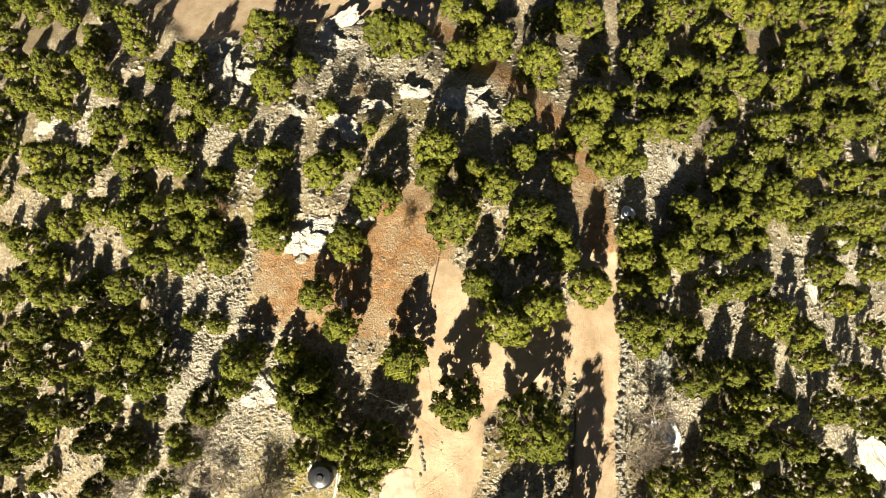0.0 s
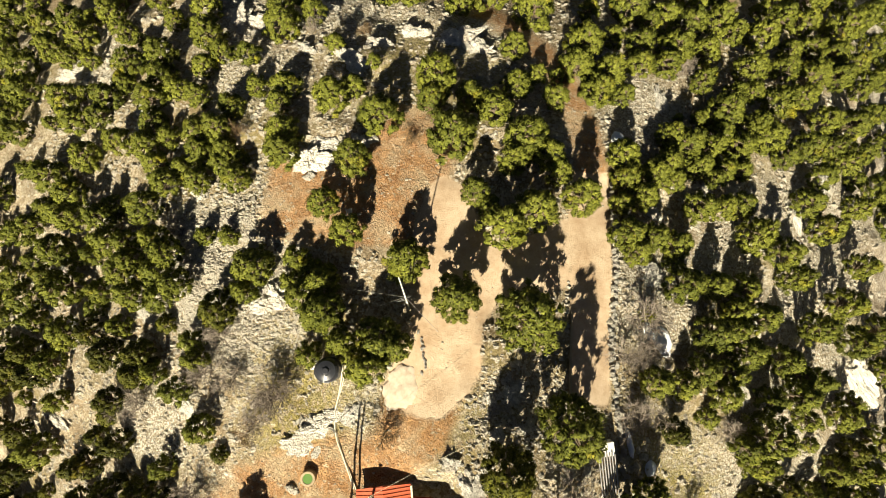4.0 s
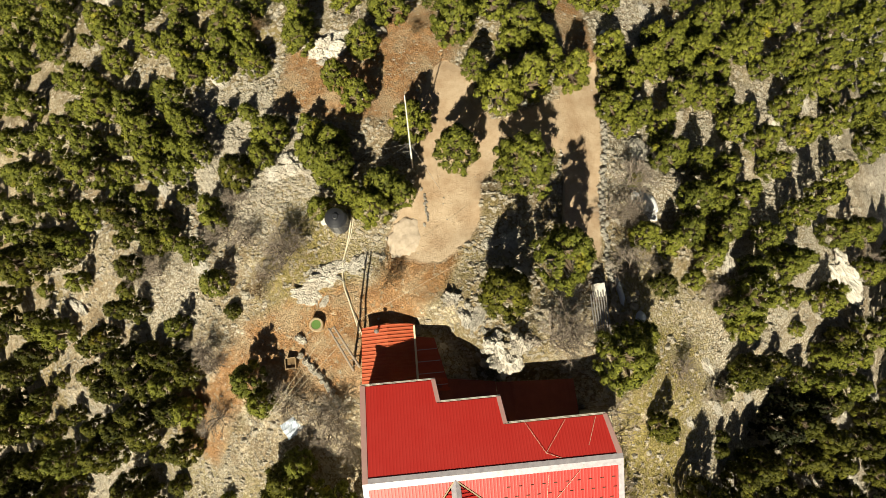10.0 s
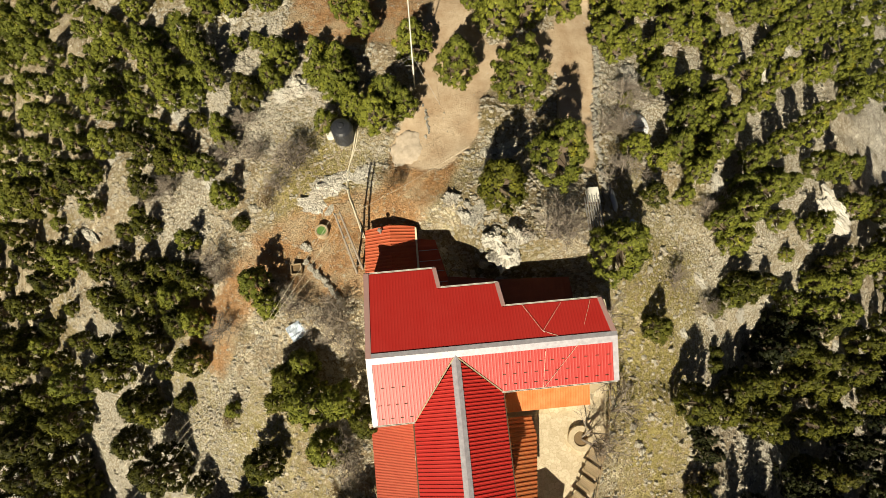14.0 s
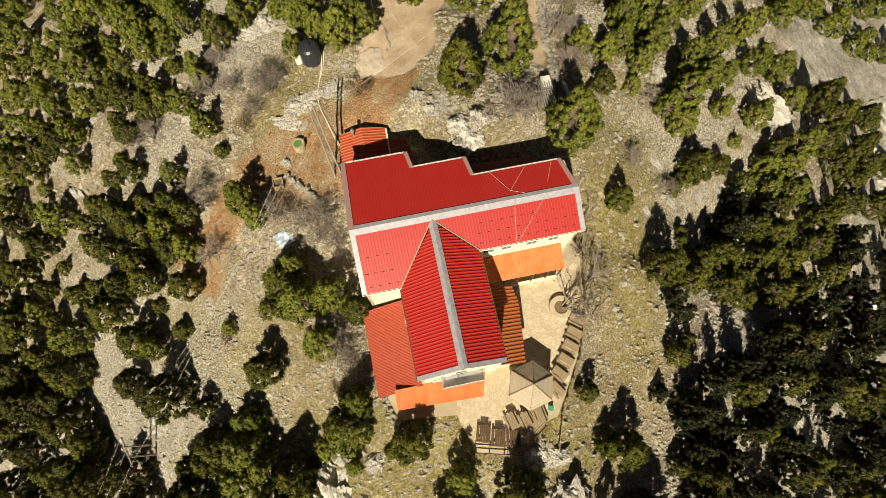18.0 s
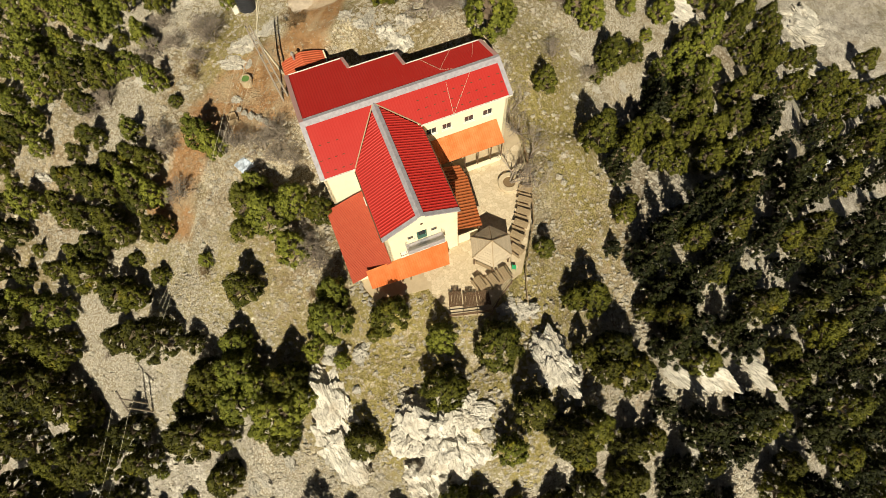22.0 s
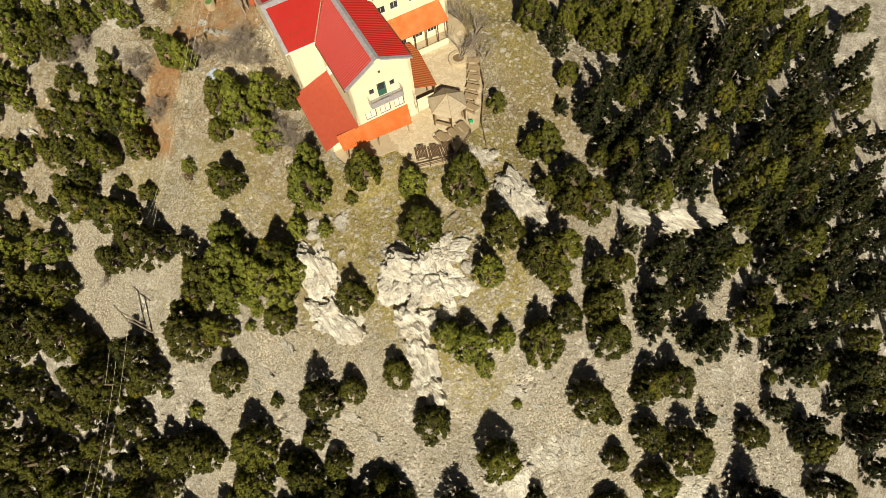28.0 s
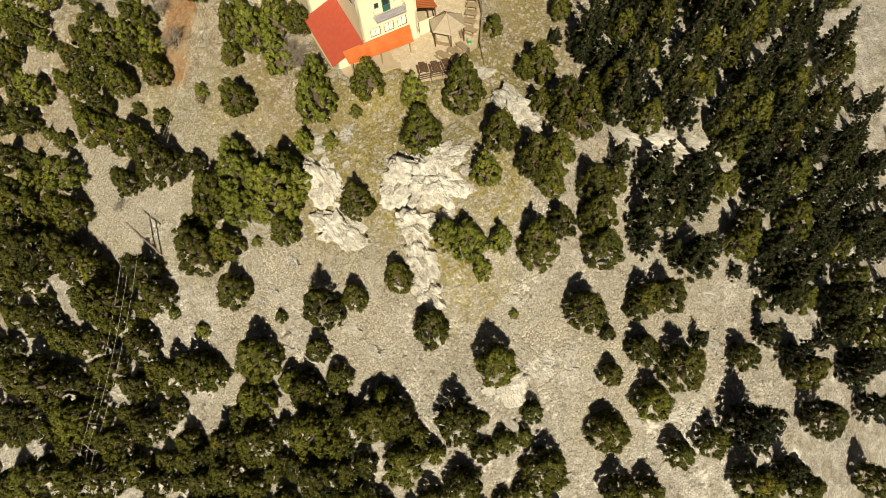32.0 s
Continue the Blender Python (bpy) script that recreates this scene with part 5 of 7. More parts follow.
TREES_SOUTH_WEST = [
    (-63.4, -50.3, 2.6), (-57.4, -50.4, 3.8), (-54.2, -50.6, 2.5), (-39.3, -50.7, 2.1), (-67.6, -53.2, 2.3), (-32.9, -53.4, 3.4), (-61.6, -53.9, 1.3), (-52, -54.8, 3.3),
    (-28.2, -55, 1.5), (-63.1, -56.7, 3), (-22.2, -57.1, 2.1), (-49.7, -57.6, 2.5), (-27.3, -59.5, 2.6), (-52.7, -60, 2.7), (-22.9, -60.6, 2.8), (-60.8, -60.7, 2.2),
    (-29.1, -61.2, 2), (-41.9, -61.7, 2.7), (-31.7, -62, 2.2), (-49.3, -62.6, 3.7), (-68.5, -62.7, 3.8), (-20.8, -62.8, 2.2), (-50.5, -63.6, 2.5), (-24.3, -63.9, 2.6),
    (-54.3, -64.7, 2.2), (-44.5, -65.3, 1.6), (-32.2, -65.6, 3.4), (-41.1, -66, 2.2), (-47.5, -66, 1.3), (-28.1, -66.4, 2.3), (-63.7, -67.1, 4.1), (-24.4, -67.2, 0.8),
]
TREES_SOUTH_WEST_B = [
    (-40.7, -67.6, 0.9), (-70.8, -68.6, 3.8), (-54, -69.1, 2.7), (-47.2, -69.3, 2.4), (-29.8, -71.4, 2.5), (-37.3, -71.9, 1.1), (-62.3, -72.8, 4.1), (-50.5, -73.3, 2.7),
    (-44, -75.2, 3), (-53.9, -75.5, 2.2), (-25.3, -76.4, 0.9), (-40, -76.6, 3.2), (-73, -77.2, 4.7), (-38.3, -77.9, 2.4), (-47.1, -78, 2), (-57.8, -78.1, 3.5),
    (-51.3, -78.6, 3), (-30.3, -80.3, 3.4), (-64.1, -80.4, 4.6), (-56.8, -82.5, 2.8), (-22, -82.8, 1.8), (-46.7, -83.1, 2.2), (-33, -83.8, 2.9), (-24.9, -84, 1.1),
    (-27.5, -84, 2), (-36.3, -85, 2.4), (-55, -85, 2.6), (-40, -86.4, 3), (-20.8, -87, 2), (-35.6, -88.7, 3.6), (-46.6, -88.8, 2.7), (-42.3, -90.1, 3.3),
]
TREES_SOUTH_WEST_C = [
    (-27, -91.3, 3.8), (-21.7, -92.7, 2.5), (-26.9, -93.2, 2.4), (-28.9, -96.3, 3.8), (-24.4, -100.8, 2.4),
]
TREES_SOUTH_SPUR = [
    (-11.8, -50.3, 2.3), (-19.2, -52.2, 2.3), (-8.5, -57, 2.1), (16.4, -58.4, 1.3), (-9.4, -59.5, 2.9), (-12.8, -61.3, 1.3), (-2.8, -61.6, 2.2), (-5.3, -62.3, 0.9),
    (-9.8, -63.6, 1), (-16.7, -64, 3), (18.4, -64.6, 1.4), (20.3, -65.1, 2.3), (2.1, -65.5, 1.9), (-15.3, -66.1, 2), (-19, -66.9, 3.5), (7.6, -68, 2.7),
    (-19.8, -69.5, 2.1), (0.8, -70.2, 2.7), (16.9, -71, 1.4), (20.8, -71.4, 2.4), (-9.7, -72.8, 2.2), (19.2, -73.2, 1.8), (22.2, -73.9, 2.7), (9.3, -75.1, 2.3),
    (5.8, -78.3, 1.8), (15.3, -78.5, 2.5), (12.5, -78.9, 2.5), (-18.7, -80.1, 3.1), (-14.5, -80.8, 1.9), (13.6, -81, 1.9), (-1.1, -81.7, 1.9), (20, -81.7, 2.5),
]
TREES_SOUTH_SPUR_B = [
    (23.4, -81.8, 1.8), (-8.1, -82, 2), (1.1, -83.6, 2.4), (5, -84.3, 1.5), (13.5, -84.9, 2.1), (18.9, -85.1, 2.7), (1.9, -85.9, 1.3), (9.3, -86.5, 3.1),
    (18.2, -88.4, 2.8), (-6.9, -88.5, 2.5), (4.3, -90.6, 0.7), (-15.8, -91.9, 2.1), (13.3, -93.9, 3.1), (-18.3, -93.9, 3.4), (-15.5, -95.1, 3), (22.7, -95.2, 2.3),
    (-0.7, -95.7, 2.9), (20.9, -95.9, 1.6), (16, -96.8, 1.2), (-13.9, -97.7, 1.8), (-8, -99.2, 3.4), (-4.5, -99.7, 1), (-16.8, -99.9, 3.5), (-12.3, -100.5, 1.5),
    (19.6, -100.6, 2.4), (1.9, -101.4, 1.8), (14.3, -101.4, 1.8), (-2.8, -103.3, 1.9), (-0.2, -103.5, 1.5), (23.9, -104.5, 3.4), (-10.4, -105.8, 2.9), (19.2, -106.6, 2.8),
]
TREES_SOUTH_SPUR_C = [
    (11.8, -107.5, 3.2), (1, -108.3, 3.6), (-2.5, -109.7, 2), (20.9, -114.1, 2.2), (10.7, -115.2, 2.8), (14.6, -116.9, 2.4),
]
TREES_SOUTH_EAST = [
    (53, -50.6, 2.3), (30, -50.7, 1.6), (66.6, -52.2, 1.6), (77.9, -52.3, 3), (61, -52.7, 3), (108.2, -53.4, 3.6), (46, -53.5, 1.9), (31, -53.7, 1),
    (53, -53.8, 2), (42.9, -54.2, 2.1), (50.4, -54.4, 2.2), (66.2, -55, 2.5), (28.8, -55.6, 1.7), (43.7, -56.5, 2.3), (58.7, -56.5, 2.5), (47.8, -56.8, 2.3),
    (37.2, -57.5, 2.3), (33.5, -58.7, 2.2), (40.2, -59.1, 1.8), (25.9, -59.4, 1.3), (44.3, -59.5, 2.5), (103.5, -59.9, 3.7), (52.9, -59.9, 2), (37.5, -60.2, 2.2),
    (64, -60.6, 2.7), (77.3, -61.3, 3.7), (55.7, -61.6, 2.3), (29.6, -61.7, 2.6), (50, -62, 2.2), (28.5, -62.9, 1.7), (41, -63.3, 2.5), (58.3, -63.4, 2.6),
]
TREES_SOUTH_EAST_B = [
    (61.9, -63.6, 2.5), (79.4, -64.2, 3.2), (33.4, -64.4, 1.8), (71.9, -64.8, 2.3), (37.2, -64.9, 2), (39.5, -65.1, 1.8), (29.7, -65.8, 1.9), (52.7, -65.8, 1.8),
    (42.7, -66.9, 2.3), (33.1, -67.4, 2.2), (27.2, -67.7, 1.4), (30.4, -68.8, 2.4), (48.5, -69.8, 1.7), (59, -70, 2.6), (70.5, -70.3, 3.2), (43.6, -70.5, 2.5),
    (32.3, -71.1, 2.3), (55, -71.5, 2.2), (82.4, -72, 3), (38, -72.2, 2), (28.5, -72.7, 2.2), (50.5, -72.7, 1.7), (66.9, -73.4, 2.4), (40.2, -74.4, 2.2),
    (32.7, -74.8, 2.1), (56.1, -75.1, 2.7), (47.3, -76.5, 2.1), (57.9, -77.7, 2.3), (63.3, -78.7, 2.6), (25.9, -79, 1.5), (46.1, -80.3, 2.1), (80.3, -81.1, 2.7),
]
TREES_SOUTH_EAST_C = [
    (29.8, -82, 2.6), (38.4, -82.4, 2.6), (50.5, -83.1, 2.4), (33.5, -83.6, 1.9), (43.7, -84.6, 1.8), (39.8, -84.8, 2.1), (56.6, -85.7, 3.1), (35.5, -86.4, 2.2),
    (67.6, -86.8, 2.7), (31.2, -86.9, 1.6), (26.4, -87.1, 2.7), (49.7, -87.8, 2.7), (24.8, -89.2, 1.6), (58.9, -90.3, 2.7), (43.9, -90.5, 1.9), (29.5, -90.7, 1.4),
    (53.8, -92.3, 2.9), (40.4, -93.1, 2.3), (31.9, -93.3, 2.9), (45.9, -94.8, 3.2), (56.9, -95.1, 2.7), (70.8, -95.1, 2.8), (39.3, -95.7, 1.2), (25.6, -96, 2.3),
    (64, -96.7, 2.4), (47.4, -98.4, 2.4), (42.5, -100.9, 1.1), (46.2, -101.1, 2.6), (28.8, -102.3, 1.5), (48.6, -102.6, 2.2), (64.9, -102.6, 2.7), (57.4, -104.9, 3.2),
]
TREES_SOUTH_EAST_D = [
    (40.6, -105.2, 1.8), (35.4, -106.5, 2.1), (64.1, -106.8, 2.8), (56.1, -108.5, 2.5), (44.2, -109.2, 2.2), (52.5, -109.3, 1.3), (64.5, -111.3, 2.8), (44.7, -111.8, 2.7),
    (58.5, -113.7, 2.4), (63.3, -115.2, 2), (31.3, -115.3, 3.6), (56.5, -115.5, 2.5), (44.7, -118.7, 3), (58.3, -121.1, 2.5), (29.2, -121.6, 2.8), (36.1, -122.7, 2.3),
    (32.8, -123.7, 1.8), (38, -125.8, 2.5), (52.1, -130.4, 2.7),
]


def kind_of_tree(area, x, y, r):
    """Bright pines on the northern ridge, firs on the eastern slope, dense round crowns elsewhere."""
    pick = (x * 7.3 + y * 3.1) % 10
    if area == "north west" and y < -8 and pick < 5:
        return "olive"
    if area in ("north west", "north ridge", "north east"):
        return "pine"
    if area == "house" or (-26 < x < 18 and -68 < y < -30):
        return "pine" if pick < 8 else "olive"
    if area == "west":
        return "olive" if pick < 7 else "pine"
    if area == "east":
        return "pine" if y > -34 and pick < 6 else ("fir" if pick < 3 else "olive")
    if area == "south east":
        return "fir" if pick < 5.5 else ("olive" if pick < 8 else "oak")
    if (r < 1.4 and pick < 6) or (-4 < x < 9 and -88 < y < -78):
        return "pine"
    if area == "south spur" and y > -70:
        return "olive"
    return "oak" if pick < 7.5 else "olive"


PLANTED = []
for area, *lists in (
        ("north west", TREES_NORTH_WEST, TREES_NORTH_WEST_B, TREES_NORTH_WEST_C, TREES_NORTH_WEST_D),
        ("north ridge", TREES_NORTH_RIDGE, TREES_NORTH_RIDGE_B, TREES_NORTH_RIDGE_C),
        ("north east", TREES_NORTH_EAST, TREES_NORTH_EAST_B, TREES_NORTH_EAST_C, TREES_NORTH_EAST_D),
        ("west", TREES_WEST, TREES_WEST_B),
        ("house", TREES_HOUSE),
        ("east", TREES_EAST, TREES_EAST_B),
        ("south west", TREES_SOUTH_WEST, TREES_SOUTH_WEST_B, TREES_SOUTH_WEST_C),
        ("south spur", TREES_SOUTH_SPUR, TREES_SOUTH_SPUR_B, TREES_SOUTH_SPUR_C),
        ("south east", TREES_SOUTH_EAST, TREES_SOUTH_EAST_B, TREES_SOUTH_EAST_C, TREES_SOUTH_EAST_D),
):
    for x, y, r in (row for rows in lists for row in rows):
        kind = kind_of_tree(area, x, y, r)
        plant(x, y, r * {"east": 0.90, "south east": 0.95 if y > -68 else 1.06, "west": 0.94}.get(area, 1.0), kind, "trees of the %s slope" % area)
        PLANTED.append((x, y, r))


# ---- the forest between them ----
# bare scree that no tree has taken
OPEN_GROUND = [(-51, 10, 2.5), (-44, -16, 2.5), (-50, -22, 2.5), (-32, -23, 3), (-34, -27, 2.5), (-43, -42, 5), (-59, -31, 3), (-36, -34, 2), (-31, -36, 3),
               (46, 1, 5), (53, -6, 5), (59, 6, 4), (47, -63, 3), (56, -62, 2.5), (52, -72, 2.5), (43, -77, 4), (44, -90, 4), (98, -18, 7), (120, -55, 8), (60, -88, 3)]


def fill_forest():
    """Woodland beyond the trees that stand singly."""
    rng = random.Random(5)
    spots = list(PLANTED)
    far = []
    zones = (((-100, -57, -20, 56), "pine", 380, 1.5, 2.6, 0.8), ((27, 112, 3, 56), "pine", 380, 1.5, 2.8, 0.92), ((-22, 20, 46, 60), "pine", 40, 1.5, 2.6, 0.8),
             ((-96, -60, -66, -20), "olive", 170, 1.5, 2.6, 0.8), ((-60, -29, -46, -16), "olive", 150, 1.1, 2.2, 0.86), ((-60, -29, -18, 4), "pine", 110, 1.2, 2.2, 0.84), ((60, 116, -110, -42), "fir", 170, 1.4, 2.5, 0.95),
             ((62, 116, -42, -14), "olive", 90, 1.6, 2.6, 0.8), ((40, 92, -100, -64), "fir", 200, 1.3, 2.3, 0.72),
             ((-84, -46, -125, -76), "oak", 90, 1.7, 3.0, 0.85), ((-46, 116, -145, -112), "oak", 70, 1.4, 2.6, 0.85), ((-50, -22, -112, -84), "oak", 260, 1.5, 2.9, 0.62), ((-24, 2, -122, -101), "oak", 70, 1.4, 2.3, 0.75), ((-88, -46, -92, -62), "oak", 150, 1.6, 2.8, 0.68))
    for (x0, x1, y0, y1), kind, tries, r0, r1, gap in zones:
        for _ in range(tries):
            x, y, r = rng.uniform(x0, x1), rng.uniform(y0, y1), rng.uniform(r0, r1)
            if any((x - a) ** 2 + (y - b) ** 2 < (c + r) ** 2 for a, b, c in OPEN_GROUND):
                continue
            if any((x - a) ** 2 + (y - b) ** 2 < (gap * (r + c)) ** 2 for a, b, c in spots):
                continue
            spots.append((x, y, r))
            if kind != "pine":
                plant(x, y, r, kind, "woodland trees")
            else:
                far.append((x, y, r))
    # the young pines of the northern woods stand too close to be told apart
    stack, tris, soft, count = [], [], [], 0
    for x, y, r in far:
        me, _, normals = tree_proto("pine", "small" if r < 2.3 else "middle", rng.randrange(4))
        co = np.empty(len(me.vertices) * 3)
        me.vertices.foreach_get("co", co)
        co = co.reshape(-1, 3) * np.array([r, r * rng.uniform(0.9, 1.08), r * rng.uniform(0.9, 1.08)])
        a = rng.uniform(0, 6.283)
        turn = np.array([[math.cos(a), -math.sin(a), 0], [math.sin(a), math.cos(a), 0], [0, 0, 1]])
        stack.append(co @ turn.T + np.array([x, y, level(x, y) + 0.1 + 0.12 * r]))
        soft.append(normals @ turn.T)
        tri = np.empty(len(me.polygons) * 3, np.int64)
        me.polygons.foreach_get("vertices", tri)
        tris.append(tri.reshape(-1, 3) + count)
        count += len(co)
    ob = mesh_part("young_woodland", np.concatenate(stack).tolist(), np.concatenate(tris).tolist(), M_PINE)
    soften(ob.data, np.concatenate(soft))
    tagged(ob, "dense young olive-green pine woodland between larger trees", "woodland", kind="stuff")


fill_forest()


# ---- terrace and what stands on it ----
def on_terrace(u, v, dz=0.0):
    x, y = house_world(u, v)
    return x, y, TERRACE_Z + dz


def paving_cells(poly, size, rng):
    """Irregular slabs: the plan cut into the cells round scattered points."""
    us, vs = [p[0] for p in poly], [p[1] for p in poly]
    pts = {}
    i0, i1 = int(min(us) / size) - 2, int(max(us) / size) + 2
    j0, j1 = int(min(vs) / size) - 2, int(max(vs) / size) + 2
    for i in range(i0, i1 + 1):
        for j in range(j0, j1 + 1):
            pts[i, j] = ((i + rng.uniform(-0.42, 0.42)) * size, (j + rng.uniform(-0.42, 0.42)) * size)
    for (i, j), (px, py) in pts.items():
        if float(outside(poly, np.array([px]), np.array([py]))[0]) > -0.1:
            continue
        cell = [(px - size * 1.2, py - size * 1.2), (px + size * 1.2, py - size * 1.2), (px + size * 1.2, py + size * 1.2), (px - size * 1.2, py + size * 1.2)]
        for a in range(-2, 3):
            for b in range(-2, 3):
                if (a, b) == (0, 0) or (i + a, j + b) not in pts:
                    continue
                qx, qy = pts[i + a, j + b]
                mx, my, nx, ny = (px + qx) / 2, (py + qy) / 2, qx - px, qy - py
                out = []
                for k, p in enumerate(cell):
                    q = cell[(k + 1) % len(cell)]
                    da, db = (p[0] - mx) * nx + (p[1] - my) * ny, (q[0] - mx) * nx + (q[1] - my) * ny
                    if da <= 0:
                        out.append(p)
                    if da * db < 0:
                        s = da / (da - db)
                        out.append((p[0] + s * (q[0] - p[0]), p[1] + s * (q[1] - p[1])))
                cell = out
                if len(cell) < 3:
                    break
            if len(cell) < 3:
                break
        if len(cell) >= 3:
            yield (px, py), [(px + (x - px) * 0.95, py + (y - py) * 0.95) for x, y in cell]


EAST_TERRACE = [(4.5, -14.2), (6.9, -14.2), (7.0, -6.2), (16.4, -3.9), (15.4, -8.8), (12.8, -15.0), (9.4, -19.7), (8.0, -20.4), (3.8, -22.9), (0.4, -21.8), (-0.8, -17.9), (-0.8, -14.6)]


def build_terrace():
    bm = prism(bmesh.new(), [*reversed(TERRACE)][::-1], TERRACE_Z - 0.8, TERRACE_Z - 0.012)
    bmesh.ops.recalc_face_normals(bm, faces=bm.faces)
    t = part("terrace", bm, M_MORTAR)
    t.matrix_world = pose(*HOUSE_AT, 0, 0, HOUSE_TURN)
    tagged(t, "terrace of pale crazy paving round the refuge", "terrace", kind="structure")
    rng = random.Random(3)
    for (px, py), cell in paving_cells(EAST_TERRACE, 0.58, rng):
        lift = rng.uniform(-0.005, 0.006)
        bm = prism(bmesh.new(), [(x - px, y - py) for x, y in cell], -0.045, lambda x, y: 0.0)
        s = part("paving_stone", bm, M_PAVING, t)
        s.location = (px, py, TERRACE_Z + lift)


def slab_table(dark=False):
    """A picnic table with two benches on crossed legs."""
    wood = M_DARKWOOD if dark else M_WOOD
    t = thing("picnic_table", "dark-stained wooden picnic table with two benches" if dark else "weathered wooden picnic table with two benches", "table", group="picnic tables")
    for i in range(5):
        y = -0.34 + i * 0.17
        part("table_plank", boxed(-0.85, 0.85, y - 0.075, y + 0.075, 0.72, 0.76, bevel=0.008), wood, t)
    for side in (-1, 1):
        for i in range(2):
            y = side * (0.53 + i * 0.14)
            part("bench_plank", boxed(-0.85, 0.85, y - 0.065, y + 0.065, 0.42, 0.46, bevel=0.008), wood, t)
    for x in (-0.6, 0.6):
        bm = bmesh.new()
        beam(bm, (x, -0.68, 0.38), (x, 0.68, 0.38), 0.06, 0.09)
        part("crossbar", bm, wood, t)
        for side in (-1, 1):
            part("leg", beam(bmesh.new(), (x, side * 0.55, 0.0), (x, side * 0.18, 0.72), 0.06, 0.08), wood, t)
    return t


def build_tables():
    first = slab_table()
    spots = [(14.35, -10.75, -38), (13.65, -12.05, -40), (12.85, -13.4, -43), (11.9, -14.75, -45), (10.85, -16.0, -50), (10.1, -17.55, -60), (6.05, -20.0, -76), (7.55, -19.75, -82), (4.55, -19.75, -77)]
    for i, (u, v, turn) in enumerate(spots):
        m = pose(*on_terrace(u, v), 0, 0, turn + HOUSE_TURN)
        if i == 0:
            first.matrix_world = m
        else:
            copy_thing(first, m)
    dark = slab_table(True)
    for i, (u, v, turn) in enumerate([(1.3, -20.4, -108), (2.75, -21.1, -106), (4.25, -21.5, -101)]):
        m = pose(*on_terrace(u, v), 0, 0, turn + HOUSE_TURN)
        if i == 0:
            dark.matrix_world = m
        else:
            copy_thing(dark, m)


def build_gazebo():
    g = thing("gazebo", "six-sided wooden gazebo with a faded boarded roof", "gazebo", on_terrace(7.15, -16.7), HOUSE_TURN + 12)
    r, eave, top = 2.55, 2.35, 3.85
    pts = [(r * math.cos(radians(60 * i)), r * math.sin(radians(60 * i))) for i in range(6)]
    for i in range(6):
        (ax, ay), (bx, by) = pts[i], pts[(i + 1) % 6]
        panel = None
        n = 9
        for k in range(n):
            f0, f1 = k / n, (k + 0.94) / n
            bm = bmesh.new()
            quad = []
            for f, s in ((f0, 0), (f0, 1), (f1, 1), (f1, 0)):
                ex, ey, ez = ((ax, ay, eave), (bx, by, eave))[s]
                quad.append(Vector((ex * (1 - f), ey * (1 - f), ez + (top - ez) * f)))
            nrm = (quad[1] - quad[0]).cross(quad[3] - quad[0]).normalized() * 0.03
            lo = [bm.verts.new(q) for q in quad]
            hi = [bm.verts.new(q + nrm) for q in quad]
            bm.faces.new(lo[::-1])
            bm.faces.new(hi)
            for a in range(4):
                bm.faces.new((lo[a], lo[(a + 1) % 4], hi[(a + 1) % 4], hi[a]))
            panel_part = part("roof_board", bm, M_SHINGLE, panel or g)
            if panel is None:
                panel = panel_part
        part("hip_batten", beam(bmesh.new(), (ax * 1.01, ay * 1.01, eave + 0.06), (0, 0, top + 0.05), 0.08, 0.04), M_WOOD, g)
        px, py = ax * 0.88, ay * 0.88
        part("post", boxed(px - 0.06, px + 0.06, py - 0.06, py + 0.06, 0, eave + 0.12), M_DARKWOOD, g)
        if i != 4:
            for z in (0.85, 0.45):
                part("rail", beam(bmesh.new(), (px, py, z), (bx * 0.88, by * 0.88, z), 0.05, 0.09), M_WOOD, g)
            part("bench", beam(bmesh.new(), (px * 0.9, py * 0.9, 0.45), (bx * 0.79, by * 0.79, 0.45), 0.34, 0.05), M_WOOD, g)
    part("finial", rod(bmesh.new(), (0, 0, top), (0, 0, top + 0.3), 0.07, 0.02), M_WOOD, g)


def ring(r0, r1, z0, z1, n=28):
    bm = bmesh.new()
    loops = []
    for r, z in ((r0, z0), (r1, z0), (r1, z1 - 0.04), (r1 - 0.04, z1), (r0 + 0.04, z1), (r0, z1 - 0.04)):
        loops.append([bm.verts.new((r * math.cos(6.28319 * i / n), r * math.sin(6.28319 * i / n), z)) for i in range(n)])
    for k in range(6):
        a, b = loops[k], loops[(k + 1) % 6]
        for i in range(n):
            bm.faces.new((a[i], a[(i + 1) % n], b[(i + 1) % n], b[i]))
    bmesh.ops.recalc_face_normals(bm, faces=bm.faces)
    return bm


def bare_mesh(seed, twigs=3, height=1.0, spread=0.55, thick=0.02, levels=4):
    """Leafless limbs that fork and fork again."""
    rng = random.Random(seed)
    bm = bmesh.new()

    def grow(p, d, length, r, level_):
        q = p + d * length
        rod(bm, p, q, r, r * 0.62, 5 if level_ > 2 else 3, False)
        if level_ == 0:
            return
        for _ in range(twigs):
            e = (d + Vector((rng.gauss(0, spread), rng.gauss(0, spread), rng.gauss(0.1, spread * 0.6)))).normalized()
            grow(p + d * length * rng.uniform(0.6, 1.0), e, length * rng.uniform(0.6, 0.85), r * 0.6, level_ - 1)

    for _ in range(3):
        grow(Vector((0, 0, -0.05)), Vector((rng.gauss(0, 0.35), rng.gauss(0, 0.35), 1)).normalized(), height * 0.36, thick, levels)
    me = bpy.data.meshes.new("limbs")
    bm.to_mesh(me)
    bm.free()
    return me


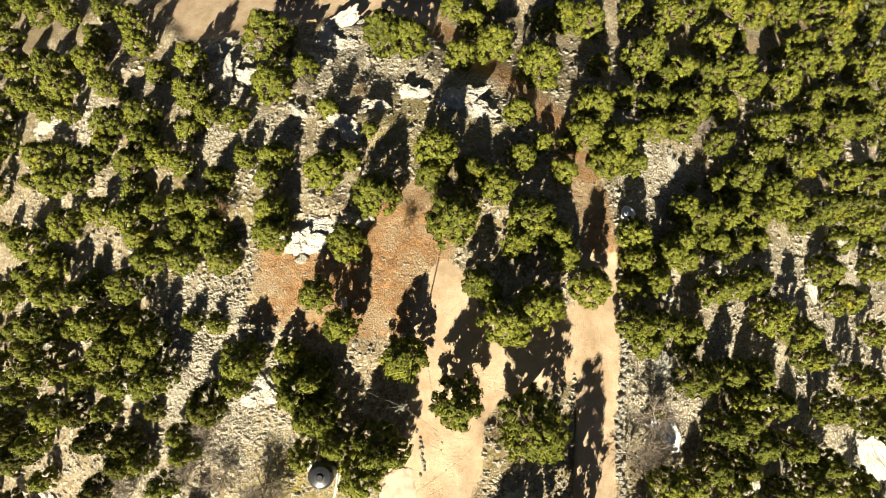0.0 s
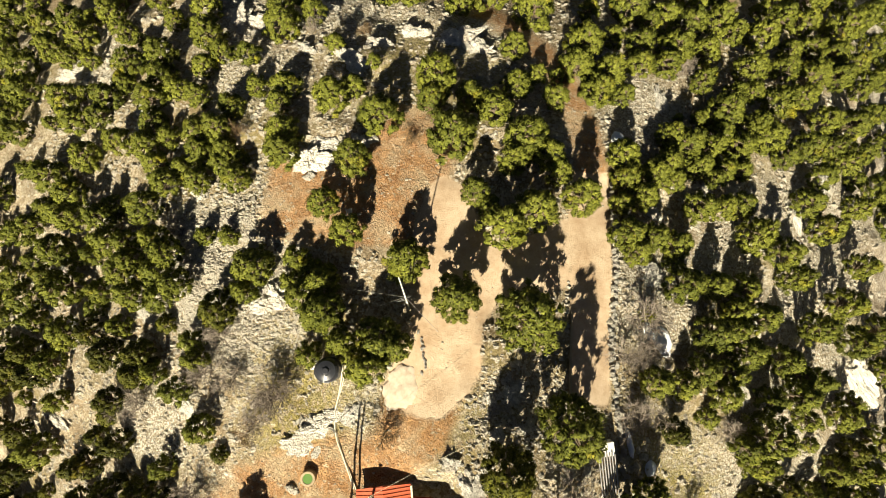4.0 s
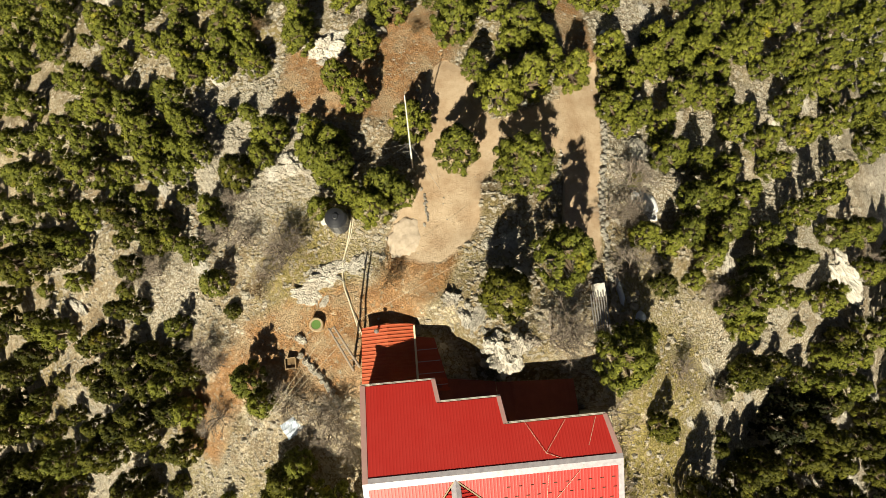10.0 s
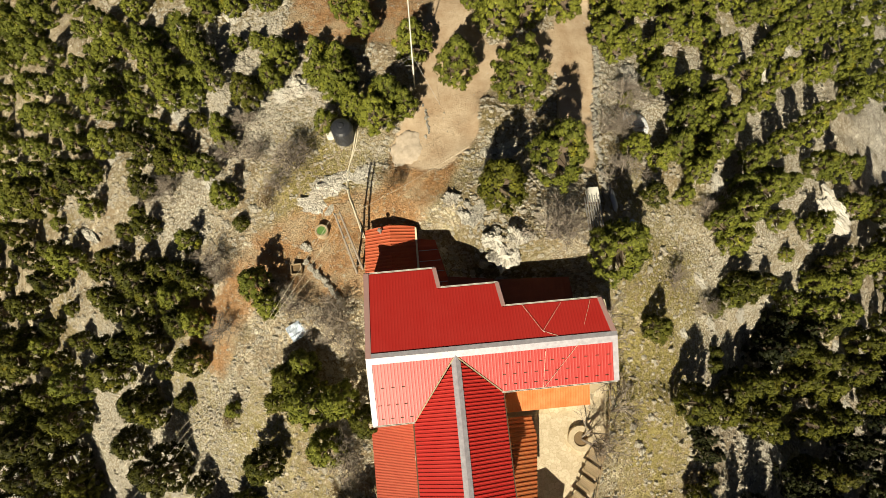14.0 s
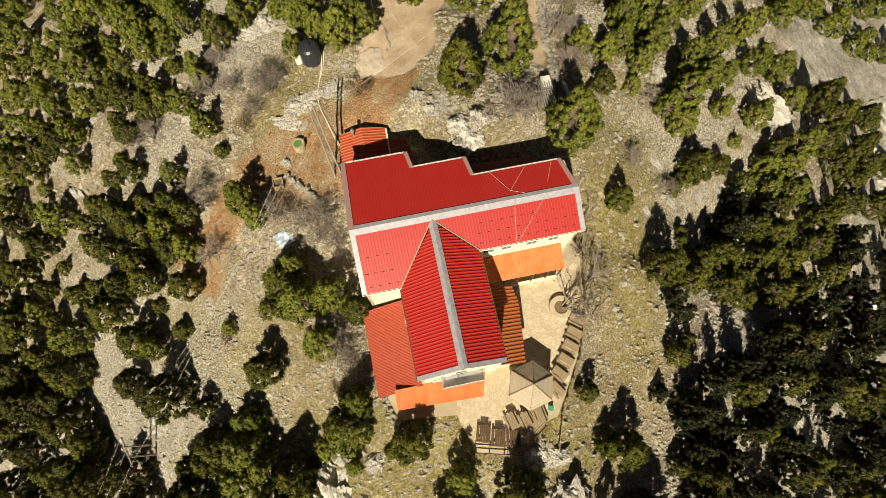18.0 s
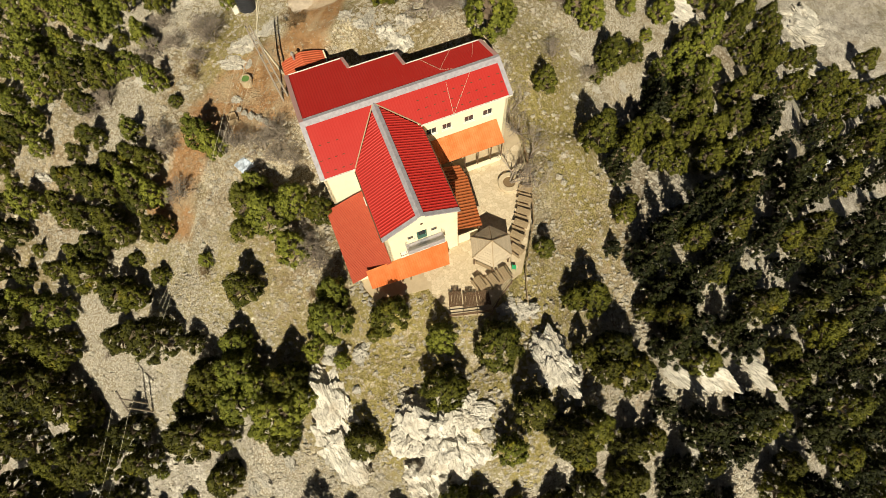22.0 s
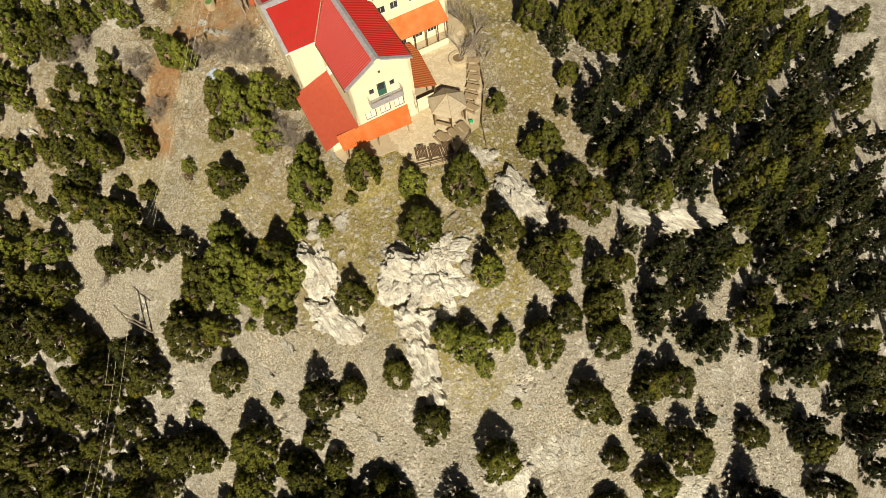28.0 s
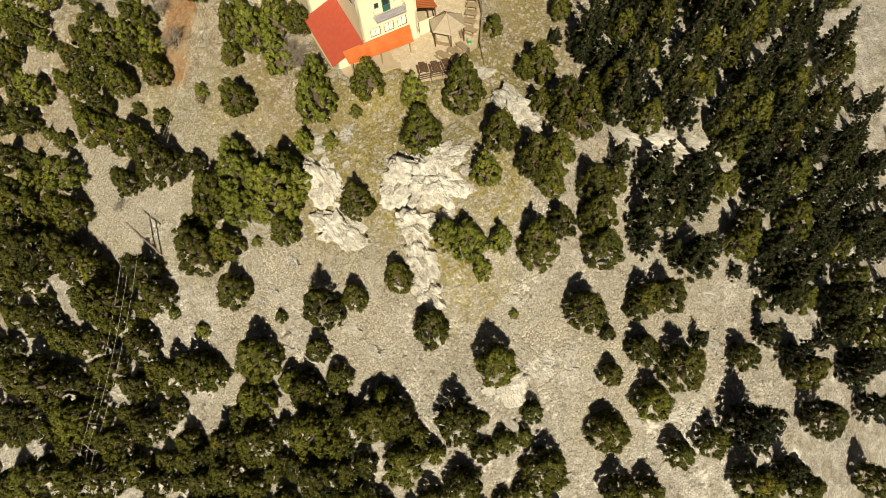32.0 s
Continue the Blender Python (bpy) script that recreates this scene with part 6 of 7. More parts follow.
BARE = [bare_mesh(k) for k in range(4)]
for me_ in BARE:
    me_.materials.append(M_TWIG)
BRUSH = [bare_mesh(20 + k, 4, 1.0, 0.75, 0.023, 4) for k in range(3)]
for me_ in BRUSH:
    me_.materials.append(M_TWIG)
RUSTY = [bare_mesh(40 + k, 4, 1.0, 0.75, 0.022, 4) for k in range(2)]
for me_ in RUSTY:
    me_.materials.append(M_BROWN)


def bare_thing(x, y, size, meshes, name, label, category, group, z=None):
    ob = new(name, RNG.choice(meshes))
    ob.matrix_world = Matrix.Translation((x, y, (level(x, y) if z is None else z) - 0.05)) @ pose(0, 0, 0, 0, 0, RNG.uniform(0, 360)) @ Matrix.Scale(size, 4)
    return tagged(ob, label, category, group)


def build_planter():
    p = thing("tree_planter", "round pale stone planter on the terrace", "planter", on_terrace(13.0, -9.0))
    part("kerb_ring", ring(0.75, 1.35, -0.02, 0.48), M_PAVING, p)
    part("soil", rod(bmesh.new(), (0, 0, 0.0), (0, 0, 0.36), 0.76, n=20), M_BROWN, p, "dry brown planting soil")
    x, y, z = on_terrace(13.0, -9.0, 0.36)
    bare_thing(x, y, 5.5, BARE, "bare_tree", "leafless grey tree in a round planter", "tree", "bare trees", z)
    for u, v, s in ((16.9, -6.6, 4.8), (17.6, -2.8, 5.5), (17.6, 0.6, 5.0), (16.0, -10.6, 4.0), (18.3, 3.0, 4.2)):
        x, y = house_world(u, v)
        bare_thing(x, y, s, BARE, "bare_tree", "leafless grey tree beside the terrace fence", "tree", "bare trees")


FENCE_LINE = [(17.1, 3.0), (17.2, -3.6), (15.9, -8.8), (13.4, -15.1), (9.9, -20.4), (9.0, -23.0), (8.4, -26.0)]


def build_fence():
    f = thing("terrace_fence", "rough wooden rail fence along the terrace edge", "fence")
    pts = []
    for (au, av), (bu, bv) in zip(FENCE_LINE, FENCE_LINE[1:]):
        n = max(1, round(math.hypot(bu - au, bv - av) / 1.9))
        pts += [(au + (bu - au) * i / n, av + (bv - av) * i / n) for i in range(n)]
    pts.append(FENCE_LINE[-1])
    world_pts = []
    for u, v in pts:
        x, y = house_world(u, v)
        world_pts.append(Vector((x, y, level(x, y))))
    for p in world_pts:
        part("post", rod(bmesh.new(), p - Vector((0, 0, 0.3)), p + Vector((0.02, 0, 1.05)), 0.06, 0.05, 7), M_WOOD, f)
    for p, q in zip(world_pts, world_pts[1:]):
        for z in (0.45, 0.95):
            part("rail", rod(bmesh.new(), p + Vector((0, 0, z)), q + Vector((0, 0, z)), 0.045, 0.04, 6), M_WOOD, f)
    g = thing("lower_fence", "dark wooden rail fence below the lower tables", "fence")
    line = [Vector(on_terrace(u, v)) for u, v in ((0.0, -22.0), (1.5, -22.4), (3.0, -22.8), (4.6, -23.2), (6.2, -22.0), (8.0, -20.9))]
    for p in line:
        part("post", rod(bmesh.new(), p - Vector((0, 0, 0.5)), p + Vector((0, 0, 1.0)), 0.06, 0.05, 7), M_DARKWOOD, g)
    for p, q in zip(line, line[1:]):
        for z in (0.4, 0.7, 1.0):
            part("rail", rod(bmesh.new(), p + Vector((0, 0, z)), q + Vector((0, 0, z)), 0.05, 0.045, 6), M_DARKWOOD, g)


def build_chair():
    c = thing("plastic_chair", "bright green plastic garden chair", "chair", on_terrace(8.95, -19.35), 70)
    part("seat", boxed(-0.25, 0.25, -0.25, 0.25, 0.42, 0.46, bevel=0.015), M_LEAFGREEN, c)
    part("backrest", boxed(-0.25, 0.25, 0.21, 0.26, 0.46, 0.9, bevel=0.015), M_LEAFGREEN, c)
    for x in (-0.22, 0.22):
        for y in (-0.22, 0.22):
            part("leg", rod(bmesh.new(), (x, y, 0), (x * 0.9, y * 0.9, 0.42), 0.025, n=6), M_LEAFGREEN, c)


build_terrace()
build_gazebo()
build_tables()
build_planter()
build_fence()
build_chair()


# ---- rocks ----
def rock_mesh(seed, jag=0.35, flat=0.55, detail=3, layers=True):
    """A weathered limestone block: tilted beds, deep clefts and chipped faces."""
    bm = bmesh.new()
    bmesh.ops.create_icosphere(bm, subdivisions=detail, radius=1.0)
    off = Vector((seed * 13.7, seed * 5.1, seed * 2.3))
    lay = Euler((0.3, 0.2, 0.15)).to_matrix()
    for v in bm.verts:
        p = v.co.copy()
        n = noise.fractal(p * 1.4 + off, 0.9, 2.1, 4)
        out = 1 + jag * n
        if layers:
            q = lay @ p
            q = Vector((q.x * 2.3, q.y * 1.3, q.z * 2.2)) + off
            ridge = noise.noise(q)
            out += 0.24 * ridge - 0.24 * max(0.0, 1 - abs(noise.noise(q * 0.7 + off)) / 0.10)
            out += 0.10 * noise.noise(q * 2.6) + 0.26 * (noise.cell(q * 0.55 + off) - 0.5) + 0.10 * (noise.cell(q * 1.3) - 0.5)
        else:
            out += 0.2 * (noise.cell(p * 1.7 + off) - 0.5)
        v.co = p * out
        v.co.z *= flat
    me = bpy.data.meshes.new("rock")
    bm.to_mesh(me)
    bm.free()
    me.materials.append(M_ROCK)
    return me


ROCKS = [rock_mesh(k + 1, 0.4, 0.6, 5) for k in range(4)]
SLABS = [rock_mesh(k + 21, 0.4, 0.6, 4) for k in range(4)]
BLOCKS = [rock_mesh(k + 11, 0.3, 0.75, 2, False) for k in range(6)]


def rock(x, y, rx, ry, rz, turn, sink=0.35, meshes=ROCKS, label="pale weathered limestone outcrop"):
    ob = new("rock_outcrop" if meshes is not BLOCKS else "boulder", meshes[RNG.randrange(len(meshes))])
    ob.matrix_world = Matrix.Translation((x, y, level(x, y) + rz * 0.6 * (1 - 2 * sink))) @ pose(0, 0, 0, RNG.uniform(-12, 12), RNG.uniform(-12, 12), turn) @ Matrix.Diagonal((rx, ry, rz, 1))
    return tagged(ob, label, "rock", "limestone rocks")


ROCKS_A = [
    (-12.8, 35.5, 2.9, 1, 0.5), (-13.1, 32.3, 2.4, 1.6, 0.9), (-27.8, 31.6, 2, 1.3, 0.7), (-14.8, 29.2, 1.5, 1.1, 0.6), (-25.9, 27.8, 1.7, 2, 1), (-22.8, 26.7, 1.8, 1.5, 0.8),
    (-2.8, 24.1, 1.7, 1.2, 0.6), (-50, 23.5, 3.3, 1.3, 0.6), (3.1, 23.4, 2.7, 1.7, 0.8), (-7, 22, 1.5, 0.9, 0.5), (-15.8, 21.5, 1.1, 0.8, 0.5), (5.6, 21.4, 2, 1.3, 0.7),
    (-10.3, 19.4, 2.3, 1.1, 0.6), (-8.5, 8.4, 1.5, 1.1, 0.6), (-11.5, 7.9, 2.4, 1.2, 0.7), (-14.1, 6.1, 2.3, 1.7, 1.1),
]
ROCKS_B = [
    (106.9, -5.7, 3.4, 4.9, 1.9), (23.2, -6, 0.9, 0.7, 0.5), (23.5, -7.2, 1.4, 1.2, 0.6), (-19.1, -9, 2.5, 0.8, 0.5),
    (-16.8, -9.2, 2.1, 1.4, 0.9), (-18.5, -10.1, 1.3, 1, 0.7), (99.6, -11.2, 4, 6.5, 2.2), (7.6, -18.7, 1, 0.9, 0.6), (55.7, -18.9, 2.2, 3.7, 1.2), (5.5, -19, 0.8, 0.7, 0.5),
    (-8.5, -21, 0.9, 1, 0.5), (-11.7, -21.4, 2.2, 0.9, 0.5), (8.6, -21.8, 0.8, 0.7, 0.5), (90.3, -22.2, 3.7, 5.9, 1.6), (5.9, -22.5, 0.7, 0.8, 0.5), (-13.6, -23.8, 1.9, 1.2, 0.6), (-12.4, -22.3, 2.0, 0.9, 0.7), (-14.8, -28.6, 0.7, 0.5, 0.6), (1.4, -25.0, 0.8, 0.7, 0.6), (3.0, -26.9, 0.9, 1.3, 0.8),
]
ROCKS_C = [
    (4.1, -26.8, 0.7, 1.4, 0.5), (7.9, -29.2, 1.1, 1.2, 1.2), (6.6, -30.6, 1.7, 2.0, 2.0), (5.4, -29.3, 1.1, 1.1, 1.2), (-10.6, -61.5, 1.2, 0.8, 0.6), (-7.4, -63.5, 0.9, 1.1, 0.8),
    (10.1, -64, 1, 1, 0.7), (11.8, -64.3, 1.7, 1.2, 0.9), (-11.8, -66.6, 2.8, 3.8, 2.2), (12.5, -68.7, 1.1, 1.2, 0.8), (-3.7, -69.7, 0.8, 0.9, 0.7), (13.6, -70.6, 1.9, 3, 1.5),
    (12.8, -71.4, 1.7, 2.6, 1.3), (-12.4, -72.1, 2.6, 3.4, 1.7), (14.4, -72.7, 1.4, 2, 1.1), (15.4, -72.7, 0.9, 1.2, 0.7), (2.2, -73, 2.6, 1.9, 1.2), (-2, -73.5, 3, 3.1, 2),
]
ROCKS_D = [
    (29.4, -74.9, 1.1, 3.5, 0.6), (0.4, -75.4, 3.6, 3.4, 2.1), (35.1, -76.3, 1.7, 3.2, 0.9), (42.4, -76.9, 1.4, 3.4, 0.8), (-3.8, -77.8, 2.0, 2.4, 2.6), (-4.4, -81.0, 1.6, 2.6, 2.6),
    (-4.9, -84.2, 1.5, 2.4, 2.2), (5.2, -96.3, 2.4, 1.9, 0.7), (9.6, -96.4, 1.6, 1.7, 0.7), (-0.6, -97.7, 2.4, 1.9, 0.6), (8.6, -98.8, 1.7, 1.4, 0.6), (2.7, -107, 2.3, 1.5, 0.8),
    (25.3, -109.2, 2.4, 1.7, 0.6), (25.9, -112.6, 3, 2.3, 0.8),
]
for x, y, rx, ry, rz in (*ROCKS_A, *ROCKS_B, *ROCKS_C, *ROCKS_D):
    grow = 1.25 if y < -72 else 1.05
    rock(x, y, rx * grow, ry * grow, rz * grow, RNG.uniform(-35, 35), 0.35, ROCKS if rx > 2 else SLABS)
    for _ in range(3):
        a, k = RNG.uniform(0, 6.28), RNG.uniform(0.18, 0.4)
        rock(x + rx * 1.05 * math.cos(a), y + ry * 1.05 * math.sin(a), rx * k, ry * k, max(0.3, rz * k * 1.3), RNG.uniform(0, 180), 0.3, BLOCKS, "pale limestone boulder beside an outcrop")

# low ledges that break through the scree
LEDGES = random.Random(23)
for x0, x1, y0, y1, count in ((-18, 48, -112, -86, 34), (14, 48, -86, -72, 12), (28, 62, -68, -18, 26), (-40, -14, -86, -62, 14), (-52, -22, -30, 16, 14), (22, 56, -14, 20, 10)):
    for _ in range(count):
        x, y, k = LEDGES.uniform(x0, x1), LEDGES.uniform(y0, y1), LEDGES.uniform(0.5, 1.25)
        rock(x, y, 0.75 * k, 1.7 * k, 0.55 * k, LEDGES.uniform(-5, 45), 0.3, SLABS, "low pale limestone ledge breaking through the scree")


def rubble(count, seed, size, where, name, label):
    """Loose stones strewn over the slope."""
    rng = np.random.default_rng(seed)
    base = np.array([(1, 0, -0.1), (0.2, 0.95, 0), (-0.85, 0.5, -0.1), (-0.6, -0.8, 0), (0.5, -0.85, -0.1), (0.1, 0.05, 0.75), (0.45, 0.3, 0.6), (-0.3, -0.2, 0.62)])
    tris = [(0, 1, 6), (1, 5, 6), (1, 2, 5), (2, 7, 5), (2, 3, 7), (3, 4, 7), (4, 5, 7), (4, 0, 6), (4, 6, 5)]
    x, y = where(rng, count)
    z = surface(x, y)
    a = rng.uniform(0, 6.283, count)
    s = size[0] + (size[1] - size[0]) * rng.random(count) ** 2.4
    keep = np.array([float(k) for k in outside(TERRACE_WORLD, x, y)]) > 0.5
    road, grass, red = cover(x, y)
    keep &= (road < 0.4) | ((rng.random(count) < 0.04) & (s < 0.16))
    keep &= (grass < 0.5) | (rng.random(count) < 0.45)
    keep &= (red < 0.4) | ((rng.random(count) < 0.12) & (s < 0.25))
    x, y, z, a, s = x[keep], y[keep], z[keep], a[keep], s[keep]
    n = len(x)
    jit = rng.uniform(0.7, 1.3, (n, len(base), 3)) * base[None]
    ca, sa = np.cos(a)[:, None], np.sin(a)[:, None]
    vx = (jit[..., 0] * ca - jit[..., 1] * sa) * s[:, None] + x[:, None]
    vy = (jit[..., 0] * sa + jit[..., 1] * ca) * s[:, None] * rng.uniform(0.6, 1.0, n)[:, None] + y[:, None]
    vz = jit[..., 2] * s[:, None] * 0.8 + z[:, None]
    verts = np.stack([vx, vy, vz], -1).reshape(-1, 3)
    faces = (np.array(tris)[None] + (np.arange(n) * len(base))[:, None, None]).reshape(-1, 3)
    ob = mesh_part(name, verts.tolist(), faces.tolist(), M_RUBBLE)
    return tagged(ob, label, "stones", kind="stuff")


rubble(52000, 1, (0.09, 0.40), lambda g, n: (g.uniform(-54, 62, n), g.uniform(-118, 34, n)), "scree", "loose pale limestone scree on the slope")
rubble(16000, 2, (0.09, 0.42), lambda g, n: (g.normal(8, 24, n), g.normal(-85, 16, n)), "scree", "loose pale limestone scree on the southern spur")
rubble(1100, 3, (0.09, 0.42), lambda g, n: (g.normal(8, 5, n), g.normal(-22, 5, n)), "scree", "rough limestone rubble behind the refuge")
rubble(9000, 5, (0.22, 0.62), lambda g, n: (g.uniform(-60, 66, n), g.uniform(-118, 30, n)), "scree", "scattered pale limestone blocks on the slope")
rubble(6500, 4, (0.09, 0.42), lambda g, n: (g.normal(-24, 6, n), g.normal(-6, 7, n)), "scree", "pale limestone rubble above the clearing")


# ---- shrubs and dead wood ----
for x, y, s in ((-23.2, -12.6, 2.6), (-24.4, -16.8, 3.2), (-17.0, -18.2, 3.6), (-18.5, -21.6, 2.4), (-26.1, -29.7, 2.8), (-25.7, -31.6, 2.4),
                (-25.1, -37.3, 3.0), (-16.2, -35.2, 3.2), (-21.6, -17.4, 2.6), (21.5, -11.5, 4.2), (21.1, -20.4, 4.0), (22.2, -14.5, 3.2), (27.3, -32.1, 2.8),
                (31.8, -34.7, 2.0), (62.8, -16.0, 3.0), (32.5, -23.2, 2.6), (11.1, -28.9, 4.2), (12.6, -28.0, 3.2), (-15.5, 25.4, 2.0), (32.4, 20.9, 2.4),
                (-9.6, -50.4, 3.0), (-10.5, -47.0, 2.6), (-10.5, -36.3, 3.4), (-9.3, -39.0, 2.8), (-12.8, -36.9, 3.0), (-11.4, -38.4, 2.6), (-33.3, -20.9, 2.6), (-16.3, -19.5, 3.4), (-9.8, -52.6, 3.4), (19.0, -14.9, 3.0)):
    bare_thing(x, y, s * 1.25, BRUSH, "bare_shrub", "leafless grey shrub among the stones", "shrub", "bare shrubs")
for x, y, s in ((-19.8, -22.9, 2.8), (-5.3, -22.5, 3.0), (-8.8, 24.4, 2.0), (-22.9, 10.0, 2.4), (-3.1, 8.4, 2.2), (-11.5, -55.1, 1.8), (-24.2, -47.5, 2.0), (26.0, -96.0, 2.2)):
    bare_thing(x, y, s, RUSTY, "withered_shrub", "withered brown shrub on bare ground", "shrub", "withered shrubs")
bare_thing(-36.7, -20.8, 4.0, BRUSH, "bare_shrub", "wide leafless grey-green shrub on the western slope", "shrub", "bare shrubs")


def fallen_branch(x, y, length, turn):
    ob = new("fallen_branch", RNG.choice(BARE))
    ob.matrix_world = Matrix.Translation((x, y, level(x, y) + 0.25)) @ pose(0, 0, 0, 82, 0, turn) @ Matrix.Scale(length, 4)
    tagged(ob, "dead grey branch fallen on the scree", "branch", "fallen branches")


for x, y, s, turn in ((-35.8, 1.8, 3.5, 60), (-29.0, -1.7, 3.0, 200), (-52.4, -54.6, 4.0, 120), (-51.5, -57.4, 3.5, 20), (-42.2, -49.5, 3.2, 300), (-26.6, -78.5, 2.4, 80),
                      (58.0, -82.0, 4.5, 130), (70.0, -80.0, 4.5, 40), (34.0, -104.0, 3.0, 250), (40.0, -71.0, 3.5, 330), (28.5, -62.0, 3.2, 140)):
    fallen_branch(x, y, s, turn)


# ---- the clearing, its mast, tank and walls ----
def build_mast():
    x, y = -2.9, -10.1
    z = level(x, y)
    m = thing("radio_mast", "tall white mast with short cross arms and guy wires", "mast")
    foot, top = Vector((x, y, z - 0.2)), Vector((x - 0.15, y + 1.9, z + 12.2))
    part("pole", rod(bmesh.new(), foot, top, 0.10, 0.05, 10), M_WHITE, m)

    def on(f):
        return foot + (top - foot) * f
    for f, w, turn in ((0.36, 0.9, 20), (0.40, 0.7, 110), (0.30, 1.1, 70)):
        d = Vector((math.cos(radians(turn)), math.sin(radians(turn)), 0)) * w / 2
        part("cross_arm", rod(bmesh.new(), on(f) - d, on(f) + d, 0.03, n=6), M_STEEL, m)
    part("side_arm", rod(bmesh.new(), on(0.28), on(0.28) + Vector((-1.7, -0.2, 0.05)), 0.035, n=6), M_STEEL, m)
    for dx, dy in ((-6.5, 2.0), (-5.6, -0.6), (3.0, -2.5)):
        g = Vector((x + dx, y + dy, level(x + dx, y + dy)))
        part("guy_wire", rod(bmesh.new(), on(0.4), g, 0.018, n=4), M_STEEL, m)
    part("antenna", rod(bmesh.new(), top, top + Vector((0, 0, 0.7)), 0.02, 0.01, 6), M_STEEL, m)


def lathe(profile, n=28):
    bm = bmesh.new()
    loops = [[bm.verts.new((r * math.cos(6.28319 * i / n), r * math.sin(6.28319 * i / n), z)) for i in range(n)] for r, z in profile]
    for a, b in zip(loops, loops[1:]):
        for i in range(n):
            bm.faces.new((a[i], a[(i + 1) % n], b[(i + 1) % n], b[i]))
    bm.faces.new(loops[0][::-1])
    bm.faces.new(loops[-1])
    return bm


def build_tank():
    x, y = -10.8, -16.3
    z = level(x, y)
    t = thing("water_tank", "round black plastic water tank with a ribbed side", "tank", (x, y, z - 0.1))
    prof = []
    for k in range(8):
        prof += [(1.22, 0.28 * k), (1.22, 0.28 * k + 0.17), (1.16, 0.28 * k + 0.20), (1.16, 0.28 * k + 0.25)]
    prof += [(1.15, 2.24), (0.95, 2.45), (0.5, 2.6), (0.30, 2.62)]
    part("body", lathe(prof), M_PLASTIC, t)
    part("lid", lathe([(0.32, 2.60), (0.32, 2.72), (0.25, 2.76)], 18), M_PLASTIC, t)
    for turn in (20, 140, 260):
        c, s = math.cos(radians(turn)), math.sin(radians(turn))
        part("shoulder_rib", beam(bmesh.new(), (0.35 * c, 0.35 * s, 2.62), (1.1 * c, 1.1 * s, 2.32), 0.10, 0.08), M_PLASTIC, t)
    b = thing("white_crate", "white plastic crate beside the water tank", "crate", (x - 1.75, y + 0.35, level(x - 1.75, y + 0.35)), 12)
    part("crate_body", boxed(-0.35, 0.35, -0.4, 0.4, 0, 0.7, bevel=0.03), M_WHITE, b)
    part("crate_lid", boxed(-0.37, 0.37, -0.42, 0.42, 0.704, 0.76, bevel=0.02), M_WHITE, b)


def pipe_run(name, label, pts, r, mat, lift=0.12):
    cu = bpy.data.curves.new(name, "CURVE")
    cu.dimensions = "3D"
    cu.bevel_depth = r
    cu.bevel_resolution = 2
    sp = cu.splines.new("NURBS")
    sp.points.add(len(pts) - 1)
    for p, (x, y) in zip(sp.points, pts):
        p.co = (x, y, level(x, y) + lift, 1)
    sp.use_endpoint_u = True
    sp.order_u = 3
    cu.materials.append(mat)
    return tagged(new(name, cu), label, "pipe")


def dry_wall(name, label, pts, height, size, seed, parts=90):
    """A wall of stacked stones along a line."""
    rng = random.Random(seed)
    w = thing(name, label, "wall", kind="structure")
    total = 0
    for (ax, ay), (bx, by) in zip(pts, pts[1:]):
        d = math.hypot(bx - ax, by - ay)
        n = max(1, int(d / (size * 1.5)))
        for i in range(n):
            for row in range(max(1, round(height / (size * 0.9)))):
                if total >= parts:
                    break
                total += 1
                f = (i + rng.uniform(0.1, 0.9)) / n
                x, y = ax + (bx - ax) * f + rng.gauss(0, size * 0.45), ay + (by - ay) * f + rng.gauss(0, size * 0.25)
                ob = new("stone", BLOCKS[rng.randrange(len(BLOCKS))])
                ob.parent = w
                ob.matrix_world = Matrix.Translation((x, y, level(x, y) + size * (0.3 + row * 0.75))) @ pose(0, 0, 0, rng.uniform(-20, 20), rng.uniform(-20, 20), rng.uniform(0, 360)) @ Matrix.Diagonal((size * rng.uniform(0.7, 1.2), size * rng.uniform(0.6, 1.0), size * rng.uniform(0.6, 0.9), 1))
    return w


build_mast()
build_tank()
pipe_run("garden_hose", "pale hose lying from the tank to the annexe", [(-9.5, -15.6), (-9.6, -17.2), (-9.9, -18.8), (-10.4, -20.8), (-10.2, -23.1), (-9.3, -25.1), (-8.3, -28.1)], 0.09, M_HOSE)
pipe_run("garden_hose", "second pale hose lying beside the first", [(-9.2, -15.8), (-9.4, -17.6), (-10.1, -19.6), (-10.5, -21.0), (-9.9, -23.6), (-8.9, -26.0), (-8.0, -28.4)], 0.06, M_HOSE)
dry_wall("road_wall", "low dry-stone wall along the dirt road", [(19.9, 4.0), (19.7, 0.6), (19.2, -6.2), (18.3, -12.6), (18.3, -21.0), (18.6, -27.0)], 0.45, 0.32, 4, 140)
dry_wall("yard_wall", "low curved wall of pale stones in the yard", [(-14.8, -30.4), (-13.7, -31.5), (-11.9, -33.4), (-10.0, -35.4)], 0.8, 0.40, 6, 60)
dry_wall("path_wall", "low stone edge along the path below the terrace", [(-5.6, -54.6), (-5.2, -57.0), (-4.6, -59.4), (-2.6, -60.6), (-0.4, -60.6)], 0.4, 0.32, 7, 50)
dry_wall("step_wall", "line of pale stones beside the lower path", [(3.2, -70.0), (5.5, -69.4), (8.0, -68.5), (11.2, -66.8)], 0.3, 0.36, 8, 40)
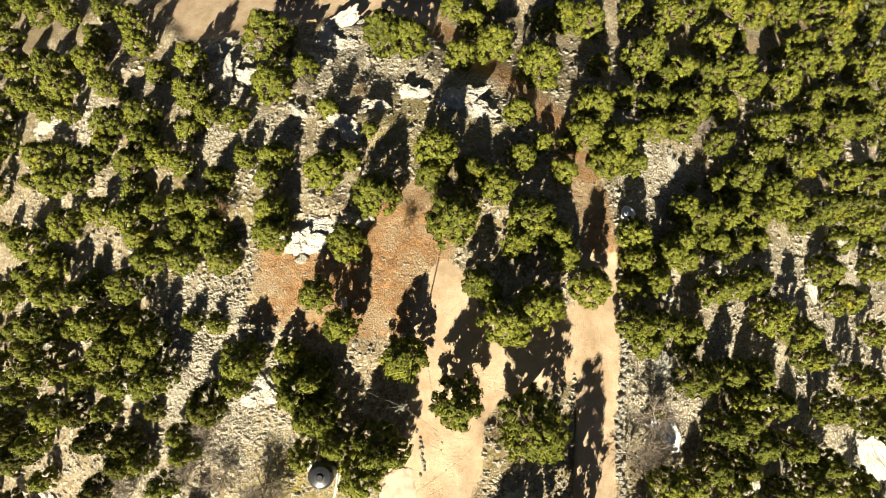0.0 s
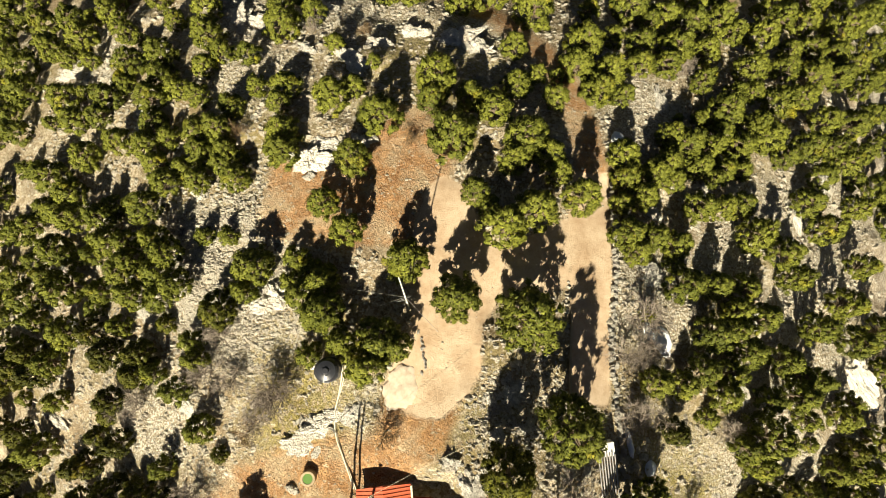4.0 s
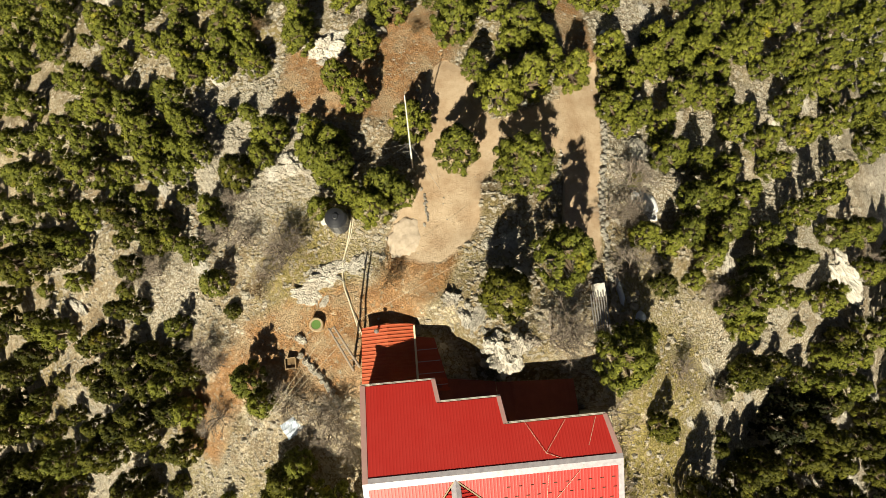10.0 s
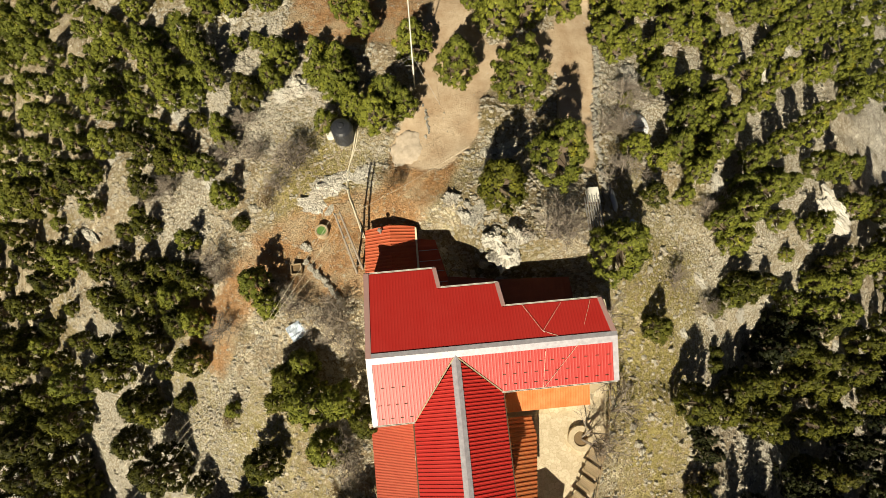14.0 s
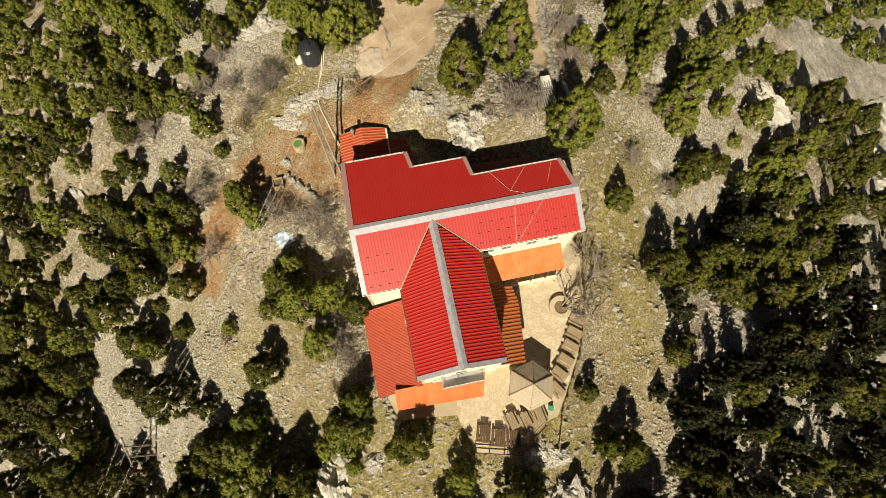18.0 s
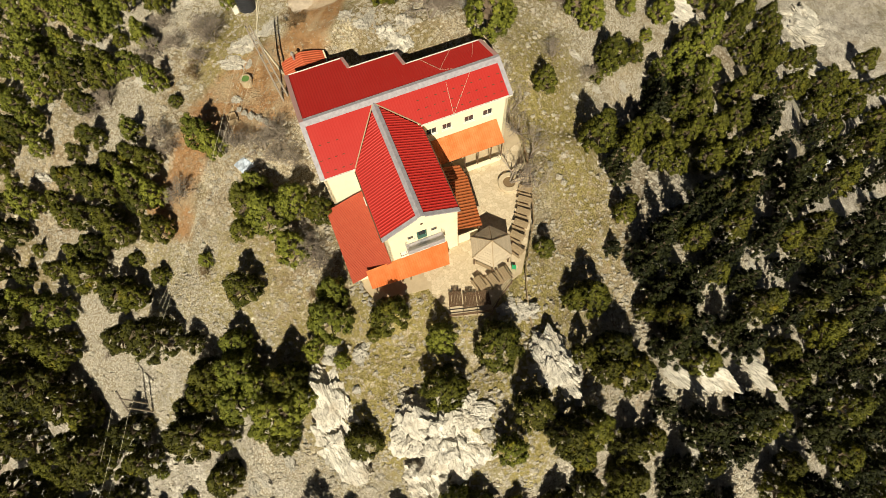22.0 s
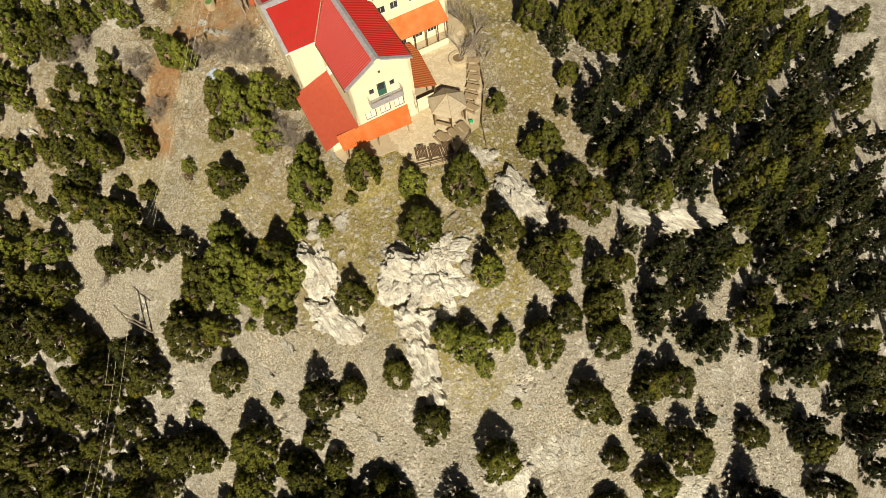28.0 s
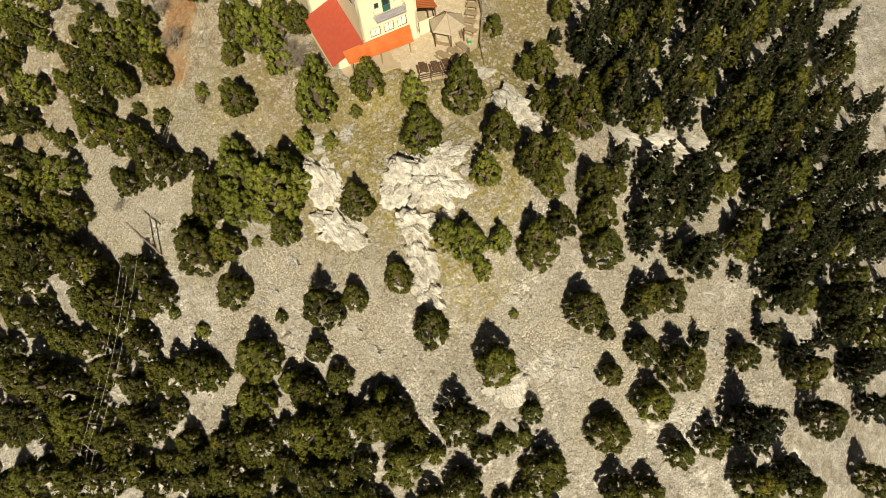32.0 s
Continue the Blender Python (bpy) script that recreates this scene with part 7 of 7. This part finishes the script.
dry_wall("track_edge", "scattered stones that edge the clearing", [(-1.9, -12.4), (-1.2, -15.5), (-1.6, -18.4), (-2.2, -20.6), (-2.6, -21.6)], 0.2, 0.20, 9, 14)


def kerb_of_road():
    ob = new("road_kerb")
    tagged(ob, "thin concrete kerb along the inner road edge", "kerb", kind="structure")
    for i in range(9):
        y0, y1 = -10.6 - i * 1.1, -11.68 - i * 1.1
        x0, x1 = 14.0 - i * 0.09, 13.9 - i * 0.09
        part("kerb_stone", beam(bmesh.new(), (x0, y0, level(x0, y0) + 0.12), (x1, y1, level(x1, y1) + 0.12), 0.22, 0.35), M_CONCRETE, ob)


kerb_of_road()


def mound():
    bm = bmesh.new()
    bmesh.ops.create_icosphere(bm, subdivisions=4, radius=1.0)
    for v in bm.verts:
        v.co *= 1 + 0.30 * noise.noise(v.co * 1.6) + 0.20 * noise.noise(v.co * 4) + 0.14 * noise.noise(v.co * 9)
    m = painted("pale_sand", (0.58, 0.49, 0.39), (0.40, 0.32, 0.23), 0.95, 2.6, vary=0.4)
    ob = part("sand_mound", bm, m)
    ob.matrix_world = Matrix.Translation((-3.3, -18.4, level(-3.3, -18.4) - 0.1)) @ Matrix.Diagonal((1.9, 2.3, 0.36, 1))
    for p in ob.data.polygons:
        p.use_smooth = True
    tagged(ob, "pale heap of sand and gravel at the clearing", "heap")


mound()


def build_yard():
    x, y = -15.9, -31.2
    t = thing("wooden_box", "square wooden box on the bare yard", "box", (x, y, level(x, y)), 8)
    for i, (a, b, c, d) in enumerate(((-0.55, 0.55, -0.6, -0.5), (-0.55, 0.55, 0.5, 0.6), (-0.6, -0.5, -0.49, 0.49), (0.5, 0.6, -0.49, 0.49))):
        part("side_board", boxed(a, b, c, d, 0, 0.9, bevel=0.01), M_WOOD, t)
    part("filling", boxed(-0.48, 0.48, -0.48, 0.48, 0.0, 0.6), M_BROWN, t, "brown earth inside the box")
    x, y = -13.0, -27.2
    b = thing("round_basin", "round green-painted concrete basin in the yard", "basin", (x, y, level(x, y)))
    part("basin_rim", ring(0.5, 0.75, -0.1, 0.95, 22), M_CONCRETE, b)
    part("basin_lid", rod(bmesh.new(), (0, 0, 0.80), (0, 0, 0.90), 0.52, n=22), painted("mossy_green", (0.10, 0.20, 0.05), (0.16, 0.22, 0.08), 0.9), b, "mossy green lid")
    x, y = -15.3, -37.7
    bm = bmesh.new()
    bmesh.ops.create_grid(bm, x_segments=12, y_segments=10, size=1.0)
    for v in bm.verts:
        v.co.z = 0.25 * noise.noise(v.co * 2.2) + 0.12 * noise.noise(v.co * 6)
    bmesh.ops.solidify(bm, geom=bm.faces[:], thickness=0.02)
    ob = part("tarpaulin", bm, painted("blue_white_tarpaulin", (0.42, 0.50, 0.62), (0.62, 0.64, 0.68), 0.5))
    ob.matrix_world = Matrix.Translation((x, y, level(x, y) + 0.3)) @ pose(0, 0, 0, 10, 6, 35) @ Matrix.Diagonal((1.3, 0.9, 1, 1))
    tagged(ob, "crumpled pale blue tarpaulin on the ground", "tarpaulin")


def build_bench():
    x, y = -9.2, -0.6
    t = thing("white_bench", "white slatted bench in the shade of the trees", "bench", (x, y, level(x, y)), 98)
    for i in range(3):
        part("seat_slat", boxed(-0.95, 0.95, -0.25 + i * 0.17, -0.11 + i * 0.17, 0.44, 0.48, bevel=0.008), M_WHITE, t)
    for i in range(2):
        part("back_slat", boxed(-0.95, 0.95, 0.28, 0.32, 0.58 + i * 0.18, 0.70 + i * 0.18, bevel=0.008), M_WHITE, t)
    for xx in (-0.8, 0.8):
        part("leg", boxed(xx - 0.05, xx + 0.05, -0.25, -0.17, 0, 0.436), M_STEEL, t)
        part("leg", boxed(xx - 0.05, xx + 0.05, 0.32, 0.39, 0, 0.9), M_STEEL, t)
    x, y = -9.6, 8.3
    s = thing("dead_tree", "tall grey dead trunk standing by pale rocks", "tree", (x, y, level(x, y)))
    part("trunk", rod(bmesh.new(), (0, 0, -0.3), (0.1, 0.6, 3.4), 0.22, 0.12, 9), M_TWIG, s)
    part("branch_stub", rod(bmesh.new(), (0.05, 0.4, 2.3), (0.6, 0.3, 2.9), 0.07, 0.03, 6), M_TWIG, s)


def build_rack():
    """Pipes and beams stacked on trestles at the road's end."""
    x, y = 16.4, -26.3
    z = level(x, y)
    r = thing("pipe_rack", "stack of grey pipes and beams on trestles", "rack", (x, y, z), 4)
    for yy in (-1.3, 1.3):
        part("trestle", boxed(-0.9, 0.9, yy - 0.06, yy + 0.06, 0.55, 0.68), M_DARKWOOD, r)
        for xx in (-0.75, 0.75):
            part("trestle_leg", boxed(xx - 0.05, xx + 0.05, yy - 0.05, yy + 0.05, -0.2, 0.55), M_DARKWOOD, r)
    for i in range(7):
        xx = -0.78 + i * 0.26
        part("pipe", rod(bmesh.new(), (xx, -2.1 + 0.3 * (i % 3), 0.76), (xx + 0.04, 2.0 + 0.25 * (i % 2), 0.76), 0.075, n=8), M_STEEL, r)
    x, y = 16.6, -23.8
    b = thing("white_cabinet", "small white metal cabinet by the pipes", "cabinet", (x, y, level(x, y)), 6)
    part("cabinet_body", boxed(-0.55, 0.55, -0.65, 0.65, 0, 1.2, bevel=0.03), M_WHITE, b)
    part("cabinet_door", boxed(-0.5, 0.5, -0.68, -0.654, 0.1, 1.1, bevel=0.01), M_WHITE, b)
    part("cabinet_handle", boxed(0.34, 0.38, -0.72, -0.684, 0.55, 0.75), M_STEEL, b)


def snow(x, y, rx, ry, turn):
    bm = bmesh.new()
    bmesh.ops.create_icosphere(bm, subdivisions=3, radius=1.0)
    for v in bm.verts:
        a = math.atan2(v.co.y, v.co.x)
        k = 1 + 0.3 * noise.noise(Vector((math.cos(a) * 1.7 + x, math.sin(a) * 1.7 + y, 0)))
        v.co = Vector((v.co.x * k, v.co.y * k, v.co.z))
    ob = part("snow_patch", bm, M_SNOW)
    ob.matrix_world = Matrix.Translation((x, y, level(x, y) + 0.05)) @ pose(0, 0, 0, 0, 0, turn) @ Matrix.Diagonal((rx, ry, 0.38, 1))
    tagged(ob, "thin patch of old snow in the shade", "snow", "snow patches")


build_yard()
build_bench()
build_rack()
for x, y, rx, ry, turn in ((24.0, -13.6, 0.9, 1.8, 15), (23.0, -12.8, 0.7, 1.3, 30), (19.4, -23.7, 0.35, 1.6, 10), (21.7, -26.3, 0.7, 1.0, 20), (21.0, 9.4, 0.9, 1.0, 0), (72.0, -49.0, 1.2, 2.0, 30), (83.0, -45.0, 1.1, 1.6, 20)):
    snow(x, y, rx, ry, turn)


# ---- power line ----
def wire(a, b, sag):
    cu = bpy.data.curves.new("cable", "CURVE")
    cu.dimensions = "3D"
    cu.bevel_depth = 0.013
    cu.bevel_resolution = 1
    sp = cu.splines.new("POLY")
    n = 16
    sp.points.add(n)
    a, b = Vector(a), Vector(b)
    for i, p in enumerate(sp.points):
        f = i / n
        q = a + (b - a) * f - Vector((0, 0, sag * 4 * f * (1 - f)))
        p.co = (*q, 1)
    cu.materials.append(M_HOSE)
    return tagged(new("power_cable", cu), "pale overhead power cable between the poles", "cable", "overhead cables")


def insulator(parent, p):
    bm = bmesh.new()
    for k in range(3):
        rod(bm, p + Vector((0, 0, 0.08 * k)), p + Vector((0, 0, 0.08 * k + 0.05)), 0.07, 0.04, 8)
    part("insulator", bm, M_PLASTIC, parent)


def build_power_line():
    foot = Vector((-8.5, -31.9, level(-8.5, -31.9)))
    head = Vector((-9.6, -28.2, 15.0))
    p = thing("terminal_pole", "twin grey timber power pole beside the annexe", "power pole")
    off = Vector((0.22, 0.08, 0))
    for s in (-1, 1):
        part("pole", rod(bmesh.new(), foot + off * s * 1.6 - Vector((0, 0, 0.4)), head + off * s, 0.13, 0.09, 9), M_TWIG, p)
    for i in range(7):
        f = 0.12 + i * 0.13
        c = foot + (head - foot) * f
        part("rung", rod(bmesh.new(), c - off * 1.5, c + off * 1.5, 0.045, n=6), M_TWIG, p)
    ends = []
    for f in (0.98, 0.80, 0.62):
        c = foot + (head - foot) * f + Vector((-0.25, -0.05, 0.1))
        part("bracket", rod(bmesh.new(), c + Vector((0.3, 0.05, -0.05)), c, 0.03, n=6), M_STEEL, p)
        insulator(p, c)
        ends.append(c + Vector((0, 0, 0.25)))
    h = thing("h_frame_pole", "weathered timber H-frame power pole on the slope", "power pole")
    tops = []
    for x, y in ((-39.9, -58.5), (-39.3, -59.8)):
        z = level(x, y)
        part("pole", rod(bmesh.new(), (x, y, z - 0.4), (x, y, z + 6.6), 0.13, 0.10, 9), M_TWIG, h)
        tops.append(Vector((x, y, z + 6.6)))
    d = (tops[1] - tops[0]).normalized()
    mid = (tops[0] + tops[1]) / 2
    mid.z = min(tops[0].z, tops[1].z) - 0.15
    d.z = 0
    part("cross_arm", beam(bmesh.new(), mid - d * 2.1, mid + d * 2.1, 0.14, 0.18), M_TWIG, h)
    b0, b1 = Vector((-39.9, -58.5, level(-39.9, -58.5) + 2.4)), Vector((-39.3, -59.8, level(-39.3, -59.8) + 5.6))
    part("brace", rod(bmesh.new(), b0, b1, 0.05, n=6), M_TWIG, h)
    second = []
    for s in (1.9, 0.0, -1.9):
        c = mid + d * s + Vector((0, 0, 0.1))
        insulator(h, c)
        second.append(c + Vector((0, 0, 0.25)))
    fx, fy = -61.0, -78.1
    z = level(fx, fy)
    q = thing("line_pole", "timber power pole standing among dark firs", "power pole")
    part("pole", rod(bmesh.new(), (fx, fy, z - 0.4), (fx, fy, z + 8.6), 0.14, 0.10, 9), M_TWIG, q)
    e = Vector((0.55, -0.83, 0))
    c0 = Vector((fx, fy, z + 8.2))
    part("cross_arm", beam(bmesh.new(), c0 - e * 1.5, c0 + e * 1.5, 0.14, 0.16), M_TWIG, q)
    third = []
    for s in (-1.4, 0.0, 1.4):
        c = c0 + e * s + Vector((0, 0, 0.1))
        insulator(q, c)
        third.append(c + Vector((0, 0, 0.25)))
    third.reverse()
    for a, b in zip(ends, second):
        wire(a, b, 1.6)
    for a, b in zip(second, third):
        wire(a, b, 1.2)
    for a in third:
        wire(a, a + Vector((-62, -70, -48)), 2.0)
    wire(foot + (head - foot) * 0.9, (2.9, -21.8, level(2.9, -21.8) + 6.5), 0.5)


build_power_line()


# ---- the car park ----
def build_car():
    x, y = -19.6, 41.2
    c = thing("parked_car", "dark blue hatchback parked on the earth car park", "car", (x, y, level(x, y) + 0.02), 4)
    paint = painted("dark_blue_car_paint", (0.012, 0.018, 0.045), (0.02, 0.03, 0.06), 0.18)
    bm = bmesh.new()
    side = [(-2.05, 0.35), (-2.1, 0.75), (-1.95, 0.95), (1.05, 0.98), (2.0, 0.82), (2.12, 0.55), (2.05, 0.32)]
    a = [bm.verts.new((px, -0.86, pz)) for px, pz in side]
    b = [bm.verts.new((px, 0.86, pz)) for px, pz in side]
    bm.faces.new(a)
    bm.faces.new(b[::-1])
    for i in range(len(side)):
        j = (i + 1) % len(side)
        bm.faces.new((a[i], b[i], b[j], a[j]))
    bmesh.ops.bevel(bm, geom=bm.edges[:], offset=0.07, segments=2, affect="EDGES")
    bmesh.ops.recalc_face_normals(bm, faces=bm.faces)
    part("body", bm, paint, c)
    bm = bmesh.new()
    lo = [(-1.9, 0.78), (1.0, 0.78), (1.0, -0.78), (-1.9, -0.78)]
    hi = [(-1.6, 0.60), (0.25, 0.60), (0.25, -0.60), (-1.6, -0.60)]
    v0 = [bm.verts.new((px, py, 0.94)) for px, py in lo]
    v1 = [bm.verts.new((px, py, 1.42)) for px, py in hi]
    for i in range(4):
        bm.faces.new((v0[i], v0[(i + 1) % 4], v1[(i + 1) % 4], v1[i]))
    bm.faces.new(v0)
    bm.faces.new(v1[::-1])
    bmesh.ops.recalc_face_normals(bm, faces=bm.faces)
    part("windows", bm, M_GLASS, c, "dark car windows")
    part("roof", boxed(-1.62, 0.27, -0.62, 0.62, 1.424, 1.47, bevel=0.02), paint, c)
    for xx in (-1.3, 1.35):
        for s in (-1, 1):
            w = part("wheel", rod(bmesh.new(), (xx, s * 0.72, 0.31), (xx, s * 0.90, 0.31), 0.31, n=18), M_PLASTIC, c)
            part("rim", rod(bmesh.new(), (xx, s * 0.902, 0.31), (xx, s * 0.915, 0.31), 0.19, n=14), M_STEEL, w)
    for s in (-1, 1):
        part("headlight", boxed(2.02, 2.12, s * 0.62 - 0.15, s * 0.62 + 0.15, 0.60, 0.74, bevel=0.02), M_WHITE, c)
        part("tail_light", boxed(-2.13, -2.03, s * 0.66 - 0.12, s * 0.66 + 0.12, 0.68, 0.88, bevel=0.02), M_RED, c)
        part("wing_mirror", boxed(0.72, 0.88, s * 0.93 - 0.08, s * 0.93 + 0.08, 0.95, 1.07, bevel=0.02), paint, c)


def build_sign():
    x, y = -16.0, 35.6
    z = level(x, y)
    s = thing("wooden_signpost", "small wooden board on two posts by the car park", "sign", (x, y, z), 8)
    for xx in (-0.4, 0.4):
        part("post", rod(bmesh.new(), (xx, 0, -0.2), (xx, 0, 1.5), 0.05, n=7), M_DARKWOOD, s)
    part("board", boxed(-0.6, 0.6, -0.10, -0.055, 0.9, 1.45, bevel=0.01), M_WOOD, s)


build_car()
build_sign()
